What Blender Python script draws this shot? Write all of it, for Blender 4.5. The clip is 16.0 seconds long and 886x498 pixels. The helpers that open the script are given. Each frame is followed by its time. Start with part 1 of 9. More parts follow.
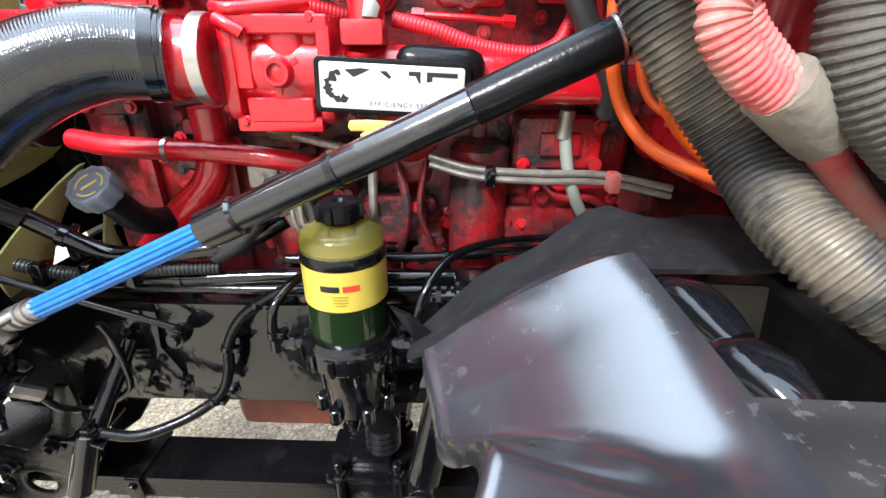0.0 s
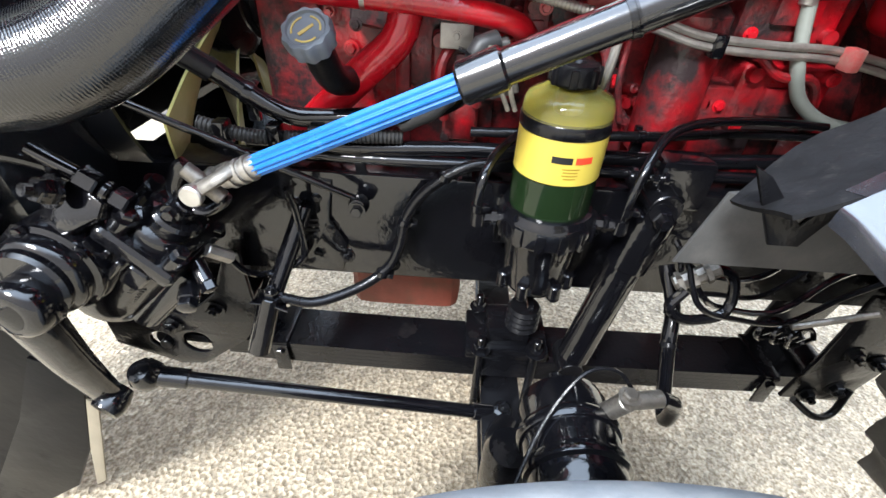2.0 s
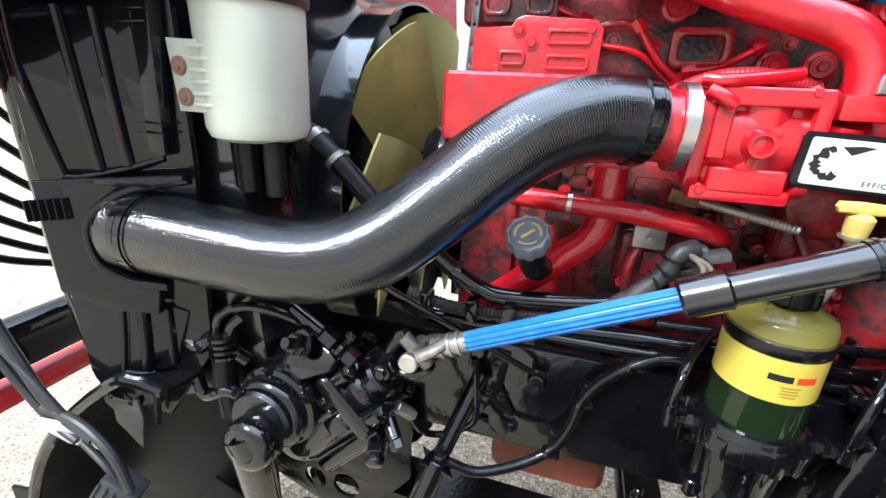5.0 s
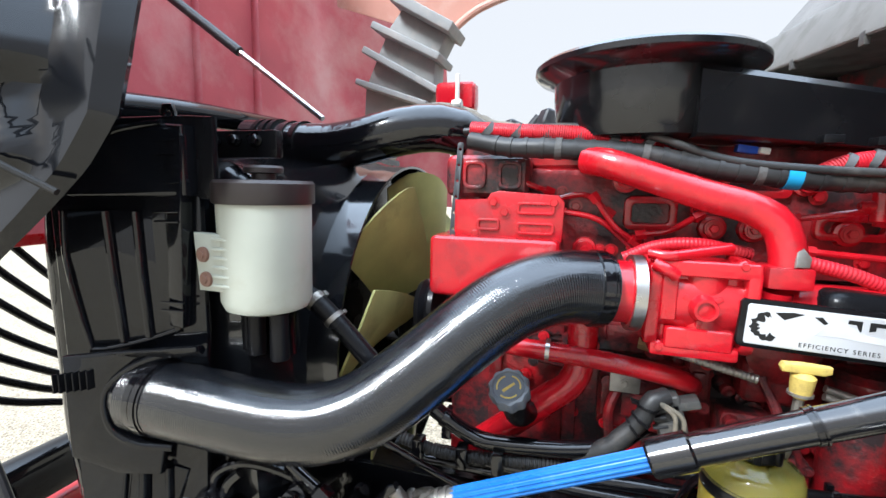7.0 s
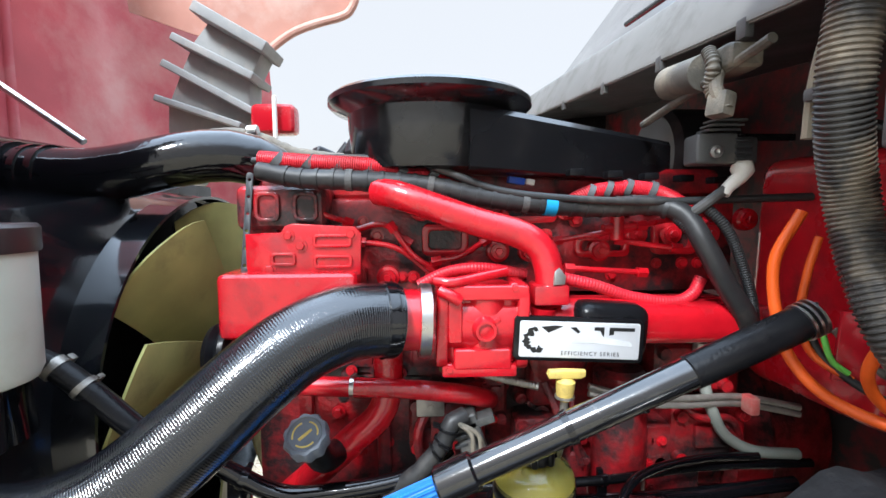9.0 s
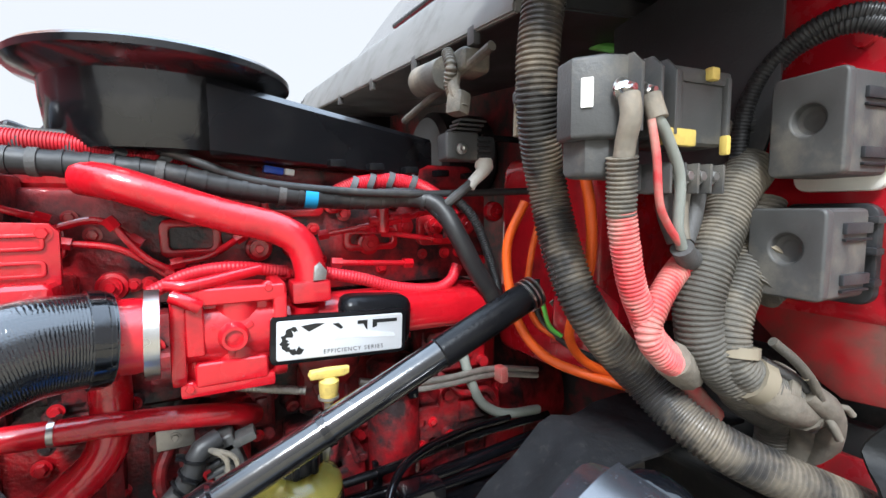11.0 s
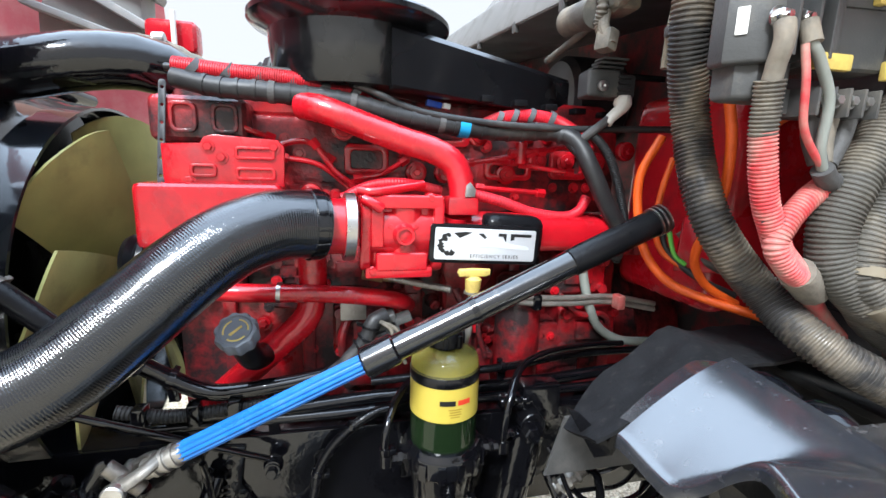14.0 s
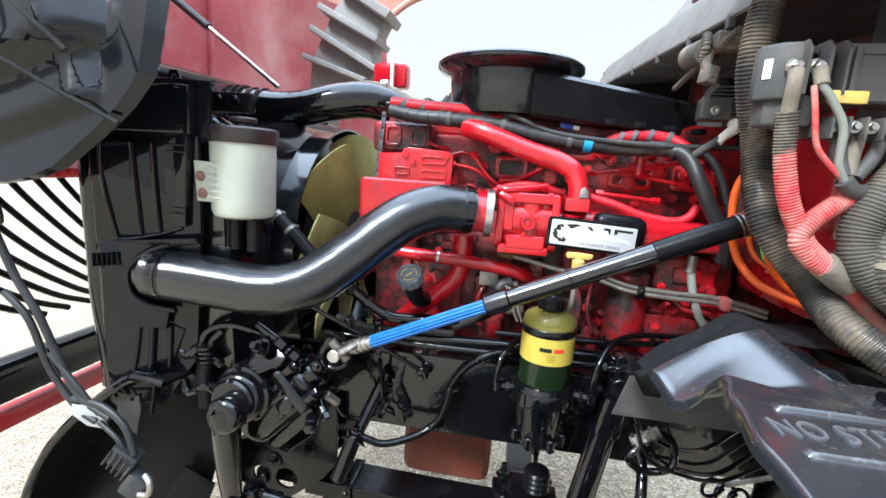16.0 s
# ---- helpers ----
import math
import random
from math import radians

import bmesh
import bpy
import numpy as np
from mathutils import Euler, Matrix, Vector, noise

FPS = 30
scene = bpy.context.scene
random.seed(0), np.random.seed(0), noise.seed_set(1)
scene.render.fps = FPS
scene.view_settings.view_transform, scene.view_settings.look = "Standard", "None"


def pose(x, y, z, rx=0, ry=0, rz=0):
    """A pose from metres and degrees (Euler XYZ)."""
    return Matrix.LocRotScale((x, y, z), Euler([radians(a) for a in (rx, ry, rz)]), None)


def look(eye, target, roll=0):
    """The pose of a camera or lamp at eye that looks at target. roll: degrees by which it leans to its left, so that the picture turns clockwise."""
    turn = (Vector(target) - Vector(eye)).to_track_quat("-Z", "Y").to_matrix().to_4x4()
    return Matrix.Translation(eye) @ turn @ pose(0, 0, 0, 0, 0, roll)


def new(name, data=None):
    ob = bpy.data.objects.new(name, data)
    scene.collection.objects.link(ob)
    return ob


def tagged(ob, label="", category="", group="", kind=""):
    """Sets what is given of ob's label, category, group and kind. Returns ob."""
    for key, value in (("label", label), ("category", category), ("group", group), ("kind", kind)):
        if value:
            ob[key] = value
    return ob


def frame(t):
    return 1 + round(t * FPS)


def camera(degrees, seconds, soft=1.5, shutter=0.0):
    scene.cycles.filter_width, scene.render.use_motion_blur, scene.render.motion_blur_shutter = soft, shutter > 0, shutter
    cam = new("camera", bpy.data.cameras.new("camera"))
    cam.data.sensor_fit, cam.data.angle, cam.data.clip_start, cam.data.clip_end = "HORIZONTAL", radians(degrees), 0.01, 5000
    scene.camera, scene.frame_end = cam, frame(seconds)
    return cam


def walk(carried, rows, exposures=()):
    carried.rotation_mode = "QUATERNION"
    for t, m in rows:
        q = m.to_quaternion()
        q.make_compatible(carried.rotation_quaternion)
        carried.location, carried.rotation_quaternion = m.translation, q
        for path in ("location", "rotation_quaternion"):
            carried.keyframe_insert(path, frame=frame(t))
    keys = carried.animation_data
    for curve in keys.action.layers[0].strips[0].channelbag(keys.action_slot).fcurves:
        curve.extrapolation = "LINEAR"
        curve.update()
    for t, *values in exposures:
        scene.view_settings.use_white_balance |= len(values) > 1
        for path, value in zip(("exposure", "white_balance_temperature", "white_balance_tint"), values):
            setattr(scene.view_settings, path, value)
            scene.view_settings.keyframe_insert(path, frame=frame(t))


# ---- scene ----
cam = camera(89.7, 16.0)
PATH = [
    (0, (0.009, 0.007, 1.496), (-0.026, 1.828, 0.67), 0.3),
    (0.5, (-0.093, -0.02, 1.485), (0.062, 1.731, 0.532), 1.5),
    (1, (-0.197, -0.036, 1.459), (-0.023, 1.643, 0.386), 2.5),
    (1.5, (-0.26, -0.009, 1.434), (-0.177, 1.625, 0.283), 3.2),
    (2, (-0.324, -0.007, 1.432), (-0.352, 1.602, 0.244), 3.2),
    (2.5, (-0.377, -0.005, 1.432), (-0.482, 1.595, 0.237), 2.7),
    (3, (-0.414, -0.008, 1.434), (-0.568, 1.612, 0.272), 2.4),
    (3.5, (-0.431, -0.006, 1.448), (-0.655, 1.652, 0.352), 2.0),
    (4, (-0.447, -0.012, 1.454), (-0.778, 1.7, 0.475), 1.7),
    (4.5, (-0.462, -0.034, 1.486), (-0.895, 1.73, 0.649), 2.0),
    (5, (-0.481, -0.042, 1.52), (-0.997, 1.763, 0.832), 2.6),
    (5.2, (-0.481, -0.052, 1.524), (-1.032, 1.771, 0.912), 2.9),
    (7.3, (-0.429, -0.088, 1.663), (-0.963, 1.823, 1.41), 0.2),
    (7.5, (-0.419, -0.084, 1.669), (-0.903, 1.842, 1.429), 0.1),
    (8, (-0.395, -0.068, 1.669), (-0.711, 1.895, 1.458), 0.0),
    (8.5, (-0.37, -0.057, 1.67), (-0.494, 1.929, 1.475), -0.1),
    (9, (-0.337, -0.05, 1.668), (-0.27, 1.94, 1.485), -0.3),
    (9.5, (-0.306, -0.045, 1.667), (-0.019, 1.926, 1.49), -0.3),
    (10, (-0.273, -0.036, 1.668), (0.209, 1.897, 1.487), -0.4),
    (10.2, (-0.26, -0.033, 1.664), (0.302, 1.879, 1.491), -0.4),
    (12.3, (-0.25, -0.033, 1.636), (0.931, 1.556, 1.349), -0.1),
    (12.5, (-0.262, -0.035, 1.63), (0.911, 1.554, 1.319), 0.3),
    (13, (-0.304, -0.04, 1.613), (0.741, 1.622, 1.229), 0.8),
    (13.5, (-0.362, -0.064, 1.603), (0.418, 1.733, 1.2), 1.3),
    (14, (-0.357, -0.14, 1.6), (0.085, 1.773, 1.217), 1.7),
    (14.5, (-0.327, -0.257, 1.594), (-0.181, 1.706, 1.241), 1.9),
    (15, (-0.26, -0.385, 1.587), (-0.343, 1.586, 1.256), 2.3),
    (15.5, (-0.234, -0.461, 1.579), (-0.448, 1.502, 1.266), 3.1),
    (16, (-0.274, -0.474, 1.583), (-0.582, 1.47, 1.231), 3.8),
]
walk(cam, [(t, look(eye, target, roll)) for t, eye, target, roll in PATH],
     [(0.0, 1.24, 6050, 8), (2.5, 1.25, 5900, 8), (4.0, 1.23, 5850, 8), (5.0, 1.02, 5800, 7), (8.0, 0.75, 5800, 6), (12.5, 0.84, 5800, 6), (16.0, 0.87, 5750, 6)])

# ---- world and light ----
world = bpy.data.worlds.new("world")
scene.world = world
world.use_nodes = True
wn = world.node_tree
sky = wn.nodes.new("ShaderNodeTexSky")
sky.sky_type, sky.sun_disc = "NISHITA", False
sky.sun_elevation, sky.sun_rotation = radians(46), radians(210)
sky.air_density, sky.dust_density, sky.ozone_density = 1.0, 6.0, 0.5
back = wn.nodes["Background"]
back.inputs["Strength"].default_value = 0.15
# thin overcast: dimmer near the horizon, brighter and bluer overhead
where_to = wn.nodes.new("ShaderNodeTexCoord")
split = wn.nodes.new("ShaderNodeSeparateXYZ")
wn.links.new(where_to.outputs["Generated"], split.inputs[0])
height = wn.nodes.new("ShaderNodeMapRange")
height.interpolation_type = "SMOOTHSTEP"
height.inputs["From Min"].default_value, height.inputs["From Max"].default_value = 0.52, 0.90
wn.links.new(split.outputs["Z"], height.inputs["Value"])
haze = wn.nodes.new("ShaderNodeMix")
haze.data_type = "RGBA"
haze.inputs["A"].default_value, haze.inputs["B"].default_value = (3.95, 3.72, 3.55, 1), (19.0, 21.5, 25.0, 1)
wn.links.new(height.outputs[0], haze.inputs["Factor"])
veil = wn.nodes.new("ShaderNodeMix")
veil.data_type = "RGBA"
veil.inputs["Factor"].default_value = 0.88
wn.links.new(haze.outputs["Result"], veil.inputs["B"])
wn.links.new(sky.outputs[0], veil.inputs["A"])
wn.links.new(veil.outputs["Result"], back.inputs[0])
sun = new("sun", bpy.data.lights.new("sun", "SUN"))
sun.data.energy, sun.data.angle, sun.data.color = 3.4, radians(14), (1.0, 0.97, 0.93)
sun.matrix_world = look((-3.5, -6.0, 7.2), (0, 0.0, 0.0))

# ---- materials ----


def material(name, base, rough=0.5, metal=0.0, vary=0.15, scale=30.0, bump=0.0, bump_scale=120.0, coat=0.0, rough_vary=0.1,
             spec=0.5, coat_rough=0.08, dirt=None, dirt_amount=0.0, dirt_scale=9.0, transmission=0.0, ior=1.45, alpha=1.0, random_value=0.0):
    """A principled surface with grain at two scales, worn gloss, fine relief and patches of dirt."""
    m = bpy.data.materials.new(name)
    m.use_nodes = True
    nt = m.node_tree
    p = nt.nodes["Principled BSDF"]
    tex = nt.nodes.new("ShaderNodeTexCoord")
    fine = nt.nodes.new("ShaderNodeTexNoise")
    fine.inputs["Scale"].default_value, fine.inputs["Detail"].default_value = scale, 6
    nt.links.new(tex.outputs["Object"], fine.inputs["Vector"])
    broad = nt.nodes.new("ShaderNodeTexNoise")
    broad.inputs["Scale"].default_value, broad.inputs["Detail"].default_value = scale / 6, 3
    nt.links.new(tex.outputs["Object"], broad.inputs["Vector"])
    both = nt.nodes.new("ShaderNodeMath")
    both.operation = "MULTIPLY_ADD"
    both.inputs[1].default_value = 0.5
    nt.links.new(fine.outputs["Fac"], both.inputs[0])
    half = nt.nodes.new("ShaderNodeMath")
    half.operation = "MULTIPLY"
    half.inputs[1].default_value = 0.5
    nt.links.new(broad.outputs["Fac"], half.inputs[0])
    nt.links.new(half.outputs[0], both.inputs[2])
    ramp = nt.nodes.new("ShaderNodeMapRange")
    ramp.inputs["From Min"].default_value, ramp.inputs["From Max"].default_value = 0.3, 0.7
    ramp.inputs["To Min"].default_value, ramp.inputs["To Max"].default_value = 1 - vary, 1 + vary
    nt.links.new(both.outputs[0], ramp.inputs["Value"])
    tint = nt.nodes.new("ShaderNodeMix")
    tint.data_type, tint.blend_type = "RGBA", "MULTIPLY"
    tint.inputs["Factor"].default_value = 1.0
    tint.inputs["A"].default_value = (*base, 1)
    nt.links.new(ramp.outputs[0], tint.inputs["B"])
    colour = tint.outputs["Result"]
    rr = nt.nodes.new("ShaderNodeMapRange")
    rr.inputs["From Min"].default_value, rr.inputs["From Max"].default_value = 0.3, 0.7
    rr.inputs["To Min"].default_value, rr.inputs["To Max"].default_value = max(0.03, rough - rough_vary), min(1, rough + rough_vary)
    nt.links.new(broad.outputs["Fac"], rr.inputs["Value"])
    gloss = rr.outputs[0]
    if dirt:
        cloud = nt.nodes.new("ShaderNodeTexNoise")
        cloud.inputs["Scale"].default_value, cloud.inputs["Detail"].default_value = dirt_scale, 8
        cloud.inputs["Roughness"].default_value = 0.65
        nt.links.new(tex.outputs["Object"], cloud.inputs["Vector"])
        where = nt.nodes.new("ShaderNodeMapRange")
        where.inputs["From Min"].default_value, where.inputs["From Max"].default_value = 0.62 - 0.35 * dirt_amount, 0.85 - 0.35 * dirt_amount
        where.inputs["To Max"].default_value = min(1.0, 0.35 + dirt_amount)
        nt.links.new(cloud.outputs["Fac"], where.inputs["Value"])
        dm = nt.nodes.new("ShaderNodeMix")
        dm.data_type = "RGBA"
        nt.links.new(where.outputs[0], dm.inputs["Factor"])
        nt.links.new(colour, dm.inputs["A"])
        dm.inputs["B"].default_value = (*dirt, 1)
        colour = dm.outputs["Result"]
        gm = nt.nodes.new("ShaderNodeMix")
        nt.links.new(where.outputs[0], gm.inputs["Factor"])
        nt.links.new(gloss, gm.inputs["A"])
        gm.inputs["B"].default_value = 0.85
        gloss = gm.outputs["Result"]
    if random_value:
        info = nt.nodes.new("ShaderNodeObjectInfo")
        rv = nt.nodes.new("ShaderNodeMapRange")
        rv.inputs["To Min"].default_value, rv.inputs["To Max"].default_value = 1 - random_value, 1 + random_value
        nt.links.new(info.outputs["Random"], rv.inputs["Value"])
        rm = nt.nodes.new("ShaderNodeMix")
        rm.data_type, rm.blend_type = "RGBA", "MULTIPLY"
        rm.inputs["Factor"].default_value = 1.0
        nt.links.new(colour, rm.inputs["A"])
        nt.links.new(rv.outputs[0], rm.inputs["B"])
        colour = rm.outputs["Result"]
    nt.links.new(colour, p.inputs["Base Color"])
    nt.links.new(gloss, p.inputs["Roughness"])
    p.inputs["Metallic"].default_value = metal
    p.inputs["Coat Weight"].default_value = coat
    p.inputs["Coat Roughness"].default_value = coat_rough
    p.inputs["Specular IOR Level"].default_value = spec
    p.inputs["Transmission Weight"].default_value = transmission
    p.inputs["IOR"].default_value = ior
    p.inputs["Alpha"].default_value = alpha
    if bump:
        relief = nt.nodes.new("ShaderNodeTexNoise")
        relief.inputs["Scale"].default_value, relief.inputs["Detail"].default_value = bump_scale, 4
        nt.links.new(tex.outputs["Object"], relief.inputs["Vector"])
        bp = nt.nodes.new("ShaderNodeBump")
        bp.inputs["Strength"].default_value, bp.inputs["Distance"].default_value = bump, 0.004
        nt.links.new(relief.outputs["Fac"], bp.inputs["Height"])
        nt.links.new(bp.outputs[0], p.inputs["Normal"])
        nt.links.new(bp.outputs[0], p.inputs["Coat Normal"])
    return m


RED = material("engine_red", (0.47, 0.005, 0.013), 0.28, vary=0.22, scale=26, bump=0.18, bump_scale=60, coat=0.6, dirt=(0.09, 0.008, 0.010), dirt_amount=0.32, dirt_scale=12)
RED_CAST = material("engine_red_cast", (0.36, 0.003, 0.009), 0.30, vary=0.35, scale=40, bump=0.4, bump_scale=110, coat=0.6, dirt=(0.016, 0.007, 0.008), dirt_amount=0.75, dirt_scale=9)
RED_CAB = material("cab_red", (0.46, 0.006, 0.016), 0.25, vary=0.14, scale=8, bump=0.05, coat=0.4, dirt=(0.36, 0.10, 0.085), dirt_amount=0.38, dirt_scale=6)
RED_HOOD = material("hood_dusty_red", (0.44, 0.085, 0.10), 0.45, vary=0.2, scale=5, bump=0.1, dirt=(0.56, 0.33, 0.30), dirt_amount=0.42, dirt_scale=1.6)
BLACK = material("gloss_black_paint", (0.003, 0.003, 0.004), 0.16, vary=0.3, scale=30, bump=0.2, bump_scale=45, coat=0.85, coat_rough=0.05, spec=0.2, rough_vary=0.08, dirt=(0.03, 0.026, 0.024), dirt_amount=0.03, dirt_scale=16)
BLACK_FLAT = material("black_sprayed_metal", (0.004, 0.004, 0.005), 0.26, vary=0.3, scale=40, bump=0.2, bump_scale=110, rough_vary=0.12, coat=0.45, coat_rough=0.10, spec=0.2, dirt=(0.045, 0.038, 0.033), dirt_amount=0.10, dirt_scale=10)
PLASTIC = material("black_plastic", (0.006, 0.006, 0.007), 0.28, coat=0.15, vary=0.2, scale=30, bump=0.12, bump_scale=200, spec=0.12, dirt=(0.045, 0.041, 0.038), dirt_amount=0.05)
PLASTIC_GLOSS = material("wet_look_black_plastic", (0.004, 0.0045, 0.006), 0.2, vary=0.2, scale=14, bump=0.05, bump_scale=20, coat=0.60, coat_rough=0.05, spec=0.10, rough_vary=0.06)
PLASTIC_GREY = material("faded_grey_plastic", (0.062, 0.062, 0.061), 0.5, vary=0.2, scale=30, bump=0.12, bump_scale=300, dirt=(0.20, 0.175, 0.135), dirt_amount=0.3, dirt_scale=12)
PLASTIC_DARK = material("dark_grey_plastic", (0.026, 0.027, 0.030), 0.45, vary=0.2, scale=30, bump=0.1, bump_scale=300, dirt=(0.13, 0.115, 0.10), dirt_amount=0.22)
RUBBER_GREY = material("grey_rubber", (0.25, 0.255, 0.25), 0.6, vary=0.15, scale=14, bump=0.1, dirt=(0.4, 0.36, 0.32), dirt_amount=0.3)
LOOM = material("black_loom", (0.02, 0.02, 0.021), 0.45, vary=0.25, scale=40, bump=0.1, dirt=(0.15, 0.13, 0.11), dirt_amount=0.12)
LOOM_DUSTY = material("dusty_loom", (0.075, 0.069, 0.058), 0.6, vary=0.3, scale=40, bump=0.3, bump_scale=300, dirt=(0.30, 0.255, 0.19), dirt_amount=0.42)
TAPE = material("grey_tape", (0.07, 0.068, 0.066), 0.6, vary=0.2, scale=50, bump=0.3, bump_scale=200)
GREASY = material("greasy_steel", (0.26, 0.24, 0.21), 0.42, metal=0.85, vary=0.35, scale=60, bump=0.2, dirt=(0.05, 0.045, 0.04), dirt_amount=0.45, dirt_scale=30)
STEEL = material("bright_steel", (0.55, 0.54, 0.52), 0.32, metal=1.0, vary=0.2, scale=40, bump=0.1)
ZINC = material("dull_zinc", (0.36, 0.34, 0.31), 0.45, metal=0.8, vary=0.3, scale=60, bump=0.2, dirt=(0.15, 0.12, 0.09), dirt_amount=0.3)
BRASS = material("aged_brass", (0.35, 0.25, 0.13), 0.45, metal=0.7, vary=0.3, scale=80, bump=0.2)
BLUE = material("blue_coated_spline", (0.018, 0.135, 0.45), 0.33, vary=0.2, scale=40, bump=0.1, dirt=(0.10, 0.14, 0.2), dirt_amount=0.1, dirt_scale=40)
YELLOW = material("yellow_plastic", (0.60, 0.45, 0.11), 0.5, vary=0.15, scale=40, dirt=(0.25, 0.17, 0.06), dirt_amount=0.35, dirt_scale=40)
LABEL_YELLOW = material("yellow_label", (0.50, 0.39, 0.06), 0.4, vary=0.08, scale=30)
OLIVE = material("olive_fan_plastic", (0.40, 0.37, 0.13), 0.42, vary=0.25, scale=12, bump=0.06, dirt=(0.08, 0.08, 0.045), dirt_amount=0.35, dirt_scale=5)
CREAM = material("cream_translucent_plastic", (0.42, 0.44, 0.38), 0.42, vary=0.08, scale=12, dirt=(0.33, 0.30, 0.22), dirt_amount=0.2)
WHITE = material("white_plastic", (0.78, 0.76, 0.70), 0.5, vary=0.06, scale=20, dirt=(0.4, 0.35, 0.28), dirt_amount=0.2)
SILVER = material("silver_decal", (0.60, 0.61, 0.63), 0.38, metal=0.25, vary=0.08, scale=20, dirt=(0.5, 0.5, 0.5), dirt_amount=0.15)
INK = material("black_print", (0.012, 0.012, 0.012), 0.45, vary=0.1)
INK_RED = material("red_print", (0.62, 0.05, 0.02), 0.45, vary=0.1)
ORANGE = material("orange_cable", (0.80, 0.115, 0.012), 0.38, vary=0.12, scale=30, dirt=(0.4, 0.14, 0.05), dirt_amount=0.05)
GREEN_WIRE = material("green_wire", (0.16, 0.55, 0.08), 0.45, vary=0.1)
PINK_LOOM = material("red_battery_loom", (0.56, 0.055, 0.06), 0.55, vary=0.2, scale=30, dirt=(0.42, 0.27, 0.22), dirt_amount=0.62, dirt_scale=16)
RED_LOOM = material("red_engine_loom", (0.50, 0.012, 0.025), 0.45, vary=0.2, scale=30, dirt=(0.20, 0.04, 0.04), dirt_amount=0.2)
GREY_WIRE = material("grey_green_wire", (0.22, 0.235, 0.21), 0.5, vary=0.15)
TURQ = material("blue_tape", (0.02, 0.27, 0.52), 0.4, vary=0.1)
TRIM = material("pale_cowl_trim", (0.185, 0.182, 0.17), 0.6, vary=0.15, scale=10, dirt=(0.11, 0.10, 0.088), dirt_amount=0.4, dirt_scale=7)
TYRE = material("dusty_tyre_rubber", (0.17, 0.18, 0.19), 0.75, vary=0.2, scale=20, bump=0.2, dirt=(0.3, 0.3, 0.29), dirt_amount=0.35)
RUST = material("rusty_brown_oil_pan", (0.22, 0.055, 0.035), 0.55, vary=0.3, scale=20, bump=0.3, dirt=(0.12, 0.08, 0.05), dirt_amount=0.4)
TAN = material("tan_cardboard_panel", (0.20, 0.17, 0.12), 0.7, vary=0.2, scale=14)
WRAP = material("frayed_grey_wrap", (0.17, 0.15, 0.12), 0.75, vary=0.35, scale=60, bump=0.45, bump_scale=90, dirt=(0.31, 0.25, 0.18), dirt_amount=0.3, dirt_scale=20)
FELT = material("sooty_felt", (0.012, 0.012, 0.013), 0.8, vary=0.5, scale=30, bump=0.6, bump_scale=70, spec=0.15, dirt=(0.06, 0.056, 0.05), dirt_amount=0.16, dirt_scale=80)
FENDER = material("satin_black_fender", (0.019, 0.020, 0.024), 0.26, vary=0.2, scale=10, bump=0.03, bump_scale=40, rough_vary=0.08, coat=1.0, coat_rough=0.2, spec=0.7, dirt=(0.15, 0.14, 0.135), dirt_amount=0.07, dirt_scale=60)
FENDER.node_tree.nodes["Principled BSDF"].inputs["Coat IOR"].default_value = 1.72
LINER = material("faded_wheel_liner", (0.05, 0.049, 0.047), 0.6, vary=0.25, scale=10, bump=0.2, dirt=(0.12, 0.11, 0.10), dirt_amount=0.3)
SOOT_SHADE = material("sooty_shade_black_rubber", (0.014, 0.014, 0.014), 0.6, vary=0.4, scale=12, bump=0.2, spec=0.2, dirt=(0.07, 0.062, 0.054), dirt_amount=0.25, dirt_scale=14)
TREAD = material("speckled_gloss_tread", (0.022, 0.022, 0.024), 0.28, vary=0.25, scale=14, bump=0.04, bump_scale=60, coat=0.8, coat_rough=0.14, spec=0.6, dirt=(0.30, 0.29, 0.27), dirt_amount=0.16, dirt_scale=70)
RED_SOILED = material("soiled_cab_red", (0.46, 0.008, 0.016), 0.32, vary=0.2, scale=10, bump=0.08, coat=0.3, dirt=(0.14, 0.06, 0.045), dirt_amount=0.6, dirt_scale=8)
ORANGE_LENS = material("amber_lens", (0.8, 0.28, 0.01), 0.2, vary=0.05)
for glossy, ior in ((BLACK, 1.52), (PLASTIC_GLOSS, 1.55), (PLASTIC, 1.5)):
    glossy.node_tree.nodes["Principled BSDF"].inputs["Coat IOR"].default_value = ior
SHAFT_PAINT = material("polished_black_paint", (0.006, 0.006, 0.007), 0.15, vary=0.3, scale=30, bump=0.08, bump_scale=40, coat=0.9, coat_rough=0.14, spec=0.4, dirt=(0.12, 0.11, 0.10), dirt_amount=0.05, dirt_scale=40)
SHAFT_PAINT.node_tree.nodes["Principled BSDF"].inputs["Coat IOR"].default_value = 1.62
GASKET = material("dark_gasket", (0.012, 0.012, 0.014), 0.5)

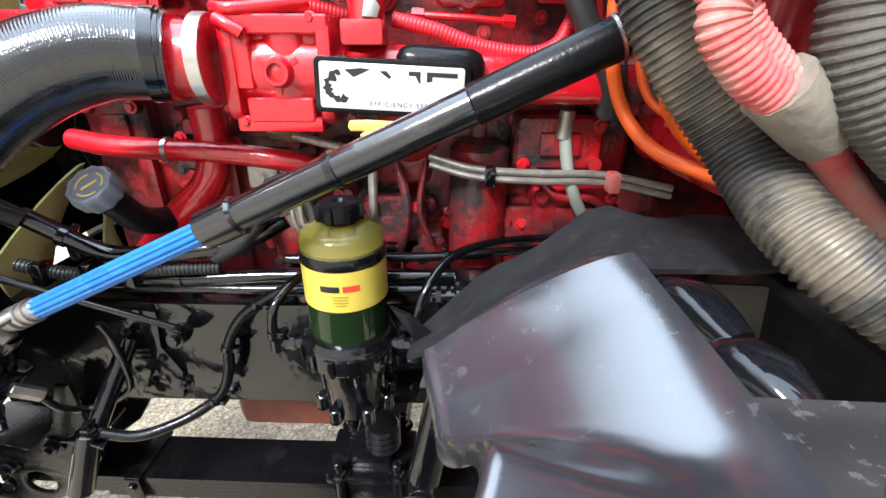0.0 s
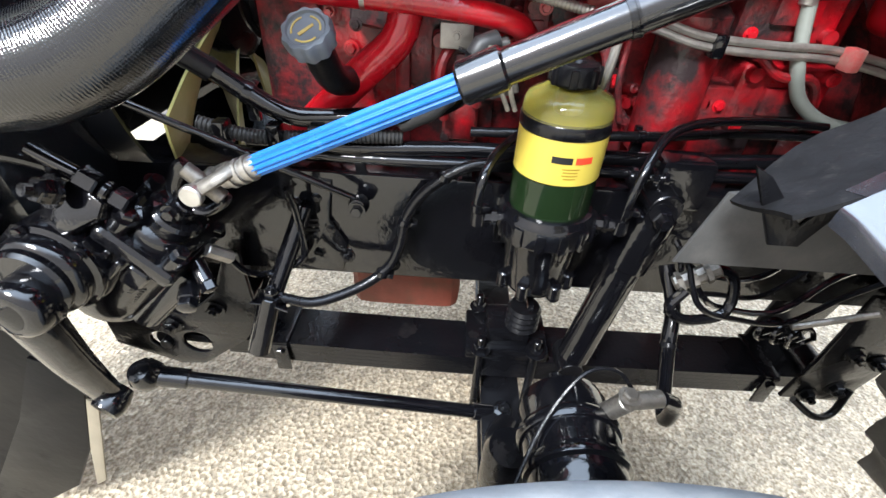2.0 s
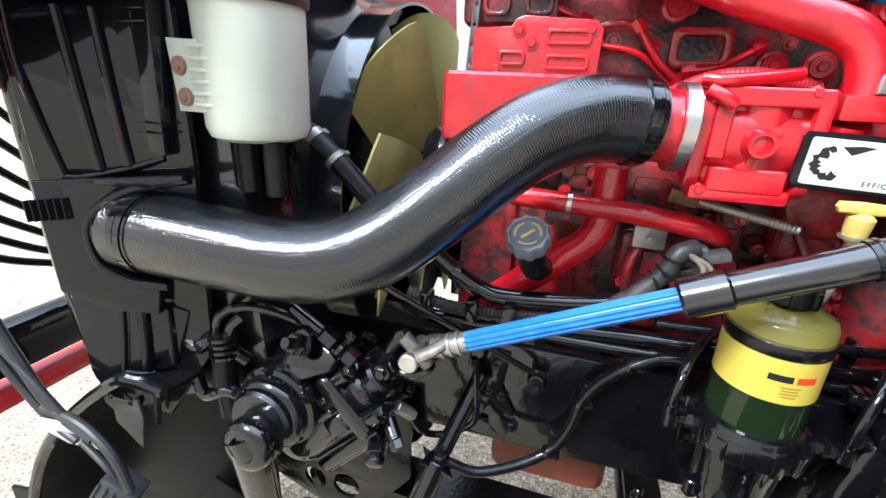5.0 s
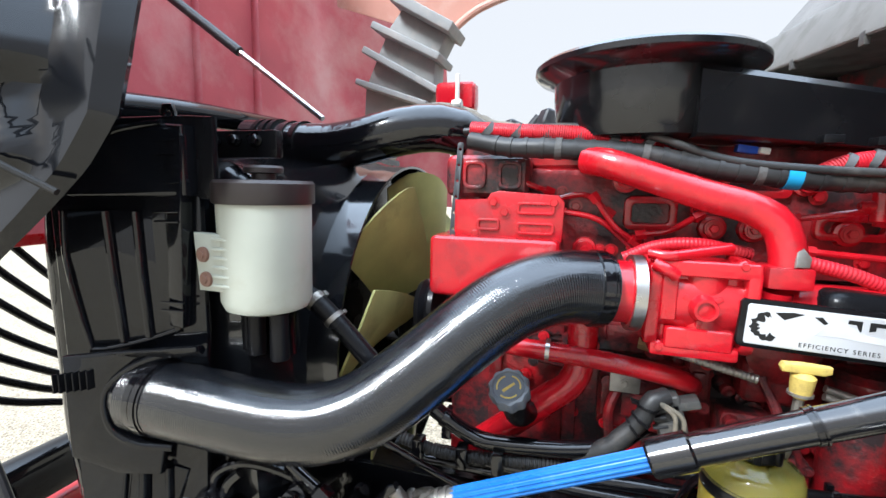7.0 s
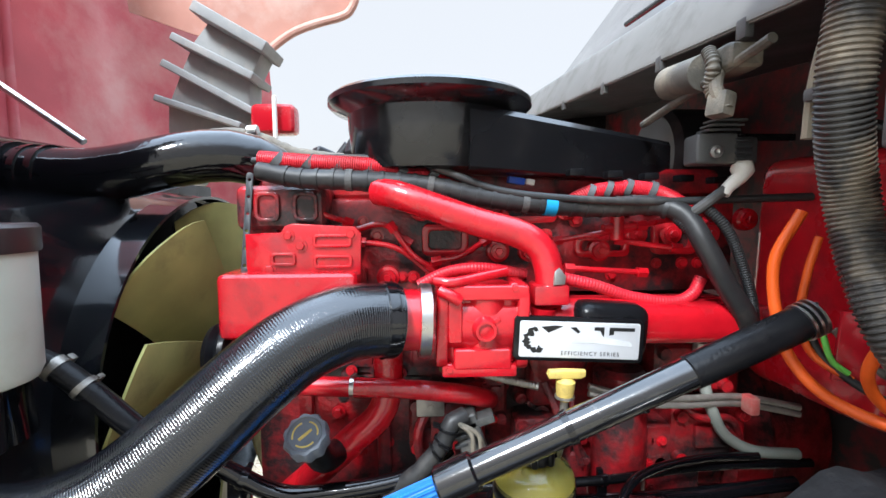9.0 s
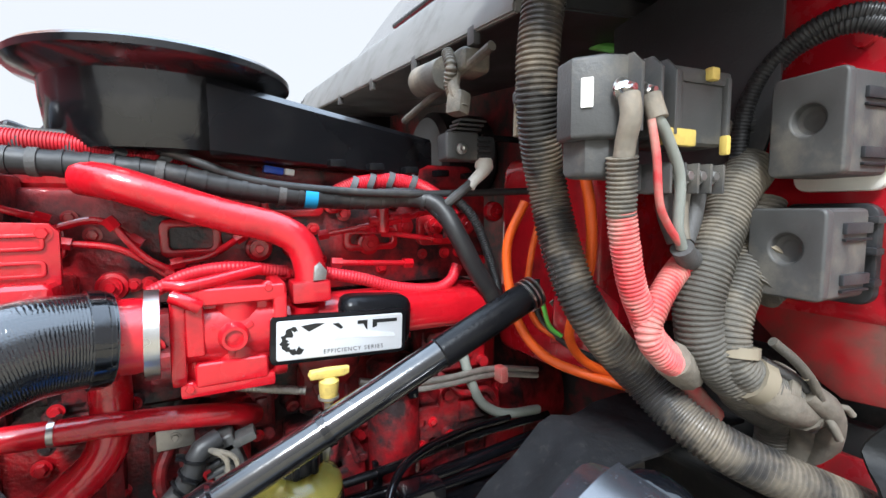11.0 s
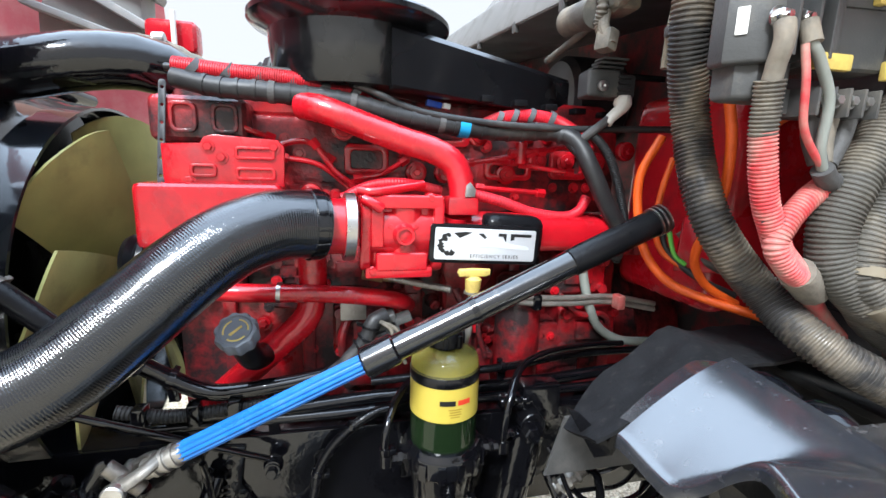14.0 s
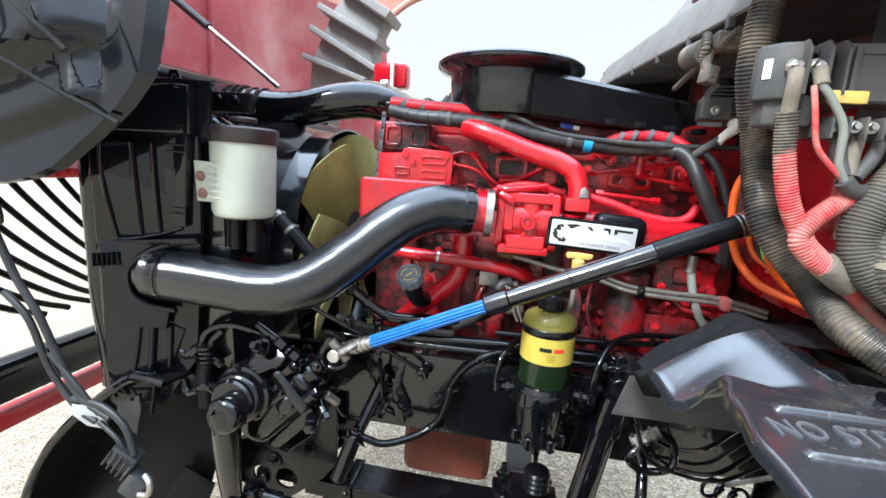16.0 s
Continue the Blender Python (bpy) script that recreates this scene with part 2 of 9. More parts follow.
HOSE = material("wet_black_hose", (0.004, 0.0045, 0.006), 0.2, vary=0.3, scale=30, rough_vary=0.06, coat=1.0, coat_rough=0.08, spec=0.3)
HOSE.node_tree.nodes["Principled BSDF"].inputs["Coat IOR"].default_value = 1.58
nt = HOSE.node_tree
uvn = nt.nodes.new("ShaderNodeUVMap")
cords = nt.nodes.new("ShaderNodeTexWave")
cords.wave_type, cords.bands_direction = "BANDS", "X"
cords.inputs["Scale"].default_value, cords.inputs["Distortion"].default_value = 85.0, 3.0
cords.inputs["Detail"].default_value, cords.inputs["Detail Scale"].default_value = 3.0, 2.5
nt.links.new(uvn.outputs[0], cords.inputs["Vector"])
lump = nt.nodes.new("ShaderNodeTexNoise")
lump.inputs["Scale"].default_value, lump.inputs["Detail"].default_value = 18, 2
mask = nt.nodes.new("ShaderNodeMath")
mask.operation = "MULTIPLY"
nt.links.new(cords.outputs["Fac"], mask.inputs[0])
nt.links.new(lump.outputs["Fac"], mask.inputs[1])
stretch = nt.nodes.new("ShaderNodeMapping")
stretch.inputs["Scale"].default_value = (14, 190, 1)
nt.links.new(uvn.outputs[0], stretch.inputs["Vector"])
streak = nt.nodes.new("ShaderNodeTexNoise")
streak.inputs["Scale"].default_value, streak.inputs["Detail"].default_value = 1.0, 3
nt.links.new(stretch.outputs[0], streak.inputs["Vector"])
cloth = nt.nodes.new("ShaderNodeMath")
cloth.operation = "MULTIPLY_ADD"
cloth.inputs[1].default_value = 1.1
nt.links.new(streak.outputs["Fac"], cloth.inputs[0])
nt.links.new(mask.outputs[0], cloth.inputs[2])
hb = nt.nodes.new("ShaderNodeBump")
hb.inputs["Strength"].default_value, hb.inputs["Distance"].default_value = 1.0, 0.00042
nt.links.new(cloth.outputs[0], hb.inputs["Height"])
nt.links.new(hb.outputs[0], nt.nodes["Principled BSDF"].inputs["Normal"])
nt.links.new(hb.outputs[0], nt.nodes["Principled BSDF"].inputs["Coat Normal"])

CLEAR = bpy.data.materials.new("amber_clear_bowl")
CLEAR.use_nodes = True
cp = CLEAR.node_tree.nodes["Principled BSDF"]
cp.inputs["Base Color"].default_value = (0.60, 0.55, 0.17, 1)
cp.inputs["Roughness"].default_value, cp.inputs["IOR"].default_value = 0.05, 1.42
cp.inputs["Transmission Weight"].default_value = 0.85
FUEL = material("dark_green_fuel", (0.008, 0.017, 0.006), 0.10, vary=0.2, scale=20)
MEDIA = material("yellow_filter_media", (0.30, 0.26, 0.045), 0.5, vary=0.1, scale=30)
GROUND = bpy.data.materials.new("gravelly_concrete")
GROUND.use_nodes = True
nt = GROUND.node_tree
gpn = nt.nodes["Principled BSDF"]
tc = nt.nodes.new("ShaderNodeTexCoord")
stones = nt.nodes.new("ShaderNodeTexVoronoi")
stones.inputs["Scale"].default_value = 52
nt.links.new(tc.outputs["Object"], stones.inputs["Vector"])
patch = nt.nodes.new("ShaderNodeTexNoise")
patch.inputs["Scale"].default_value, patch.inputs["Detail"].default_value = 2.5, 9
nt.links.new(tc.outputs["Object"], patch.inputs["Vector"])
grit = nt.nodes.new("ShaderNodeTexNoise")
grit.inputs["Scale"].default_value, grit.inputs["Detail"].default_value = 90, 8
nt.links.new(tc.outputs["Object"], grit.inputs["Vector"])
gr = nt.nodes.new("ShaderNodeValToRGB")
gr.color_ramp.elements[0].position, gr.color_ramp.elements[0].color = 0.34, (0.23, 0.175, 0.105, 1)
gr.color_ramp.elements[1].position, gr.color_ramp.elements[1].color = 0.66, (0.56, 0.48, 0.355, 1)
nt.links.new(grit.outputs["Fac"], gr.inputs["Fac"])
bw = nt.nodes.new("ShaderNodeRGBToBW")
nt.links.new(stones.outputs["Color"], bw.inputs[0])
gs = nt.nodes.new("ShaderNodeMix")
gs.data_type, gs.blend_type = "RGBA", "OVERLAY"
gs.inputs["Factor"].default_value = 0.42
nt.links.new(gr.outputs[0], gs.inputs["A"])
nt.links.new(bw.outputs[0], gs.inputs["B"])
gm2 = nt.nodes.new("ShaderNodeMix")
gm2.data_type, gm2.blend_type = "RGBA", "MULTIPLY"
gm2.inputs["Factor"].default_value = 0.35
nt.links.new(gs.outputs["Result"], gm2.inputs["A"])
nt.links.new(patch.outputs["Fac"], gm2.inputs["B"])
nt.links.new(gm2.outputs["Result"], gpn.inputs["Base Color"])
gpn.inputs["Roughness"].default_value = 0.85
gb = nt.nodes.new("ShaderNodeBump")
gb.inputs["Strength"].default_value, gb.inputs["Distance"].default_value = 0.8, 0.014
nt.links.new(stones.outputs["Distance"], gb.inputs["Height"])
nt.links.new(gb.outputs[0], gpn.inputs["Normal"])

# ---- geometry helpers ----
BASE = {}


def thing(name, at, label, category, group="", kind=""):
    ob = new(name)
    ob.empty_display_size = 0.05
    ob.location = at
    BASE[ob] = Vector(at)
    return tagged(ob, label, category, group, kind)


def finish(bm, smooth=35):
    bmesh.ops.recalc_face_normals(bm, faces=bm.faces)
    me = bpy.data.meshes.new("mesh")
    bm.to_mesh(me)
    bm.free()
    me.shade_smooth()
    me.set_sharp_from_angle(angle=radians(smooth))
    return me


def thicken(bm, depth):
    """Turn an open sheet into a shell: a second skin behind it and a wall along its rim."""
    bmesh.ops.recalc_face_normals(bm, faces=bm.faces)
    if sum(f.normal.z * f.calc_area() for f in bm.faces) < 0:
        bmesh.ops.reverse_faces(bm, faces=bm.faces)
    bm.normal_update()
    skin, rim = bm.faces[:], [e for e in bm.edges if len(e.link_faces) == 1]
    twin = {v: bm.verts.new(v.co - v.normal * depth) for v in bm.verts[:]}
    for e in rim:
        a, b = e.verts
        bm.faces.new((a, b, twin[b], twin[a]))
    for f in skin:
        bm.faces.new([twin[v] for v in reversed(f.verts)])


def part(name, bm, mat, parent, label="", smooth=35):
    """One mesh, given in the truck's coordinates, under a thing or a part of it."""
    at = BASE[parent]
    bm.transform(Matrix.Translation(-at))
    me = finish(bm, smooth)
    me.name = name
    me.materials.append(mat)
    ob = new(name, me)
    ob.parent = parent
    BASE[ob] = at
    return tagged(ob, label)


def V(*a):
    return Vector(a)


def facing(p0, direction, up=(0, 0, 1)):
    """A frame at p0 whose z runs along direction."""
    z = Vector(direction).normalized()
    u = Vector(up)
    if abs(z.dot(u)) > 0.95:
        u = V(0, 1, 0) if abs(z.y) < 0.9 else V(1, 0, 0)
    x = u.cross(z).normalized()
    y = z.cross(x)
    m = Matrix((x, y, z)).transposed().to_4x4()
    m.translation = Vector(p0)
    return m


def box(bm, c, s, bevel=0.004, turn=None, seg=2):
    """A bevelled box of size s round c."""
    bm2 = bmesh.new()
    bmesh.ops.create_cube(bm2, size=1)
    bm2.transform(Matrix.Diagonal((*s, 1)))
    if bevel:
        bmesh.ops.bevel(bm2, geom=bm2.edges[:], offset=min(bevel, min(s) * 0.45), segments=seg, affect="EDGES", profile=0.6)
    m = Matrix.Translation(c)
    if turn is not None:
        m = m @ turn
    bm2.transform(m)
    add(bm, bm2)
    return bm


def add(bm, other):
    me = bpy.data.meshes.new("tmp")
    other.to_mesh(me)
    other.free()
    bm.from_mesh(me)
    bpy.data.meshes.remove(me)
    return bm


def turned(a, b, c):
    return Euler((radians(a), radians(b), radians(c))).to_matrix().to_4x4()


def lathe(bm, profile, m, seg=28, squash=1.0):
    """Turn (radius, height) pairs round the z of the frame m; ends are closed."""
    rings = []
    for r, h in profile:
        if r < 1e-5:
            rings.append([bm.verts.new(m @ V(0, 0, h))])
        else:
            rings.append([bm.verts.new(m @ V(r * math.cos(2 * math.pi * i / seg), squash * r * math.sin(2 * math.pi * i / seg), h)) for i in range(seg)])
    for a, b in zip(rings, rings[1:]):
        for i in range(seg):
            j = (i + 1) % seg
            if len(a) == 1 and len(b) > 1:
                bm.faces.new((a[0], b[i], b[j]))
            elif len(b) == 1 and len(a) > 1:
                bm.faces.new((a[i], b[0], a[j]))
            elif len(a) > 1:
                bm.faces.new((a[i], b[i], b[j], a[j]))
    for ring in (rings[0], rings[-1]):
        if len(ring) > 1:
            bm.faces.new(ring)
    return bm


def rod(bm, p0, p1, r, r2=None, seg=20, bevel=0.002):
    """A round bar from p0 to p1."""
    p0, p1 = Vector(p0), Vector(p1)
    n = (p1 - p0).length
    r2 = r if r2 is None else r2
    b = min(bevel, r * 0.4, r2 * 0.4, n * 0.3)
    return lathe(bm, [(0, 0), (r - b, 0), (r, b), (r2, n - b), (r2 - b, n), (0, n)], facing(p0, p1 - p0), seg)


def spline(points, step):
    """Catmull-Rom through the points, evenly spaced."""
    pts = [Vector(p) for p in points]
    if len(pts) == 2:
        dense = [pts[0].lerp(pts[1], i / 40) for i in range(41)]
    else:
        ext = [pts[0] * 2 - pts[1], *pts, pts[-1] * 2 - pts[-2]]
        dense = []
        for a, b, c, d in zip(ext, ext[1:], ext[2:], ext[3:]):
            for i in range(24):
                t = i / 24
                dense.append(0.5 * (2 * b + (c - a) * t + (2 * a - 5 * b + 4 * c - d) * t * t + (3 * b - a - 3 * c + d) * t ** 3))
        dense.append(pts[-1])
    total = sum((b - a).length for a, b in zip(dense, dense[1:]))
    n = max(2, round(total / step))
    out, k, run = [dense[0]], 0, 0.0
    for i in range(1, n):
        want = total * i / n
        while run + (dense[k + 1] - dense[k]).length < want:
            run += (dense[k + 1] - dense[k]).length
            k += 1
        seglen = (dense[k + 1] - dense[k]).length
        out.append(dense[k].lerp(dense[k + 1], (want - run) / max(seglen, 1e-9)))
    out.append(dense[-1])
    return out, total


def tube(bm, points, r, seg=14, step=None, pitch=None, depth=0.002, taper=None, squash=1.0, wobble=0.0):
    """Sweep a round section along a smooth path. pitch: spacing of the rings of a corrugated tube. taper: radius at t in 0..1."""
    path, total = spline(points, pitch / 4 if pitch else (step or max(0.006, r * 0.8)))
    uv = bm.loops.layers.uv.verify()
    n = len(path)
    tang = [((path[min(i + 1, n - 1)]) - path[max(i - 1, 0)]).normalized() for i in range(n)]
    up = V(0, 0, 1) if abs(tang[0].z) < 0.9 else V(0, 1, 0)
    x = tang[0].cross(up).normalized()
    rings = []
    for i in range(n):
        x = (x - tang[i] * x.dot(tang[i])).normalized()
        y = tang[i].cross(x)
        rr = r * (taper(i / (n - 1)) if taper else 1)
        if pitch:
            rr -= depth * (0, 0, 1, 1)[i % 4]
        if wobble:
            rr *= 1 + wobble * noise.noise(path[i] * 60)
        rings.append([bm.verts.new(path[i] + x * (rr * math.cos(2 * math.pi * k / seg)) + y * (rr * squash * math.sin(2 * math.pi * k / seg))) for k in range(seg)])
    for i in range(n - 1):
        for k in range(seg):
            j = (k + 1) % seg
            f = bm.faces.new((rings[i][k], rings[i + 1][k], rings[i + 1][j], rings[i][j]))
            for loop, (u, v) in zip(f.loops, ((i, k), (i + 1, k), (i + 1, k + 1), (i, k + 1))):
                loop[uv].uv = (u / (n - 1) * total * 1.0, v / seg * 2 * math.pi * r)
    bm.faces.new(rings[0])
    bm.faces.new(rings[-1])
    return bm


def plate(bm, outline, m, thick, holes=(), bevel=0.0015, resolution=1):
    """A flat sheet cut to an outline in the frame m's x and y, with holes through it."""
    cu = bpy.data.curves.new("cut", "CURVE")
    cu.dimensions, cu.fill_mode = "2D", "BOTH"
    cu.extrude, cu.bevel_depth, cu.bevel_resolution = max(thick / 2 - bevel, 0.0002), bevel, resolution
    cu.offset = -bevel
    for loop in (outline, *holes):
        s = cu.splines.new("POLY")
        s.points.add(len(loop) - 1)
        for p, (a, b) in zip(s.points, loop):
            p.co = (a, b, 0, 1)
        s.use_cyclic_u = True
    ob = bpy.data.objects.new("cut", cu)
    scene.collection.objects.link(ob)
    deps = bpy.context.evaluated_depsgraph_get()
    me = bpy.data.meshes.new_from_object(ob.evaluated_get(deps))
    bm2 = bmesh.new()
    bm2.from_mesh(me)
    bm2.transform(m)
    bmesh.ops.remove_doubles(bm2, verts=bm2.verts[:], dist=1e-5)
    bpy.data.objects.remove(ob)
    bpy.data.curves.remove(cu)
    bpy.data.meshes.remove(me)
    return add(bm, bm2)


def ring_points(cx, cy, r, n=20, squash=1.0):
    return [(cx + r * math.cos(2 * math.pi * i / n), cy + r * squash * math.sin(2 * math.pi * i / n)) for i in range(n)]


def round_rect(w, h, r, n=5, cx=0.0, cy=0.0):
    out = []
    for sx, sy, a0 in ((1, 1, 0), (-1, 1, 90), (-1, -1, 180), (1, -1, 270)):
        for i in range(n + 1):
            a = radians(a0 + 90 * i / n)
            out.append((cx + sx * (w / 2 - r) + r * math.cos(a), cy + sy * (h / 2 - r) + r * math.sin(a)))
    return out


def words(bm, text, m, size, thick=0.0006, spacing=1.0, align="LEFT"):
    cu = bpy.data.curves.new("text", "FONT")
    cu.body, cu.size, cu.extrude, cu.space_character, cu.align_x = text, size, thick, spacing, align
    ob = bpy.data.objects.new("text", cu)
    scene.collection.objects.link(ob)
    me = bpy.data.meshes.new_from_object(ob.evaluated_get(bpy.context.evaluated_depsgraph_get()))
    bm2 = bmesh.new()
    bm2.from_mesh(me)
    bm2.transform(m)
    bpy.data.objects.remove(ob)
    bpy.data.curves.remove(cu)
    bpy.data.meshes.remove(me)
    return add(bm, bm2)


def hexbolt(bm, p, direction, r=0.009, h=0.007, washer=True, stud=0.0):
    """A hexagon head on its washer."""
    m = facing(p, direction)
    if washer:
        lathe(bm, [(0, 0), (r * 1.45, 0), (r * 1.45, 0.002), (0, 0.002)], m, 16)
    lathe(bm, [(0, 0.001), (r, 0.001), (r, h * 0.8), (r * 0.85, h), (0, h)], m, 6)
    if stud:
        lathe(bm, [(0, h * 0.5), (r * 0.5, h * 0.5), (r * 0.5, h + stud), (0, h + stud)], m, 10)
    return bm


def band(bm, p, direction, r, width=0.013, thick=0.0015, lug=True):
    """A worm-drive hose clamp."""
    m = facing(p, direction)
    n = 32
    lathe(bm, [(r - 0.001, -width / 2), (r + thick, -width / 2), (r + thick, width / 2), (r - 0.001, width / 2)], m, n)
    if lug:
        box(bm, m @ V(r + 0.005, 0.004, 0), (0.012, 0.022, width * 0.9), 0.002, m.to_3x3().to_4x4())
    return bm


FRONT = Matrix(((1, 0, 0, 0), (0, 0, 1, 0), (0, 1, 0, 0), (0, 0, 0, 1)))


def upright(x, y, z, turn_z=0.0, tilt=0.0, roll=0.0):
    """A frame whose x runs to the rear of the truck, y up, and z out towards the outside."""
    return Matrix.Translation((x, y, z)) @ turned(0, 0, turn_z) @ turned(90, 0, 0) @ turned(tilt, 0, roll)


# ---- the ground ----
bm = bmesh.new()
bmesh.ops.create_grid(bm, x_segments=2, y_segments=2, size=400)
bm.transform(Matrix.Translation((0, 0, -0.01)))
me = finish(bm)
me.materials.append(GROUND)
tagged(new("ground", me), "pale gravelly concrete yard under the truck", "ground", kind="structure")

# ---- chassis ----
RAIL_Y, RAIL_LOW, RAIL_TOP = 0.722, 0.815, 1.05



def frame_rail(y, side):
    rail = thing("frame_rail", (-0.2, y, RAIL_LOW), "gloss black steel chassis rail with bolts and brackets", "chassis rail", "chassis rails")
    n = 0.008
    bm = bmesh.new()
    box(bm, (0.1, y + side * n / 2, (RAIL_LOW + RAIL_TOP) / 2), (3.0, n, RAIL_TOP - RAIL_LOW), 0.003)
    part("web", bm, BLACK, rail)
    for z in (RAIL_LOW + n / 2, RAIL_TOP - n / 2):
        bm = bmesh.new()
        box(bm, (0.1, y + side * (n + 0.042), z), (3.0, 0.083, n), 0.003)
        part("flange", bm, BLACK, rail)
    return rail


rail = frame_rail(RAIL_Y, 1)
frame_rail(1.58, -1)
for x, z in ((-0.62, 0.99), (-0.62, 0.90), (-0.58, 1.0), (-0.535, 0.86), (-0.56, 0.93), (-0.40, 0.99), (-0.44, 0.845), (-0.05, 0.96), (-0.02, 0.90), (0.25, 0.98), (0.4, 0.88)):
    bm = bmesh.new()
    hexbolt(bm, (x, RAIL_Y, z), (0, -1, 0), 0.011, 0.009, stud=0.006)
    part("bolt", bm, BLACK_FLAT, rail)
# a doubler plate and its brackets on the web
bm = bmesh.new()
plate(bm, [(-0.05, -0.11), (0.045, -0.11), (0.06, -0.04), (0.03, 0.02), (0.04, 0.1), (-0.04, 0.11)], upright(-0.59, RAIL_Y - 0.004, 0.935), 0.007, [ring_points(-0.01, 0.05, 0.01, 12), ring_points(0.0, -0.06, 0.008, 12)])
part("doubler_plate", bm, BLACK, rail)
bm = bmesh.new()
for k in range(3):
    box(bm, (-0.60, RAIL_Y - 0.009, 0.95 - 0.012 * k), (0.035, 0.002, 0.005), 0.0005)
part("stamped_mark", bm, BLACK_FLAT, rail)

bm = bmesh.new()
cross = thing("crossmember", (-0.2, 1.15, 0.85), "black steel crossmember between the chassis rails", "crossmember")
box(bm, (-1.12, 1.15, 0.86), (0.08, 0.86, 0.1), 0.01)
part("beam", bm, BLACK, cross)
bm = bmesh.new()
box(bm, (0.75, 1.15, 0.9), (0.12, 0.86, 0.16), 0.01)
part("beam", bm, BLACK, cross)

# ---- leaf spring, axle and its bolts ----
spring = thing("leaf_spring", (-0.15, 0.78, 0.49), "black painted steel leaf spring pack under the rail", "leaf spring")


def leaf(x0, x1, z, sag, y0=0.715, y1=0.838, t=0.012):
    bm = bmesh.new()
    n = 24
    for i in range(n + 1):
        x = x0 + (x1 - x0) * i / n
        dz = sag * ((x + 0.18) / 0.7) ** 2
        for yy, zz in ((y0, 0), (y1, 0), (y1, t), (y0, t)):
            bm.verts.new((x, yy, z + dz + zz))
    bm.verts.ensure_lookup_table()
    for i in range(n):
        for k in range(4):
            a, b = i * 4 + k, i * 4 + (k + 1) % 4
            bm.faces.new([bm.verts[q] for q in (a, b, b + 4, a + 4)])
    bm.faces.new([bm.verts[q] for q in (0, 1, 2, 3)])
    bm.faces.new([bm.verts[4 * n + q] for q in (3, 2, 1, 0)])
    return bm


for k, (x0, x1) in enumerate(((-1.02, 0.62), (-0.98, 0.60), (-0.90, 0.55), (-0.86, 0.50), (-0.8, 0.46))):
    part("leaf", leaf(x0, x1, 0.562 - 0.0145 * k, 0.012, 0.715 + 0.0015 * k), BLACK_FLAT, spring)
for x in (-0.235, -0.105):
    for y in (0.705, 0.85):
        bm = bmesh.new()
        rod(bm, (x, y, 0.40), (x, y, 0.66), 0.010, seg=14)
        hexbolt(bm, (x, y, 0.62), (0, 0, 1), 0.017, 0.016)
        part("u_bolt", bm, BLACK_FLAT, spring)
bm = bmesh.new()
box(bm, (-0.17, 0.777, 0.597), (0.2, 0.135, 0.035), 0.008)
box(bm, (-0.17, 0.777, 0.635), (0.1, 0.1, 0.05), 0.012)
part("spring_seat", bm, BLACK_FLAT, spring)
bm = bmesh.new()
for k in range(4):
    lathe(bm, [(0, 0), (0.034, 0), (0.04, 0.008), (0.034, 0.016), (0, 0.016)], facing((-0.14, 0.757, 0.655 + 0.017 * k), (0, 0, 1)), 20)
part("bump_stop", bm, PLASTIC, spring)
for x in (-0.985, 0.585):
    bm = bmesh.new()
    rod(bm, (x, 0.70, 0.585), (x, 0.855, 0.585), 0.034)
    rod(bm, (x, 0.68, 0.585), (x, 0.875, 0.585), 0.014)
    part("eye", bm, BLACK_FLAT, spring)
for x in (-0.72, 0.47):
    bm = bmesh.new()
    box(bm, (x, 0.777, 0.585), (0.035, 0.14, 0.008), 0.002)
    box(bm, (x, 0.707, 0.54), (0.035, 0.006, 0.09), 0.002)
    rod(bm, (x, 0.695, 0.565), (x, 0.712, 0.565), 0.011, seg=6)
    part("rebound_clip", bm, BLACK_FLAT, spring)
# the rear hanger with its shackle
hanger = thing("spring_hanger", (0.52, 0.76, 0.6), "black cast spring hanger with bolts at the rear", "spring hanger")
bm = bmesh.new()
plate(bm, [(-0.08, -0.1), (0.06, -0.1), (0.09, 0.0), (0.14, 0.22), (-0.05, 0.22), (-0.06, 0.03)], upright(0.56, 0.68, 0.66), 0.012, [ring_points(0.02, -0.05, 0.018, 14)], 0.003)
part("cheek", bm, BLACK_FLAT, hanger)
bm = bmesh.new()
plate(bm, [(-0.08, -0.1), (0.06, -0.1), (0.09, 0.0), (0.14, 0.22), (-0.05, 0.22), (-0.06, 0.03)], upright(0.56, 0.86, 0.66), 0.012, [], 0.003)
part("cheek", bm, BLACK_FLAT, hanger)
for p in ((0.53, 0.672, 0.58), (0.58, 0.672, 0.61), (0.62, 0.672, 0.70), (0.56, 0.672, 0.72)):
    bm = bmesh.new()
    hexbolt(bm, p, (0, -1, 0), 0.016, 0.014, stud=0.01)
    part("bolt", bm, BLACK_FLAT, hanger)
bm = bmesh.new()
tube(bm, [(0.47, 0.64, 0.60), (0.52, 0.62, 0.57), (0.58, 0.64, 0.56), (0.6, 0.66, 0.62)], 0.008, 10)
part("grease_hose", bm, PLASTIC, hanger)

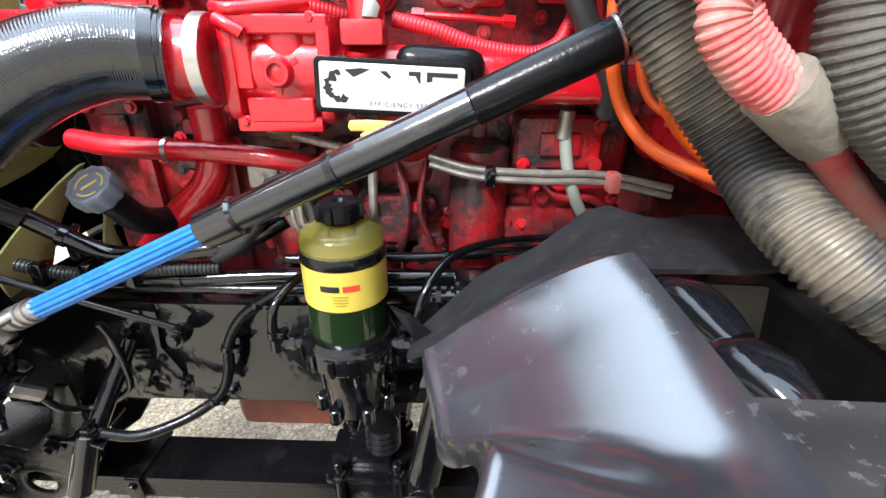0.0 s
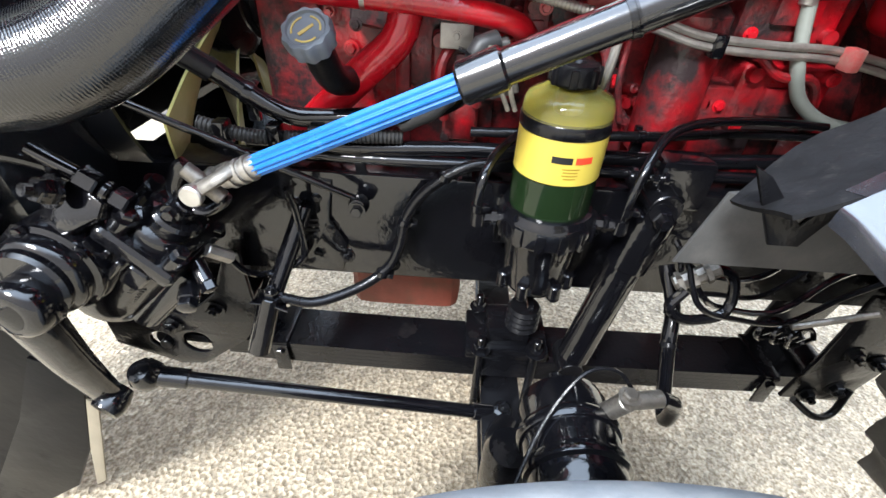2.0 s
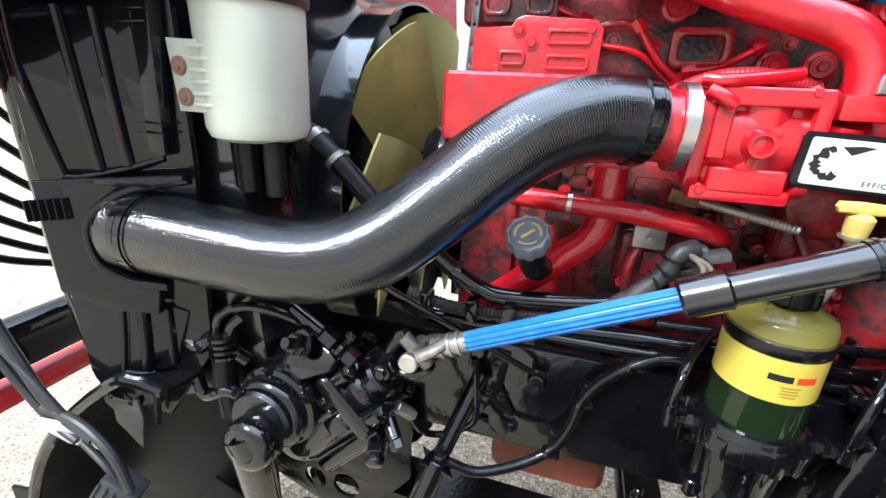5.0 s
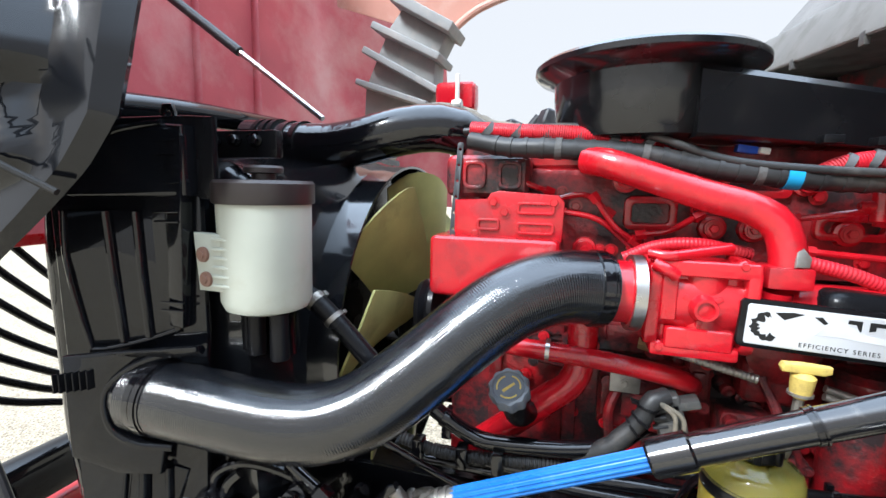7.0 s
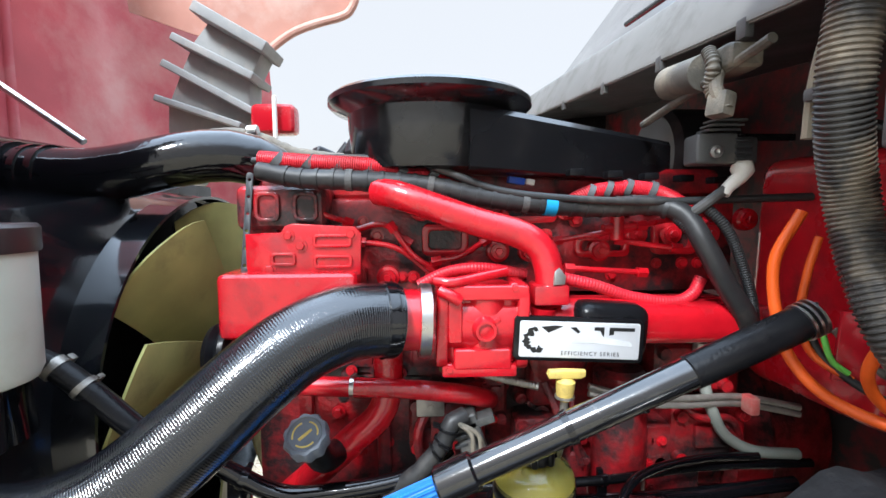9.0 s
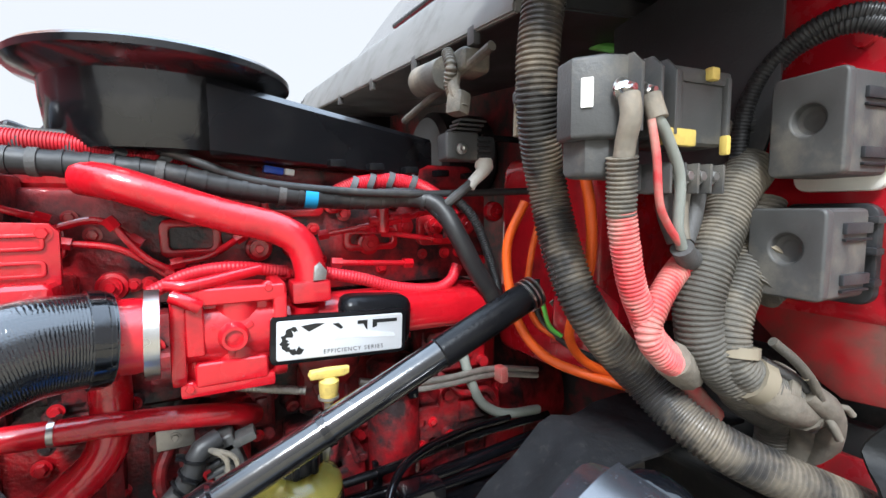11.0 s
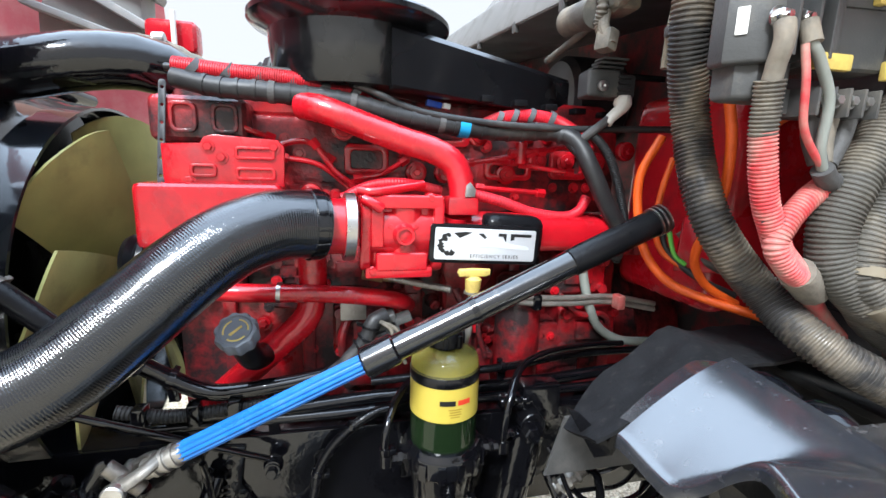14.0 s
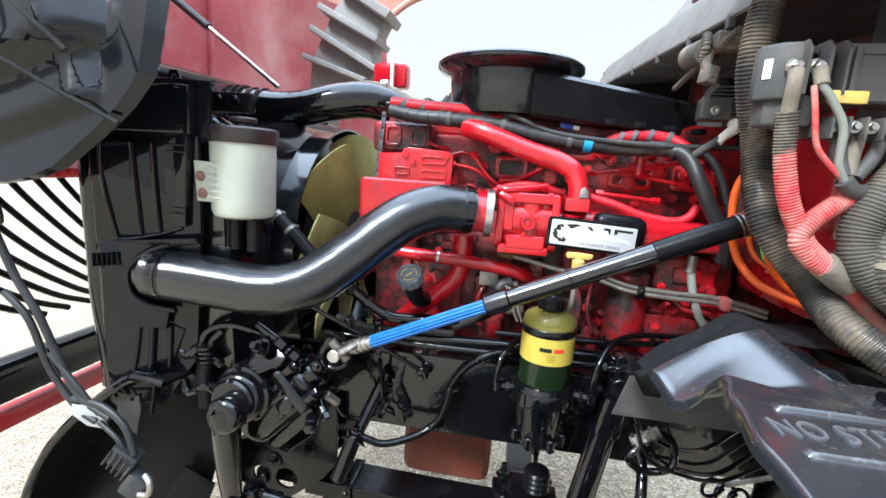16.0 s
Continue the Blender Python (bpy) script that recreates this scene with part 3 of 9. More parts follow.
axle = thing("front_axle", (-0.17, 1.15, 0.42), "black forged steel front axle beam", "axle")
bm = bmesh.new()
box(bm, (-0.17, 1.15, 0.455), (0.10, 1.3, 0.02), 0.006)
box(bm, (-0.17, 1.15, 0.405), (0.025, 1.3, 0.09), 0.006)
box(bm, (-0.17, 1.15, 0.355), (0.10, 1.3, 0.02), 0.006)
part("beam", bm, BLACK_FLAT, axle)
bm = bmesh.new()
lathe(bm, [(0, 0), (0.05, 0), (0.055, 0.02), (0.055, 0.2), (0.045, 0.23), (0, 0.23)], facing((-0.17, 0.5, 0.33), (0, 0, 1)), 24)
part("kingpin_boss", bm, BLACK_FLAT, axle)
bm = bmesh.new()
tube(bm, [(-0.17, 0.47, 0.46), (-0.19, 0.56, 0.47), (-0.155, 0.63, 0.455)], 0.026, 14, squash=0.7)
part("steering_arm", bm, BLACK_FLAT, axle)

# brake chamber on the knuckle
chamber = thing("brake_chamber", (-0.10, 0.44, 0.66), "gloss black air brake chamber with clamp band", "brake chamber")
m = facing((-0.086, 0.545, 0.678), (0.02, -1.0, 0.03)) @ Matrix.Diagonal((0.92, 0.92, 0.9, 1))
bm = bmesh.new()
lathe(bm, [(0, 0), (0.06, 0), (0.085, 0.012), (0.093, 0.04), (0.094, 0.09), (0, 0.09)], m, 48)
part("housing", bm, BLACK, chamber)
bm = bmesh.new()
lathe(bm, [(0.07, 0.085), (0.100, 0.088), (0.104, 0.096), (0.104, 0.106), (0.100, 0.114), (0.07, 0.117)], m, 48)
part("clamp_band", bm, BLACK, chamber)
bm = bmesh.new()
lathe(bm, [(0, 0.10), (0.095, 0.11), (0.094, 0.16), (0.100, 0.165), (0.102, 0.175), (0.100, 0.185), (0.092, 0.19), (0.088, 0.24), (0.07, 0.27), (0, 0.275)], m, 48)
part("cover", bm, BLACK, chamber)
bm = bmesh.new()
rod(bm, m @ V(0, 0, -0.06), m @ V(0, 0, 0.01), 0.014)
part("push_rod", bm, BLACK_FLAT, chamber)
bm = bmesh.new()
a, b = V(-0.03, 0.47, 0.745), V(-0.010, 0.456, 0.80)
rod(bm, a, b, 0.017)
rod(bm, b, b + V(0.06, 0.01, 0.0), 0.015)
hexbolt(bm, b + V(0, 0, 0.012), (0, 0, 1), 0.013, 0.012)
part("elbow_fitting", bm, GREASY, chamber, "greasy metal elbow fitting")
air = thing("brake_hose", (0.1, 0.6, 0.72), "black braided air brake hose in clear wrap", "hose")
bm = bmesh.new()
tube(bm, [(0.05, 0.465, 0.80), (0.085, 0.475, 0.77), (0.098, 0.495, 0.70), (0.105, 0.53, 0.71), (0.10, 0.56, 0.77), (0.095, 0.58, 0.82), (0.10, 0.62, 0.87), (0.085, 0.67, 0.93)], 0.014, 14)
part("hose", bm, BLACK, air)
for p in ((0.103, 0.51, 0.70), (0.094, 0.575, 0.815), (0.1, 0.615, 0.86)):
    bm = bmesh.new()
    band(bm, p, (0.02, 0.12, 0.14), 0.0135, 0.008, lug=False)
    part("clip", bm, PLASTIC, air)
abs_wire = thing("sensor_wire", (-0.05, 0.5, 0.8), "thin black sensor cable arched over the brake chamber", "cable")
bm = bmesh.new()
tube(bm, [(0.03, 0.49, 0.76), (-0.02, 0.5, 0.82), (-0.08, 0.49, 0.82), (-0.14, 0.44, 0.76), (-0.19, 0.36, 0.70), (-0.23, 0.28, 0.66)], 0.004, 8)
part("cable", bm, PLASTIC, abs_wire)

# the wheel below the camera
tyre = thing("road_wheel", (-0.09, 0.075, -0.01), "dusty grey truck tyre on its steer wheel", "wheel")
bm = bmesh.new()
wheel = facing((-0.09, 0.085, 0.512), (0, 1, 0)) @ Matrix.Diagonal((1.045, 1.045, 1, 1))
lathe(bm, [(0.30, -0.12), (0.36, -0.145), (0.43, -0.15), (0.475, -0.13), (0.497, -0.10), (0.50, -0.03), (0.485, -0.03), (0.485, -0.02), (0.50, -0.02),
           (0.50, 0.03), (0.485, 0.03), (0.485, 0.04), (0.50, 0.04), (0.497, 0.10), (0.475, 0.13), (0.43, 0.15), (0.36, 0.145), (0.30, 0.12)], wheel, 96)
part("tyre", bm, TYRE, tyre)
bm = bmesh.new()
lathe(bm, [(0.10, -0.02), (0.26, -0.03), (0.285, -0.10), (0.302, -0.12), (0.302, 0.12), (0.285, 0.1), (0.27, 0.0), (0.1, 0.0)], wheel, 64)
part("rim", bm, ZINC, tyre)
bm = bmesh.new()
lathe(bm, [(0, -0.1), (0.09, -0.09), (0.11, 0.0), (0.2, 0.04), (0.2, 0.16), (0, 0.16)], wheel, 40)
part("hub", bm, BLACK_FLAT, tyre)

# shock absorber
shock = thing("shock_absorber", (0.0, 0.66, 0.68), "gloss black shock absorber bolted to the rail", "shock absorber")
bm = bmesh.new()
s0, s1 = V(-0.045, 0.65, 0.655), V(0.03, 0.672, 1.06)
d = (s1 - s0).normalized()
rod(bm, s0 + d * 0.03, s0 + d * 0.33, 0.034, seg=28)
part("dust_tube", bm, BLACK, shock)
bm = bmesh.new()
rod(bm, s0 + d * 0.28, s1 - d * 0.02, 0.041, seg=28)
part("upper_tube", bm, BLACK, shock)
for p in (s0, s1):
    bm = bmesh.new()
    rod(bm, p + V(0, -0.03, 0), p + V(0, 0.05, 0), 0.028)
    part("eye_bushing", bm, BLACK_FLAT, shock)
bm = bmesh.new()
rod(bm, (-0.035, 0.68, 1.10), (0.04, 0.68, 1.10), 0.011)
for x in (-0.03, -0.015, 0.002, 0.02):
    lathe(bm, [(0, 0), (0.019, 0), (0.019, 0.008), (0, 0.008)], facing((x, 0.68, 1.10), (1, 0, 0)), 6 if x < 0 else 20)
part("mounting_bolt", bm, BLACK, shock)
bm = bmesh.new()
hexbolt(bm, (0.02, 0.632, 1.055), (0, -1, 0), 0.018, 0.016, stud=0.012)
part("nut", bm, BLACK, shock)
bm = bmesh.new()
box(bm, (0.06, 0.70, 1.09), (0.09, 0.06, 0.09), 0.01)
part("bracket", bm, BLACK, shock)

# ---- steering gear ----
gear = thing("steering_gear", (-0.85, 0.56, 0.86), "gloss black cast steering gear with fittings and bolts", "steering gear")
ax0, ax1 = V(-0.735, 0.572, 1.06), V(-0.955, 0.585, 0.845)
axd = (ax1 - ax0).normalized()
m = facing(ax0, axd)    # x out to the side, y up and forward, z down the gear
bm = bmesh.new()
lathe(bm, [(0, 0.070), (0.068, 0.070), (0.072, 0.076), (0.073, 0.15), (0.076, 0.22), (0.080, 0.25), (0.074, 0.282), (0.05, 0.298), (0, 0.30)], m, 56)
part("housing", bm, BLACK, gear)
bm = bmesh.new()
lathe(bm, [(0, 0), (0.020, 0.0), (0.024, 0.008), (0.024, 0.016), (0.040, 0.019), (0.045, 0.025), (0.045, 0.046), (0.054, 0.050), (0.058, 0.056), (0.058, 0.074), (0, 0.074)], m, 48)
part("valve_cover", bm, BLACK, gear)
bm = bmesh.new()
box(bm, m @ V(0.012, 0, 0.085), (0.135, 0.135, 0.034), 0.016, m.to_3x3().to_4x4(), 3)
part("valve_flange", bm, BLACK, gear)
for a, b in ((0.056, 0.044), (0.056, -0.044), (-0.03, 0.056), (-0.03, -0.056)):
    bm = bmesh.new()
    rod(bm, m @ V(a, b, 0.040), m @ V(a, b, 0.086), 0.0155, seg=20, bevel=0.003)
    hexbolt(bm, m @ V(a, b, 0.040), -axd, 0.0125, 0.013)
    part("flange_bolt", bm, BLACK, gear)
# stiffening ribs that run down the housing, and a cross rib
for b, z0, z1, out in ((0.050, 0.10, 0.19, 0.058), (0.030, 0.10, 0.175, 0.071), (0.008, 0.10, 0.17, 0.077)):
    bm = bmesh.new()
    box(bm, m @ V(out, b, (z0 + z1) / 2), (0.016, 0.012, z1 - z0), 0.005, m.to_3x3().to_4x4(), 3)
    part("cast_rib", bm, BLACK, gear)
bm = bmesh.new()
box(bm, m @ V(0.058, -0.020, 0.125), (0.04, 0.04, 0.05), 0.012, m.to_3x3().to_4x4(), 3)
part("port_block", bm, BLACK, gear)
bm = bmesh.new()
tube(bm, [m @ V(0.028, -0.072, 0.085), m @ V(0.03, -0.075, 0.16), m @ V(0.03, -0.075, 0.25)], 0.026, 24, taper=lambda t: 0.9 + 0.15 * t)
part("rack_tube", bm, BLACK, gear)
bm = bmesh.new()
for row in range(2):
    for k in range(13 - 2 * row):
        box(bm, m @ V(0.066 - 0.006 * row, -0.030 - 0.012 * row, 0.155 + 0.0085 * k), (0.003, 0.0075, 0.0045), 0.0006, m.to_3x3().to_4x4() @ turned(0, 0, -24))
part("cast_marks", bm, BLACK_FLAT, gear, "worn raised casting marks")
# sector shaft cover, stepped, with its nut
sec = V(-0.922, 0.440, 0.984)
bm = bmesh.new()
lathe(bm, [(0, 0.0), (0.052, 0.0), (0.057, 0.006), (0.057, 0.016), (0.064, 0.020), (0.067, 0.026), (0.067, 0.042), (0.075, 0.046), (0.078, 0.054), (0.080, 0.16), (0, 0.16)], facing(sec, (0.02, 1, -0.06)), 56)
part("sector_cover", bm, BLACK, gear)
for k in range(5):
    a = 2 * math.pi * k / 5 + 0.5
    bm = bmesh.new()
    hexbolt(bm, sec + V(0.068 * math.cos(a), 0.046, 0.068 * math.sin(a)), (0, -1, 0), 0.008, 0.008)
    part("bolt", bm, BLACK, gear)
# cast ear with its large stud and nut
bm = bmesh.new()
plate(bm, [(-0.052, -0.034), (-0.012, -0.046), (0.046, -0.010), (0.052, 0.012), (0.018, 0.03), (-0.02, 0.056), (-0.046, 0.046), (-0.056, 0.01)], facing((-0.862, 0.520, 1.076), (-0.15, -0.85, 0.5)), 0.026, [], 0.006)
part("mounting_ear", bm, BLACK, gear)
bm = bmesh.new()
eb = V(-0.872, 0.505, 1.108)
lathe(bm, [(0, 0), (0.024, 0), (0.024, 0.005), (0, 0.005)], facing(eb, (-0.25, -0.8, 0.5)), 24)
hexbolt(bm, eb, (-0.25, -0.8, 0.5), 0.019, 0.024, washer=False, stud=0.014)
part("mounting_bolt", bm, BLACK, gear)
# pressure fitting chain coming down to the valve
chain = [V(-0.905, 0.533, 1.158), V(-0.845, 0.527, 1.125), V(-0.783, 0.522, 1.083)]
bm = bmesh.new()
rod(bm, chain[0], chain[1], 0.0105, seg=18)
part("pressure_pipe", bm, BLACK, gear)
for f0, f1, r, n in ((0.0, 0.40, 0.018, 6), (0.46, 0.62, 0.0155, 20), (0.66, 1.0, 0.0175, 6)):
    bm = bmesh.new()
    rod(bm, chain[1].lerp(chain[2], f0), chain[1].lerp(chain[2], f1), r, seg=n, bevel=0.003)
    part("port_fitting", bm, BLACK, gear)
for p, dr, r, n in (((-0.735, 0.545, 0.965), (0.5, -0.5, -0.5), 0.013, 0.04), ((-0.748, 0.53, 0.925), (0.25, -0.9, -0.25), 0.017, 0.03)):
    bm = bmesh.new()
    p, dr = V(*p), V(*dr).normalized()
    rod(bm, p, p + dr * n, r, seg=20)
    lathe(bm, [(0, 0), (r * 0.95, 0), (r * 0.95, 0.014), (r * 0.7, 0.016), (0, 0.017)], facing(p + dr * n, dr), 6)
    part("port_fitting", bm, BLACK, gear)

pitman = thing("pitman_arm", (-0.93, 0.43, 0.69), "black forged pitman arm on the steering gear", "pitman arm")
bm = bmesh.new()
pa, pb = V(-0.925, 0.425, 0.945), V(-0.945, 0.475, 0.685)
tube(bm, [pa + V(-0.01, 0, 0.03), pa, pa.lerp(pb, 0.5) + V(0, -0.004, 0), pb, pb + V(0.008, 0, -0.03)], 0.03, 20, taper=lambda t: 1.35 - 0.5 * t, squash=0.8)
part("arm", bm, BLACK, pitman)
bm = bmesh.new()
lathe(bm, [(0, 0.0), (0.012, 0.001), (0.013, 0.006), (0.024, 0.007), (0.025, 0.0), (0.034, 0.0), (0.044, 0.006), (0.049, 0.016), (0.050, 0.055), (0.046, 0.062), (0, 0.062)], facing((-0.922, 0.398, 0.967), (0.05, 1, -0.12)) @ Matrix.Diagonal((0.92, 0.92, 0.8, 1)), 40)
part("eye", bm, BLACK, pitman)
bm = bmesh.new()
lathe(bm, [(0, 0), (0.026, 0), (0.03, 0.01), (0.028, 0.03), (0.018, 0.05), (0, 0.05)], facing(pb + V(0.005, -0.03, -0.01), (0.3, 1, 0.2)), 24)
part("ball_stud", bm, BLACK, pitman)

drag = thing("drag_link", (-0.55, 0.6, 0.45), "gloss black drag link rod with ball joints", "drag link")
da, db = V(-0.925, 0.545, 0.655), V(-0.165, 0.655, 0.44)
bm = bmesh.new()
rod(bm, da, db, 0.0165, seg=24)
part("rod", bm, BLACK, drag)
for p, q in ((da, da + (db - da) * 0.10), (db, db + (da - db) * 0.10)):
    bm = bmesh.new()
    rod(bm, p, q, 0.021, seg=20)
    lathe(bm, [(0, -0.03), (0.024, -0.028), (0.032, -0.012), (0.032, 0.014), (0.022, 0.03), (0, 0.034)], facing(p, (-0.1, -0.4, 0.9)), 24)
    part("ball_joint", bm, BLACK, drag)
bm = bmesh.new()
hexbolt(bm, db + V(0, 0, 0.02), (0.1, -0.3, 0.9), 0.016, 0.02, stud=0.012)
hexbolt(bm, db + V(0.03, -0.02, 0.01), (0.9, -0.3, 0.1), 0.008, 0.03)
part("castle_nut", bm, BLACK_FLAT, drag)

# front spring bracket with round openings
front_br = thing("spring_bracket", (-0.93, 0.7, 0.55), "black steel front spring bracket with round holes", "bracket")
bm = bmesh.new()
plate(bm, [(-0.20, 0.10), (-0.1, 0.12), (0.0, 0.09), (0.08, 0.16), (0.13, 0.28), (0.16, 0.28), (0.165, 0.08), (0.12, 0.02), (0.0, -0.075), (-0.06, -0.08), (-0.20, -0.02)],
      upright(-0.905, 0.688, 0.60), 0.012, [ring_points(0.0, 0.0, 0.035, 24), ring_points(-0.085, 0.0, 0.028, 20), ring_points(-0.03, 0.055, 0.012, 14)], 0.003)
part("side_plate", bm, BLACK_FLAT, front_br)
bm = bmesh.new()
box(bm, (-0.93, 0.76, 0.69), (0.3, 0.14, 0.012), 0.003)
part("top_plate", bm, BLACK_FLAT, front_br)
bm = bmesh.new()
plate(bm, [(-0.20, 0.10), (0.16, 0.20), (0.16, 0.08), (0.12, 0.02), (0.0, -0.075), (-0.20, -0.02)], upright(-0.905, 0.86, 0.60), 0.012, [ring_points(0.0, 0.0, 0.035, 24), ring_points(-0.085, 0.0, 0.028, 20)], 0.003)
part("side_plate", bm, BLACK_FLAT, front_br)
for p in ((-0.83, 0.678, 0.72), (-0.945, 0.678, 0.66)):
    bm = bmesh.new()
    hexbolt(bm, p, (0, -1, 0), 0.016, 0.013, stud=0.008)
    part("bolt", bm, BLACK_FLAT, front_br)

# hose standoff on a post in front of the spring
post = thing("hose_standoff", (-0.68, 0.63, 0.72), "black hose standoff post with a star bracket", "hose bracket")
bm = bmesh.new()
rod(bm, (-0.60, 0.70, 0.99), (-0.655, 0.62, 0.84), 0.017, seg=18)
part("stay", bm, BLACK, post)
bm = bmesh.new()
rod(bm, (-0.655, 0.605, 0.845), (-0.695, 0.58, 0.715), 0.022, seg=20)
part("sleeve", bm, BLACK, post)
bm = bmesh.new()
star = []
for i in range(8):
    rr = 0.05 if i % 2 == 0 else 0.026
    star.append((rr * math.cos(i * math.pi / 4), rr * math.sin(i * math.pi / 4)))
plate(bm, star, facing((-0.66, 0.612, 0.825), (0.3, 0.4, 1)), 0.004)
part("star_bracket", bm, BLACK, post)
bm = bmesh.new()
hexbolt(bm, (-0.655, 0.605, 0.845), (0.1, -0.1, 1), 0.014, 0.014, stud=0.008)
part("nut", bm, BLACK, post)

long_hose = thing("rubber_line", (-0.5, 0.68, 0.86), "black rubber air line clipped along the rail", "hose")
bm = bmesh.new()
tube(bm, [(-0.64, 0.61, 0.835), (-0.58, 0.625, 0.815), (-0.50, 0.66, 0.83), (-0.445, 0.685, 0.865), (-0.42, 0.69, 0.92), (-0.405, 0.69, 0.99), (-0.365, 0.69, 1.05), (-0.30, 0.70, 1.09), (-0.24, 0.71, 1.095), (-0.1, 0.76, 1.10)], 0.0105, 12)
part("hose", bm, BLACK_FLAT, long_hose)
for p in ((-0.455, 0.68, 0.855), (-0.41, 0.69, 0.975), (-0.34, 0.695, 1.07)):
    bm = bmesh.new()
    band(bm, p, (0.3, 0.1, 1), 0.012, 0.01)
    part("clip", bm, BLACK, long_hose)

rail_pipe = thing("steel_line", (-0.6, 0.66, 0.9), "thin black steel pressure pipe bent down the rail", "pipe")
bm = bmesh.new()
tube(bm, [(-0.72, 0.60, 0.945), (-0.695, 0.61, 0.895), (-0.66, 0.64, 0.87), (-0.615, 0.66, 0.885), (-0.60, 0.665, 0.915), (-0.605, 0.665, 1.0), (-0.61, 0.655, 1.05)], 0.0065, 10)
part("pipe", bm, BLACK, rail_pipe)
bm = bmesh.new()
rod(bm, (-0.735, 0.58, 0.965), (-0.71, 0.605, 0.93), 0.012, seg=6)
part("union_nut", bm, ZINC, rail_pipe, "dull metal union nut")

link = thing("lever_rod", (-0.62, 0.62, 1.08), "thin black control rod with ball ends", "rod")
bm = bmesh.new()
rod(bm, (-0.80, 0.60, 1.205), (-0.50, 0.69, 1.018), 0.0065, seg=12)
part("rod", bm, BLACK, link)
bm = bmesh.new()
lathe(bm, [(0, -0.02), (0.014, -0.018), (0.019, -0.005), (0.019, 0.005), (0.014, 0.018), (0, 0.02)], facing((-0.495, 0.692, 1.005), (0, -1, 0.2)), 20)
hexbolt(bm, (-0.495, 0.672, 1.003), (0, -1, 0.1), 0.011, 0.01)
part("ball_end", bm, BLACK, link)

# ---- steering shaft ----
shaft = thing("steering_shaft", (-0.25, 0.55, 1.30), "black telescoping steering shaft with blue splined section", "steering shaft")
sa, sb = V(-0.665, 0.568, 1.110), V(0.21, 0.546, 1.516)
sd = (sb - sa).normalized()
sl = (sb - sa).length


def on_shaft(x):
    return sa + (sb - sa) * ((x - sa.x) / (sb.x - sa.x))


bm = bmesh.new()
m = facing(on_shaft(-0.61), sd)
n = (on_shaft(-0.30) - on_shaft(-0.61)).length
seg = 48
prof = []
for h in (0, n):
    prof.append([bm.verts.new(m @ V((0.0165 if (i // 2) % 2 == 0 else 0.0138) * math.cos(2 * math.pi * i / seg), (0.0165 if (i // 2) % 2 == 0 else 0.0138) * math.sin(2 * math.pi * i / seg), h)) for i in range(seg)])
for i in range(seg):
    bm.faces.new((prof[0][i], prof[1][i], prof[1][(i + 1) % seg], prof[0][(i + 1) % seg]))
bm.faces.new(prof[0])
bm.faces.new(prof[1])
part("spline_shaft", bm, BLUE, shaft, "blue coated splined section", 20)
bm = bmesh.new()
rod(bm, on_shaft(-0.665), on_shaft(-0.605), 0.0165, seg=20)
for k in range(3):
    lathe(bm, [(0, 0), (0.020, 0), (0.020, 0.006), (0, 0.006)], facing(on_shaft(-0.65 + 0.014 * k), sd), 20)
part("spline_end", bm, ZINC, shaft, "bare grey metal shaft end")
bm = bmesh.new()
rod(bm, on_shaft(-0.325), on_shaft(-0.27), 0.0275, seg=28, bevel=0.004)
part("collar", bm, SHAFT_PAINT, shaft)
bm = bmesh.new()
rod(bm, on_shaft(-0.285), on_shaft(0.19), 0.0225, seg=28)
part("tube", bm, SHAFT_PAINT, shaft)
bm = bmesh.new()
rod(bm, on_shaft(0.03), on_shaft(0.195), 0.0245, seg=28, bevel=0.004)
part("boot", bm, PLASTIC, shaft, "matt black rubber boot")
bm = bmesh.new()
band(bm, on_shaft(-0.14), sd, 0.0225, 0.007, 0.002, lug=False)
band(bm, on_shaft(-0.135), sd, 0.0235, 0.003, 0.002, lug=False)
part("ring", bm, BLACK, shaft)
bm = bmesh.new()
for k in range(3):
    lathe(bm, [(0.01, 0), (0.027, 0), (0.027, 0.004), (0.01, 0.004)], facing(on_shaft(0.185 + 0.008 * k), sd), 24)
part("clamp", bm, STEEL, shaft, "bright steel boot clamp")
# universal joint
joint = thing("universal_joint", (-0.69, 0.56, 1.10), "greasy bare metal universal joint on the steering gear", "universal joint")
c = V(-0.692, 0.562, 1.103)
bm = bmesh.new()
for s in (-1, 1):
    tube(bm, [c + V(0.05, 0, 0.028), c + V(0.03, s * 0.022, 0.018), c + V(0.0, s * 0.027, 0.0), c + V(-0.008, s * 0.025, -0.004)], 0.0125, 12, squash=0.7)
part("shaft_yoke", bm, GREASY, joint)
bm = bmesh.new()
for s in (-1, 1):
    tube(bm, [c + V(-0.05, 0.008, -0.045), c + V(-0.03, 0.004, -0.03) + V(-s * 0.02, 0, s * 0.02), c + V(-s * 0.026, 0, s * 0.026), c + V(0.004 - s * 0.022, 0, 0.004 + s * 0.026)], 0.0125, 12, squash=0.7)
part("gear_yoke", bm, BLACK, joint)
bm = bmesh.new()
for dr in (V(0, 1, 0), V(-0.7, 0, 0.7)):
    rod(bm, c - dr * 0.034, c + dr * 0.034, 0.0125, seg=20)
part("cross", bm, GREASY, joint)
bm = bmesh.new()
rod(bm, c + V(0, -0.043, 0), c + V(0, -0.03, 0), 0.0165, seg=24)
part("bearing_cap", bm, STEEL, joint)
bm = bmesh.new()
rod(bm, c + V(-0.07, 0.008, -0.064), c + V(-0.035, 0.004, -0.035), 0.02, seg=20)
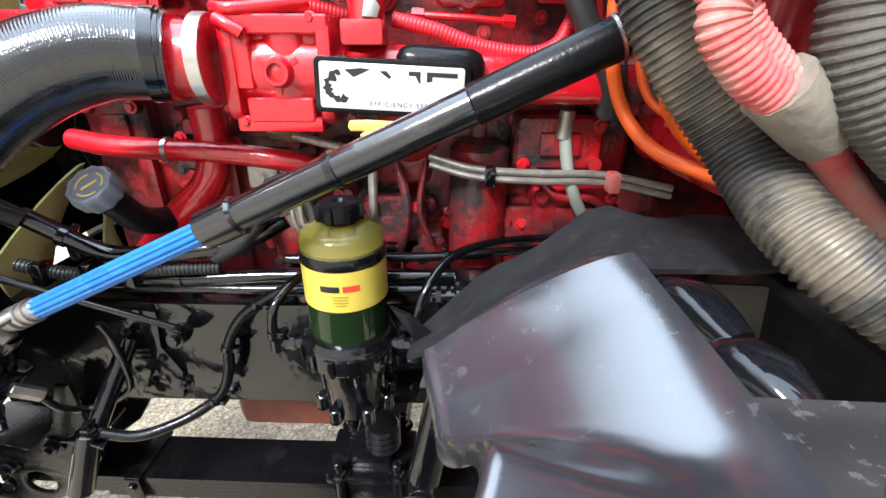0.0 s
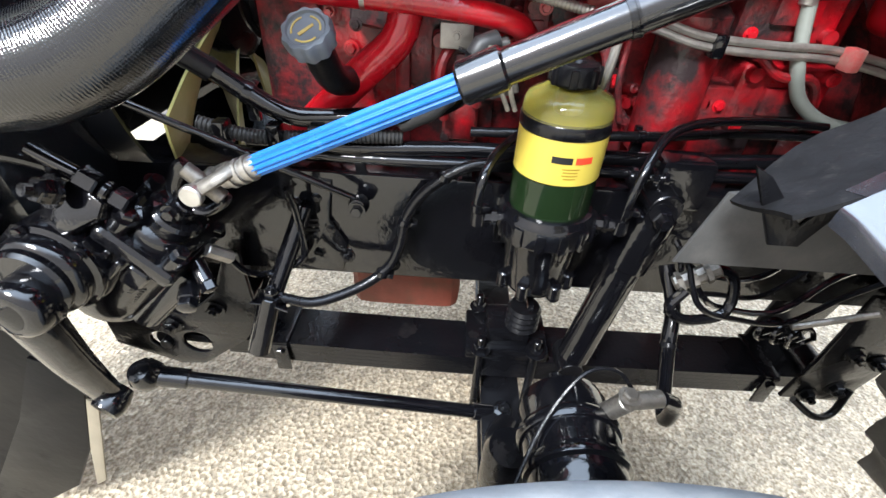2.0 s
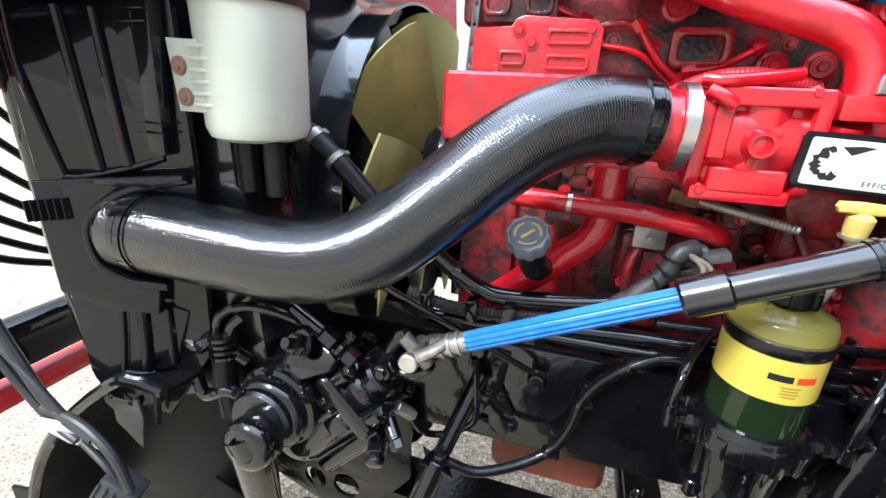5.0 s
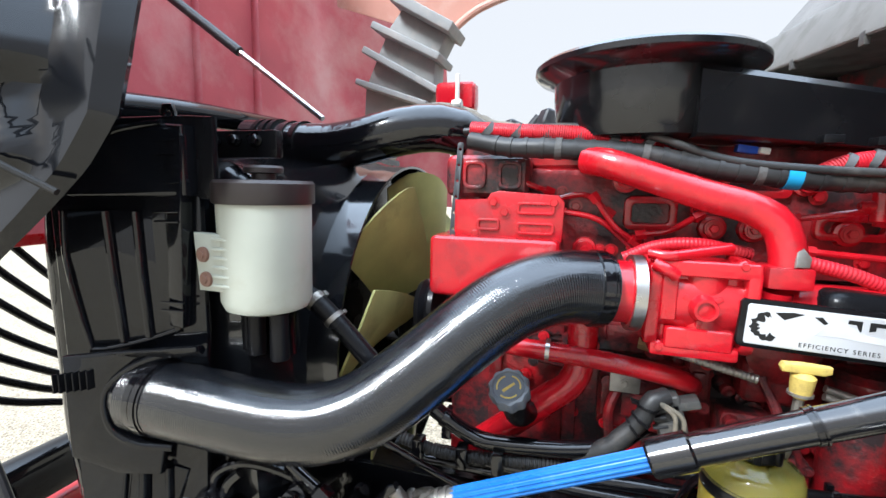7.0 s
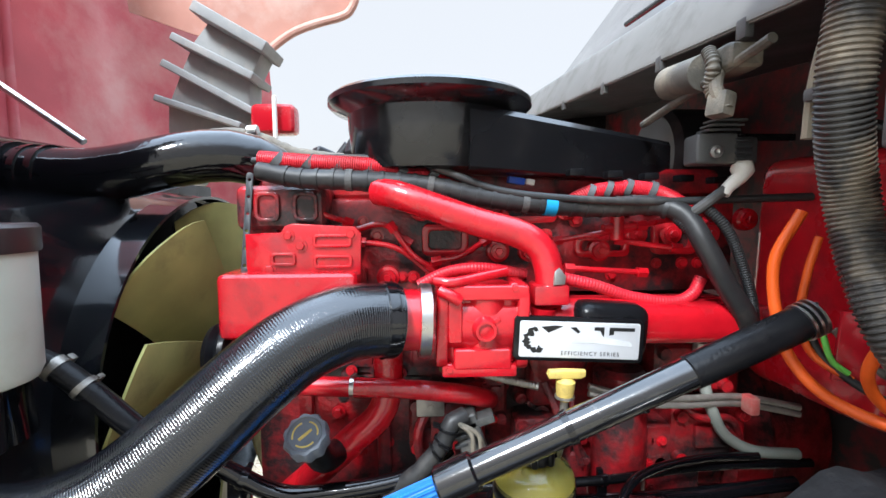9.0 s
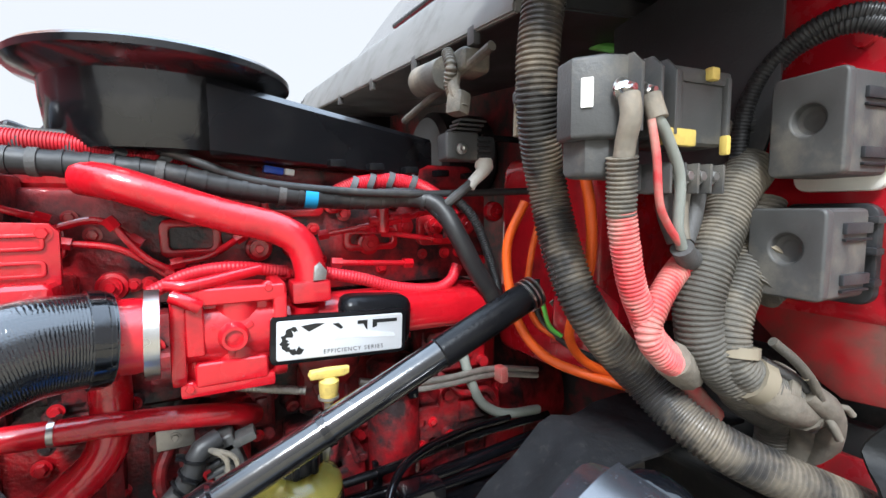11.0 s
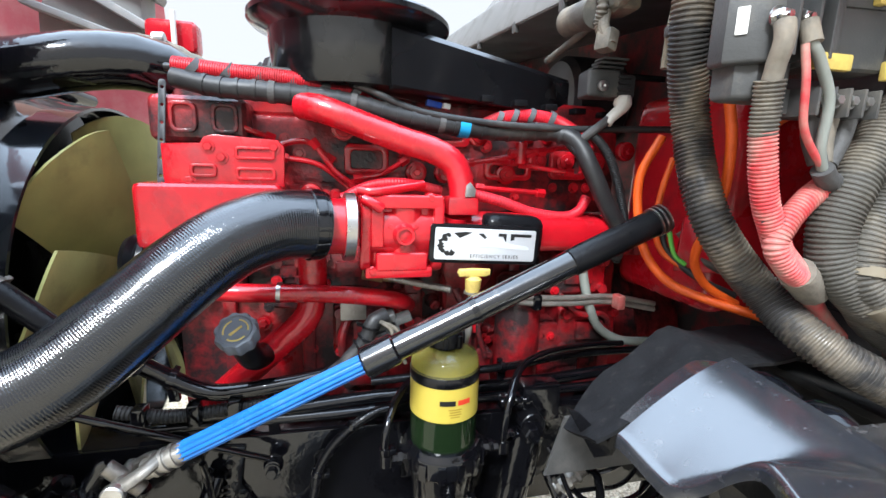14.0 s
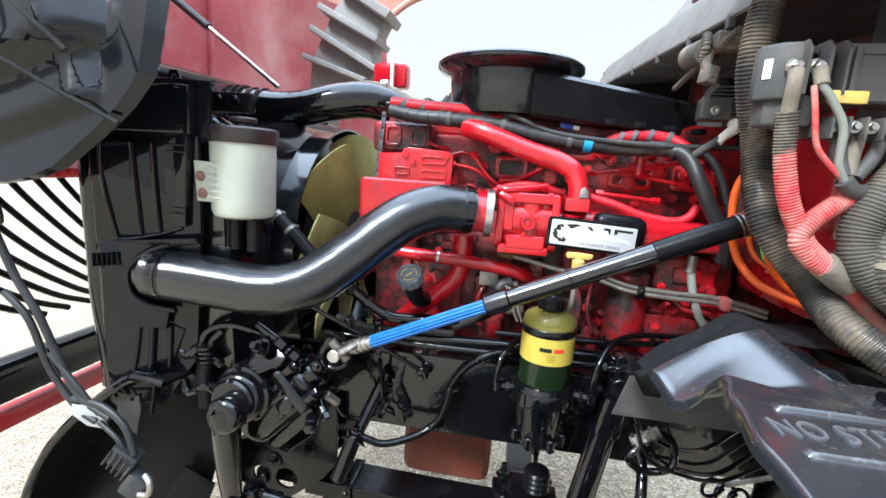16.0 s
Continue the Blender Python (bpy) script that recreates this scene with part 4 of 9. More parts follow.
hexbolt(bm, c + V(-0.055, -0.018, -0.045), (0, -1, 0), 0.01, 0.01)
part("clamp_hub", bm, BLACK, joint)

# ---- fuel filter ----
fuel = thing("fuel_filter", (-0.163, 0.652, 0.88), "fuel filter with amber bowl on a gloss black housing", "fuel filter")
up = facing((-0.163, 0.652, 0), (0, 0, 1))
bm = bmesh.new()
lathe(bm, [(0, 1.056), (0.0662, 1.056), (0.0666, 1.06), (0.0666, 1.121), (0, 1.1215)], up, 48)
part("fuel", bm, FUEL, fuel, "dark green diesel fuel")
bm = bmesh.new()
lathe(bm, [(0, 1.126), (0.058, 1.126), (0.058, 1.206), (0.054, 1.211), (0.018, 1.213), (0.018, 1.236), (0, 1.236)], up, 40)
part("filter_element", bm, MEDIA, fuel, "yellow pleated filter element")
bm = bmesh.new()
lathe(bm, [(0, 1.1225), (0.0668, 1.1225), (0.0668, 1.218), (0.0655, 1.229), (0.0610, 1.238), (0.053, 1.243), (0.046, 1.2445), (0.042, 1.2475), (0.036, 1.249), (0.024, 1.2495), (0, 1.250)], up, 56)
bowl = part("clear_bowl", bm, CLEAR, fuel, "amber see-through plastic bowl")
bm = bmesh.new()
lathe(bm, [(0.0672, 1.192), (0.0685, 1.194), (0.0685, 1.209), (0.0672, 1.211)], up, 48)
part("dark_band", bm, BLACK_FLAT, bowl)
bm = bmesh.new()
lathe(bm, [(0.0670, 1.124), (0.0676, 1.124), (0.0676, 1.191), (0.0670, 1.191)], up, 48)
part("label", bm, LABEL_YELLOW, bowl, "yellow paper label with red print")


def on_bowl(bm2, r=0.0682, centre=-0.163, cy=0.652):
    """Wrap flat lettering, x along and z up, round the bowl."""
    for v in bm2.verts:
        a = -math.pi / 2 + v.co.x / r
        v.co = V(centre + (r - v.co.y) * math.cos(a), cy + (r - v.co.y) * math.sin(a), v.co.z)
    return bm2


for x0, w, mat in ((-0.012, 0.030, INK), (0.021, 0.026, INK_RED)):
    bm = bmesh.new()
    box(bm, (x0 + 0.003, 0, 1.164), (w, 0.0004, 0.010), 0)
    bmesh.ops.subdivide_edges(bm, edges=[e for e in bm.edges if abs(e.verts[0].co.x - e.verts[1].co.x) > 0.01], cuts=6)
    part("print_bar", on_bowl(bm), mat, bowl)
bm = bmesh.new()
for k, w in enumerate((0.026, 0.022, 0.024, 0.018)):
    box(bm, (0.006, 0, 1.151 - 0.005 * k), (w, 0.0004, 0.0016), 0)
bmesh.ops.subdivide_edges(bm, edges=[e for e in bm.edges if abs(e.verts[0].co.x - e.verts[1].co.x) > 0.01], cuts=6)
part("small_print", on_bowl(bm), material("ochre_print", (0.3, 0.2, 0.02), 0.5), bowl)
bm = bmesh.new()
lathe(bm, [(0, 1.246), (0.019, 1.246), (0.021, 1.25), (0.030, 1.252), (0.033, 1.256), (0.033, 1.276), (0.030, 1.282), (0.012, 1.283), (0.008, 1.278), (0, 1.278)], up, 32)
for k in range(7):
    a = 2 * math.pi * k / 7
    box(bm, (-0.163 + 0.032 * math.cos(a), 0.652 + 0.032 * math.sin(a), 1.266), (0.012, 0.011, 0.026), 0.004, turned(0, 0, math.degrees(a)))
part("vent_cap", bm, PLASTIC, fuel, "black lobed vent cap")
bm = bmesh.new()
lathe(bm, [(0.05, 1.005), (0.076, 1.005), (0.082, 1.012), (0.082, 1.044), (0.078, 1.050), (0.074, 1.058), (0.066, 1.06), (0.05, 1.06)], up, 48)
part("collar", bm, BLACK, fuel)
for k in range(14):
    a = 2 * math.pi * k / 14
    bm = bmesh.new()
    box(bm, (-0.163 + 0.083 * math.cos(a), 0.652 + 0.083 * math.sin(a), 1.026), (0.008, 0.016, 0.034), 0.002, turned(0, 0, math.degrees(a)))
    part("collar_lug", bm, BLACK, fuel)
bm = bmesh.new()
lathe(bm, [(0, 0.872), (0.03, 0.874), (0.05, 0.885), (0.058, 0.90), (0.064, 1.006), (0, 1.006)], up, 44)
part("housing", bm, BLACK, fuel)
for a in (200, 245, 300, 345, 20, 110):
    bm = bmesh.new()
    a = radians(a)
    p = V(-0.163 + 0.062 * math.cos(a), 0.652 + 0.062 * math.sin(a), 0.905)
    rod(bm, p + V(0, 0, -0.012), p + V(0, 0, 0.016), 0.011, seg=14)
    hexbolt(bm, p + V(0, 0, -0.012), (0, 0, -1), 0.008, 0.008)
    part("housing_bolt", bm, BLACK, fuel)
bm = bmesh.new()
rod(bm, (-0.163, 0.652, 0.84), (-0.163, 0.652, 0.88), 0.012, seg=16)
box(bm, (-0.163, 0.63, 0.85), (0.012, 0.04, 0.014), 0.003)
part("drain_valve", bm, BLACK, fuel)
for s in (-1, 1):
    bm = bmesh.new()
    p = V(-0.163 + s * 0.075, 0.625, 1.04)
    rod(bm, p, p + V(s * 0.042, -0.006, 0), 0.0105, seg=6)
    lathe(bm, [(0, 0), (0.015, 0), (0.015, 0.009), (0, 0.009)], facing(p + V(s * 0.012, 0, 0), (s, 0, 0)), 6)
    lathe(bm, [(0, -0.012), (0.0125, -0.012), (0.0125, 0.012), (0, 0.012)], facing(p + V(s * 0.042, -0.006, 0), (0, 0, 1)), 16)
    part("port_fitting", bm, BLACK, fuel)
for x, w in ((-0.10, 0.06), (-0.22, 0.05)):
    bm = bmesh.new()
    box(bm, (x, 0.70, 0.985), (w, 0.05, 0.07), 0.006)
    part("mount", bm, BLACK, fuel)
for name, pts, rr in (("fuel_hose", [(-0.28, 0.619, 1.035), (-0.283, 0.617, 1.08), (-0.275, 0.63, 1.115), (-0.25, 0.68, 1.135), (-0.2, 0.75, 1.14), (-0.1, 0.80, 1.135)], 0.008),
                      ("fuel_hose", [(-0.046, 0.619, 1.035), (-0.045, 0.616, 1.09), (-0.03, 0.63, 1.14), (0.01, 0.68, 1.175), (0.08, 0.72, 1.185), (0.2, 0.76, 1.18), (0.32, 0.78, 1.17)], 0.008)):
    ho = thing(name, pts[0], "gloss black fuel hose curving from the filter head", "hose", "fuel hoses")
    bm = bmesh.new()
    tube(bm, pts, rr, 12)
    part("hose", bm, BLACK, ho)
    bm = bmesh.new()
    band(bm, V(*pts[1]) + V(0, 0, -0.02), (0, 0, 1), rr + 0.0012, 0.012)
    part("clamp", bm, BLACK, ho)

# ---- engine ----
engine = thing("engine", (-0.2, 1.1, 0.5), "glossy red painted diesel engine with castings and pipes", "engine")
bm = bmesh.new()
box(bm, (-0.19, 1.14, 1.19), (1.04, 0.50, 0.56), 0.02)
part("block", bm, RED_CAST, engine)
for k in range(6):
    bm = bmesh.new()
    box(bm, (-0.60 + 0.165 * k, 0.885, 1.2), (0.03, 0.03, 0.5), 0.01)
    part("block_rib", bm, RED_CAST, engine)
bm = bmesh.new()
box(bm, (-0.19, 1.12, 1.585), (1.06, 0.42, 0.21), 0.018)
part("cylinder_head", bm, RED_CAST, engine)
bm = bmesh.new()
box(bm, (-0.19, 1.14, 1.72), (1.04, 0.40, 0.07), 0.03, seg=3)
part("rocker_cover", bm, RED_CAST, engine)
bm = bmesh.new()
box(bm, (-0.19, 1.15, 0.83), (0.9, 0.36, 0.18), 0.05, seg=3)
part("crankcase", bm, RED_CAST, engine)
bm = bmesh.new()
box(bm, (-0.445, 1.12, 0.61), (0.32, 0.30, 0.28), 0.05, seg=3)
part("oil_pan", bm, RUST, engine, "rusty brown oil pan under the block")
bm = bmesh.new()
lathe(bm, [(0, 0), (0.30, 0), (0.315, 0.02), (0.315, 0.10), (0.29, 0.13), (0.24, 0.30), (0, 0.30)], facing((0.31, 1.16, 1.10), (1, 0, 0)), 48)
part("flywheel_housing", bm, RED_CAST, engine)
bm = bmesh.new()
box(bm, (0.30, 0.95, 1.25), (0.10, 0.16, 0.42), 0.03, None, 3)
part("rear_gear_case", bm, RED_CAST, engine)
random.seed(12)
for k in range(26):
    bm = bmesh.new()
    x, z = -0.34 + 0.6 * ((k * 0.618) % 1), 1.04 + 0.34 * ((k * 0.381) % 1)
    r = random.uniform(0.008, 0.020)
    lathe(bm, [(0, 0), (r * 1.5, 0), (r * 1.3, 0.016), (r, 0.02), (r, 0.032), (r * 0.6, 0.034), (0, 0.03)], facing((x, 0.892, z), (random.uniform(-0.2, 0.2), -1, random.uniform(-0.2, 0.3))), 16)
    part("cast_boss", bm, RED_CAST, engine)
for x, z, sx, sz, d in ((-0.26, 1.28, 0.10, 0.05, 0.05), (-0.05, 1.10, 0.09, 0.12, 0.07), (0.17, 1.14, 0.12, 0.16, 0.072), (0.22, 1.32, 0.10, 0.07, 0.06), (-0.32, 1.12, 0.07, 0.09, 0.05), (-0.48, 1.30, 0.09, 0.06, 0.04)):
    bm = bmesh.new()
    box(bm, (x, 0.89 - d / 2, z), (sx, d, sz), 0.014, turned(0, random.uniform(-8, 8), 0), 3)
    part("side_cover", bm, RED_CAST, engine)
    for dx, dz in ((-0.38, -0.38), (0.38, 0.38)):
        bm = bmesh.new()
        hexbolt(bm, (x + dx * sx, 0.89 - d, z + dz * sz), (0, -1, 0), 0.008, 0.007)
        part("bolt", bm, RED_CAST, engine)
# front bracket with pressed pads
bm = bmesh.new()
m = upright(-0.688, 0.82, 1.535)
plate(bm, [(0, 0), (0.215, 0.0), (0.22, 0.008), (0.222, 0.085), (0.21, 0.098), (0.092, 0.105), (0.075, 0.10), (0.068, 0.088), (0, 0.085)], m, 0.010, [], 0.003)
part("lifting_bracket", bm, RED, engine)
for cx, cy, w, h in ((0.167, 0.071, 0.075, 0.026), (0.167, 0.031, 0.075, 0.026), (0.072, 0.036, 0.048, 0.026)):
    bm = bmesh.new()
    plate(bm, round_rect(w, h, 0.008, 4, cx, cy), m @ Matrix.Translation((0, 0, 0.006)), 0.008, [round_rect(w - 0.012, h - 0.012, 0.004, 3, cx, cy)], 0.002)
    part("pressed_pad", bm, RED, engine)
for x, y in ((0.082, 0.082), (0.105, 0.062), (0.202, 0.084), (0.045, 0.016)):
    bm = bmesh.new()
    hexbolt(bm, m @ V(x, y, 0.005), (0, -1, 0), 0.009, 0.006)
    part("bolt", bm, RED, engine)
bm = bmesh.new()
box(bm, (-0.60, 0.86, 1.485), (0.26, 0.17, 0.125), 0.014, seg=3)
part("gear_cover", bm, RED, engine)
bm = bmesh.new()
box(bm, (-0.63, 0.90, 1.67), (0.18, 0.1, 0.09), 0.02, seg=3)
for k in range(2):
    plate(bm, round_rect(0.05, 0.06, 0.015, 4), upright(-0.655 + 0.075 * k, 0.848, 1.672), 0.012, [round_rect(0.034, 0.044, 0.01, 4)], 0.003)
part("front_head_cover", bm, RED_CAST, engine)

bm = bmesh.new()
plate(bm, round_rect(0.013, 0.20, 0.005, 3), facing((-0.690, 0.835, 1.642), (0.15, -1, 0.2), (0.05, 0, 1)), 0.004, [ring_points(0, 0.085 - 0.034 * k, 0.003, 10) for k in range(6)], 0.001)
part("strap_bracket", bm, PLASTIC_DARK, engine, "thin perforated grey metal strap")
# intake horn: adapter ring, throttle body and manifold
bm = bmesh.new()
lathe(bm, [(0, -0.02), (0.058, -0.02), (0.058, 0.0), (0.052, 0.004), (0.052, 0.03), (0.061, 0.034), (0.061, 0.05), (0, 0.05)], facing((-0.385, 0.697, 1.479), (1, 0.1, -0.04)), 40)
part("intake_adapter", bm, RED, engine)
bm = bmesh.new()
lathe(bm, [(0, 0), (0.060, 0), (0.062, 0.02), (0.064, 0.07), (0.060, 0.135), (0, 0.135)], facing((-0.312, 0.752, 1.466), (1, 0.02, -0.03)), 40)
throttle = part("throttle_body", bm, RED, engine)
bm = bmesh.new()
box(bm, (-0.245, 0.757, 1.46), (0.14, 0.105, 0.145), 0.03, None, 5)
rod(bm, (-0.235, 0.735, 1.395), (-0.235, 0.735, 1.525), 0.042, seg=32, bevel=0.008)
part("throttle_case", bm, RED, throttle)
for x, w, h in ((-0.315, 0.020, 0.142), (-0.176, 0.020, 0.150)):
    bm = bmesh.new()
    plate(bm, round_rect(0.128, h, 0.022, 5), facing((x, 0.752, 1.462), (1, 0.02, -0.02), (0, 0, 1)), w, [], 0.004)
    part("flange", bm, RED, throttle)
for x, z, sx, sz in ((-0.292, 1.475, 0.026, 0.075), (-0.240, 1.524, 0.15, 0.026), (-0.245, 1.409, 0.10, 0.036)):
    bm = bmesh.new()
    box(bm, (x, 0.699, z), (sx, 0.022, sz), 0.006, None, 3)
    part("cast_pad", bm, RED, throttle)
for a in (0, 120, 235):
    bm = bmesh.new()
    c, s_ = math.cos(radians(a + 30)), math.sin(radians(a + 30))
    box(bm, (-0.243 + 0.016 * c, 0.697, 1.463 + 0.016 * s_), (0.034, 0.014, 0.010), 0.003, turned(0, -(a + 30), 0))
    part("web", bm, RED, throttle)
bm = bmesh.new()
lathe(bm, [(0, 0), (0.024, 0), (0.021, 0.010), (0.0185, 0.022), (0.0175, 0.024), (0.013, 0.024), (0.012, 0.018), (0.006, 0.019), (0, 0.022)], facing((-0.242, 0.698, 1.462), (0.05, -1, 0)), 28)
part("shaft_boss", bm, RED, throttle)
for pts, r in (([(-0.325, 0.70, 1.545), (-0.30, 0.69, 1.543), (-0.27, 0.70, 1.546), (-0.2, 0.73, 1.556)], 0.009), ([(-0.318, 0.688, 1.530), (-0.30, 0.682, 1.522), (-0.285, 0.685, 1.512)], 0.010)):
    bm = bmesh.new()
    tube(bm, pts, r, 12)
    part("top_pipe", bm, RED, throttle)
for x, z in ((-0.302, 1.392), (-0.19, 1.532)):
    bm = bmesh.new()
    rod(bm, (x, 0.71, z), (x, 0.692, z), 0.009, seg=16)
    hexbolt(bm, (x, 0.692, z), (0, -1, 0), 0.0065, 0.006, washer=False)
    part("bolt", bm, RED, throttle)
bm = bmesh.new()
box(bm, (-0.25, 0.725, 1.388), (0.13, 0.07, 0.022), 0.006)
part("lower_flange", bm, RED, throttle)
bm = bmesh.new()
box(bm, (0.04, 0.80, 1.45), (0.45, 0.14, 0.075), 0.03, seg=4)
tube(bm, [(-0.18, 0.765, 1.46), (-0.08, 0.765, 1.462), (0.1, 0.785, 1.455), (0.26, 0.81, 1.45)], 0.042, 24, squash=0.9)
part("intake_manifold", bm, RED, engine)
bm = bmesh.new()
box(bm, (-0.122, 0.735, 1.515), (0.062, 0.06, 0.035), 0.006)
tube(bm, [(-0.13, 0.735, 1.49), (-0.135, 0.74, 1.44)], 0.024, 16)
part("manifold_boss", bm, RED, engine)
bm = bmesh.new()
tube(bm, [(-0.43, 0.80, 1.70), (-0.39, 0.775, 1.692), (-0.335, 0.765, 1.673), (-0.245, 0.76, 1.642), (-0.175, 0.755, 1.622), (-0.135, 0.748, 1.598), (-0.12, 0.74, 1.56), (-0.118, 0.736, 1.528)], 0.0265, 24)
part("crossover_pipe", bm, RED, engine)
bm = bmesh.new()
plate(bm, [(-0.012, -0.012), (0.010, -0.013), (0.016, 0.002), (0.004, 0.020), (-0.006, 0.012)], facing((-0.110, 0.713, 1.545), (0.35, -1, 0.35)), 0.006, [], 0.002)
part("sealant_patch", bm, ZINC, engine, "bare metal patch at the pipe's foot")
# badge
bm = bmesh.new()
m = upright(-0.079, 0.693, 1.4415, 0, 0, -2.6)
plate(bm, round_rect(0.226, 0.078, 0.010, 5), m, 0.012, [], 0.003)
badge = part("badge", bm, PLASTIC, engine, "black badge frame with a worn silver plate")
bm = bmesh.new()
box(bm, (-0.012, 0.735, 1.448), (0.135, 0.07, 0.100), 0.034, turned(0, 4, 0), 4)
part("badge_bracket", bm, PLASTIC, badge)
bm = bmesh.new()
plate(bm, round_rect(0.208, 0.063, 0.004, 3), m @ Matrix.Translation((0, 0, 0.0065)), 0.003, [], 0.0006)
part("plate", bm, SILVER, badge, "worn silver badge plate")
f = m @ Matrix.Translation((0, 0, 0.0082))
bm = bmesh.new()
random.seed(3)
ring = []
for i in range(22):
    a = radians(95 + 200 * i / 21)
    r = 0.0225 * (1 + 0.12 * random.uniform(-1, 1))
    ring.append((-0.073 + r * math.cos(a) * 1.1, r * math.sin(a)))
for i in range(21, -1, -1):
    a = radians(95 + 200 * i / 21)
    r = 0.0145 * (1 + 0.35 * random.uniform(-1, 1))
    ring.append((-0.070 + r * math.cos(a) * 1.1, r * math.sin(a)))
plate(bm, ring, f, 0.0006, [], 0)
plate(bm, [(-0.055, 0.012), (-0.03, 0.024), (-0.045, 0.025), (-0.068, 0.022)], f, 0.0006, [], 0)
plate(bm, [(-0.018, 0.022), (-0.004, 0.012), (0.0, 0.015), (-0.008, 0.023)], f, 0.0006, [], 0)
part("worn_emblem", bm, INK, badge)
bm = bmesh.new()
plate(bm, [(0.024, 0.024), (0.041, 0.024), (0.041, 0.006), (0.037, 0.012), (0.034, 0.018), (0.024, 0.018)], f, 0.0006, [], 0)
plate(bm, [(0.050, 0.024), (0.094, 0.024), (0.094, 0.018), (0.058, 0.018), (0.058, 0.012), (0.050, 0.010)], f, 0.0006, [], 0)
part("worn_mark", bm, INK, badge)
bm = bmesh.new()
plate(bm, [(-0.015, -0.006), (0.012, -0.004), (0.092, -0.009), (0.088, -0.001), (0.05, 0.004), (0.012, 0.020), (-0.002, 0.012)], f, 0.0006, [], 0)
part("faded_mark", bm, material("faded_print", (0.56, 0.57, 0.58), 0.45), badge)
bm = bmesh.new()
words(bm, "EFFICIENCY SERIES", f @ Matrix.Translation((-0.032, -0.026, 0)), 0.0095, 0.0004, 1.3)
part("lettering", bm, INK, badge)

# dipstick
bm = bmesh.new()
tube(bm, [(-0.110, 0.665, 1.345), (-0.115, 0.675, 1.25), (-0.13, 0.74, 1.15), (-0.13, 0.8, 1.05)], 0.007, 10)
dip = part("dipstick_tube", bm, ZINC, engine, "thin bare metal dipstick tube")
bm = bmesh.new()
lathe(bm, [(0, 0), (0.009, 0), (0.0135, 0.006), (0.015, 0.018), (0.016, 0.034), (0.010, 0.040), (0, 0.042)], facing((-0.110, 0.665, 1.345), (0.03, -0.03, 1)), 22)
plate(bm, [(-0.030, -0.007), (0.022, -0.008), (0.031, -0.004), (0.031, 0.006), (-0.004, 0.008), (-0.030, 0.007), (-0.033, 0.0)], upright(-0.108, 0.663, 1.392), 0.014, [], 0.003, 2)
part("dipstick_handle", bm, YELLOW, dip, "yellow plastic dipstick handle")
bm = bmesh.new()
band(bm, (-0.110, 0.665, 1.352), (0, 0, 1), 0.0150, 0.004, lug=False)
part("spring_clip", bm, ZINC, dip)

# oil filler
bm = bmesh.new()
tube(bm, [(-0.50, 0.85, 1.19), (-0.525, 0.73, 1.215), (-0.535, 0.672, 1.275)], 0.024, 20)
filler = part("oil_filler_neck", bm, PLASTIC, engine, "black oil filler neck")
m = facing((-0.536, 0.668, 1.280), (-0.08, -0.62, 0.75)) @ Matrix.Diagonal((0.84, 0.84, 0.9, 1))
bm = bmesh.new()
lathe(bm, [(0, 0), (0.036, 0), (0.041, 0.005), (0.043, 0.03), (0.040, 0.037), (0.034, 0.038), (0.031, 0.035), (0, 0.035)], m, 80)
back_m = m.inverted()
for v in bm.verts:
    q = back_m @ v.co
    if q.xy.length > 0.035:
        k = 1 + 0.045 * math.cos(10 * math.atan2(q.y, q.x))
        v.co = m @ V(q.x * k, q.y * k, q.z)
cap = part("oil_cap", bm, material("blue_grey_cap", (0.12, 0.135, 0.155), 0.42, vary=0.2, scale=40, dirt=(0.2, 0.19, 0.18), dirt_amount=0.2), filler, "grey-black plastic oil filler cap")
bm = bmesh.new()
for k in range(3):
    a0 = k * 2.1
    arc = [(0.026 * math.cos(a0 + 1.5 * i / 8), 0.026 * math.sin(a0 + 1.5 * i / 8)) for i in range(9)]
    arc += [(0.023 * math.cos(a0 + 1.5 * i / 8), 0.023 * math.sin(a0 + 1.5 * i / 8)) for i in range(8, -1, -1)]
    plate(bm, arc, m @ Matrix.Translation((0, 0, 0.0355)), 0.001, [], 0)
plate(bm, [(-0.012, -0.01), (-0.007, -0.014), (0.012, 0.008), (0.009, 0.012)], m @ Matrix.Translation((0, 0, 0.0355)), 0.001, [], 0)
part("yellow_mark", bm, YELLOW, cap)

# red coolant pipes
bm = bmesh.new()
tube(bm, [(-0.66, 0.79, 1.345), (-0.57, 0.772, 1.336), (-0.40, 0.77, 1.328), (-0.28, 0.77, 1.315), (-0.235, 0.785, 1.30), (-0.215, 0.82, 1.28)], 0.0185, 20)
cool = part("coolant_pipe", bm, RED, engine)
bm = bmesh.new()
band(bm, (-0.482, 0.771, 1.333), (1, 0, -0.05), 0.0188, 0.008, 0.002)
part("clamp", bm, STEEL, cool, "bright steel hose clamp")
bm = bmesh.new()
tube(bm, [(-0.418, 0.80, 1.40), (-0.418, 0.80, 1.33), (-0.432, 0.79, 1.27), (-0.49, 0.79, 1.215), (-0.57, 0.80, 1.14), (-0.62, 0.82, 1.09)], 0.029, 24)
part("elbow_pipe", bm, RED, engine)
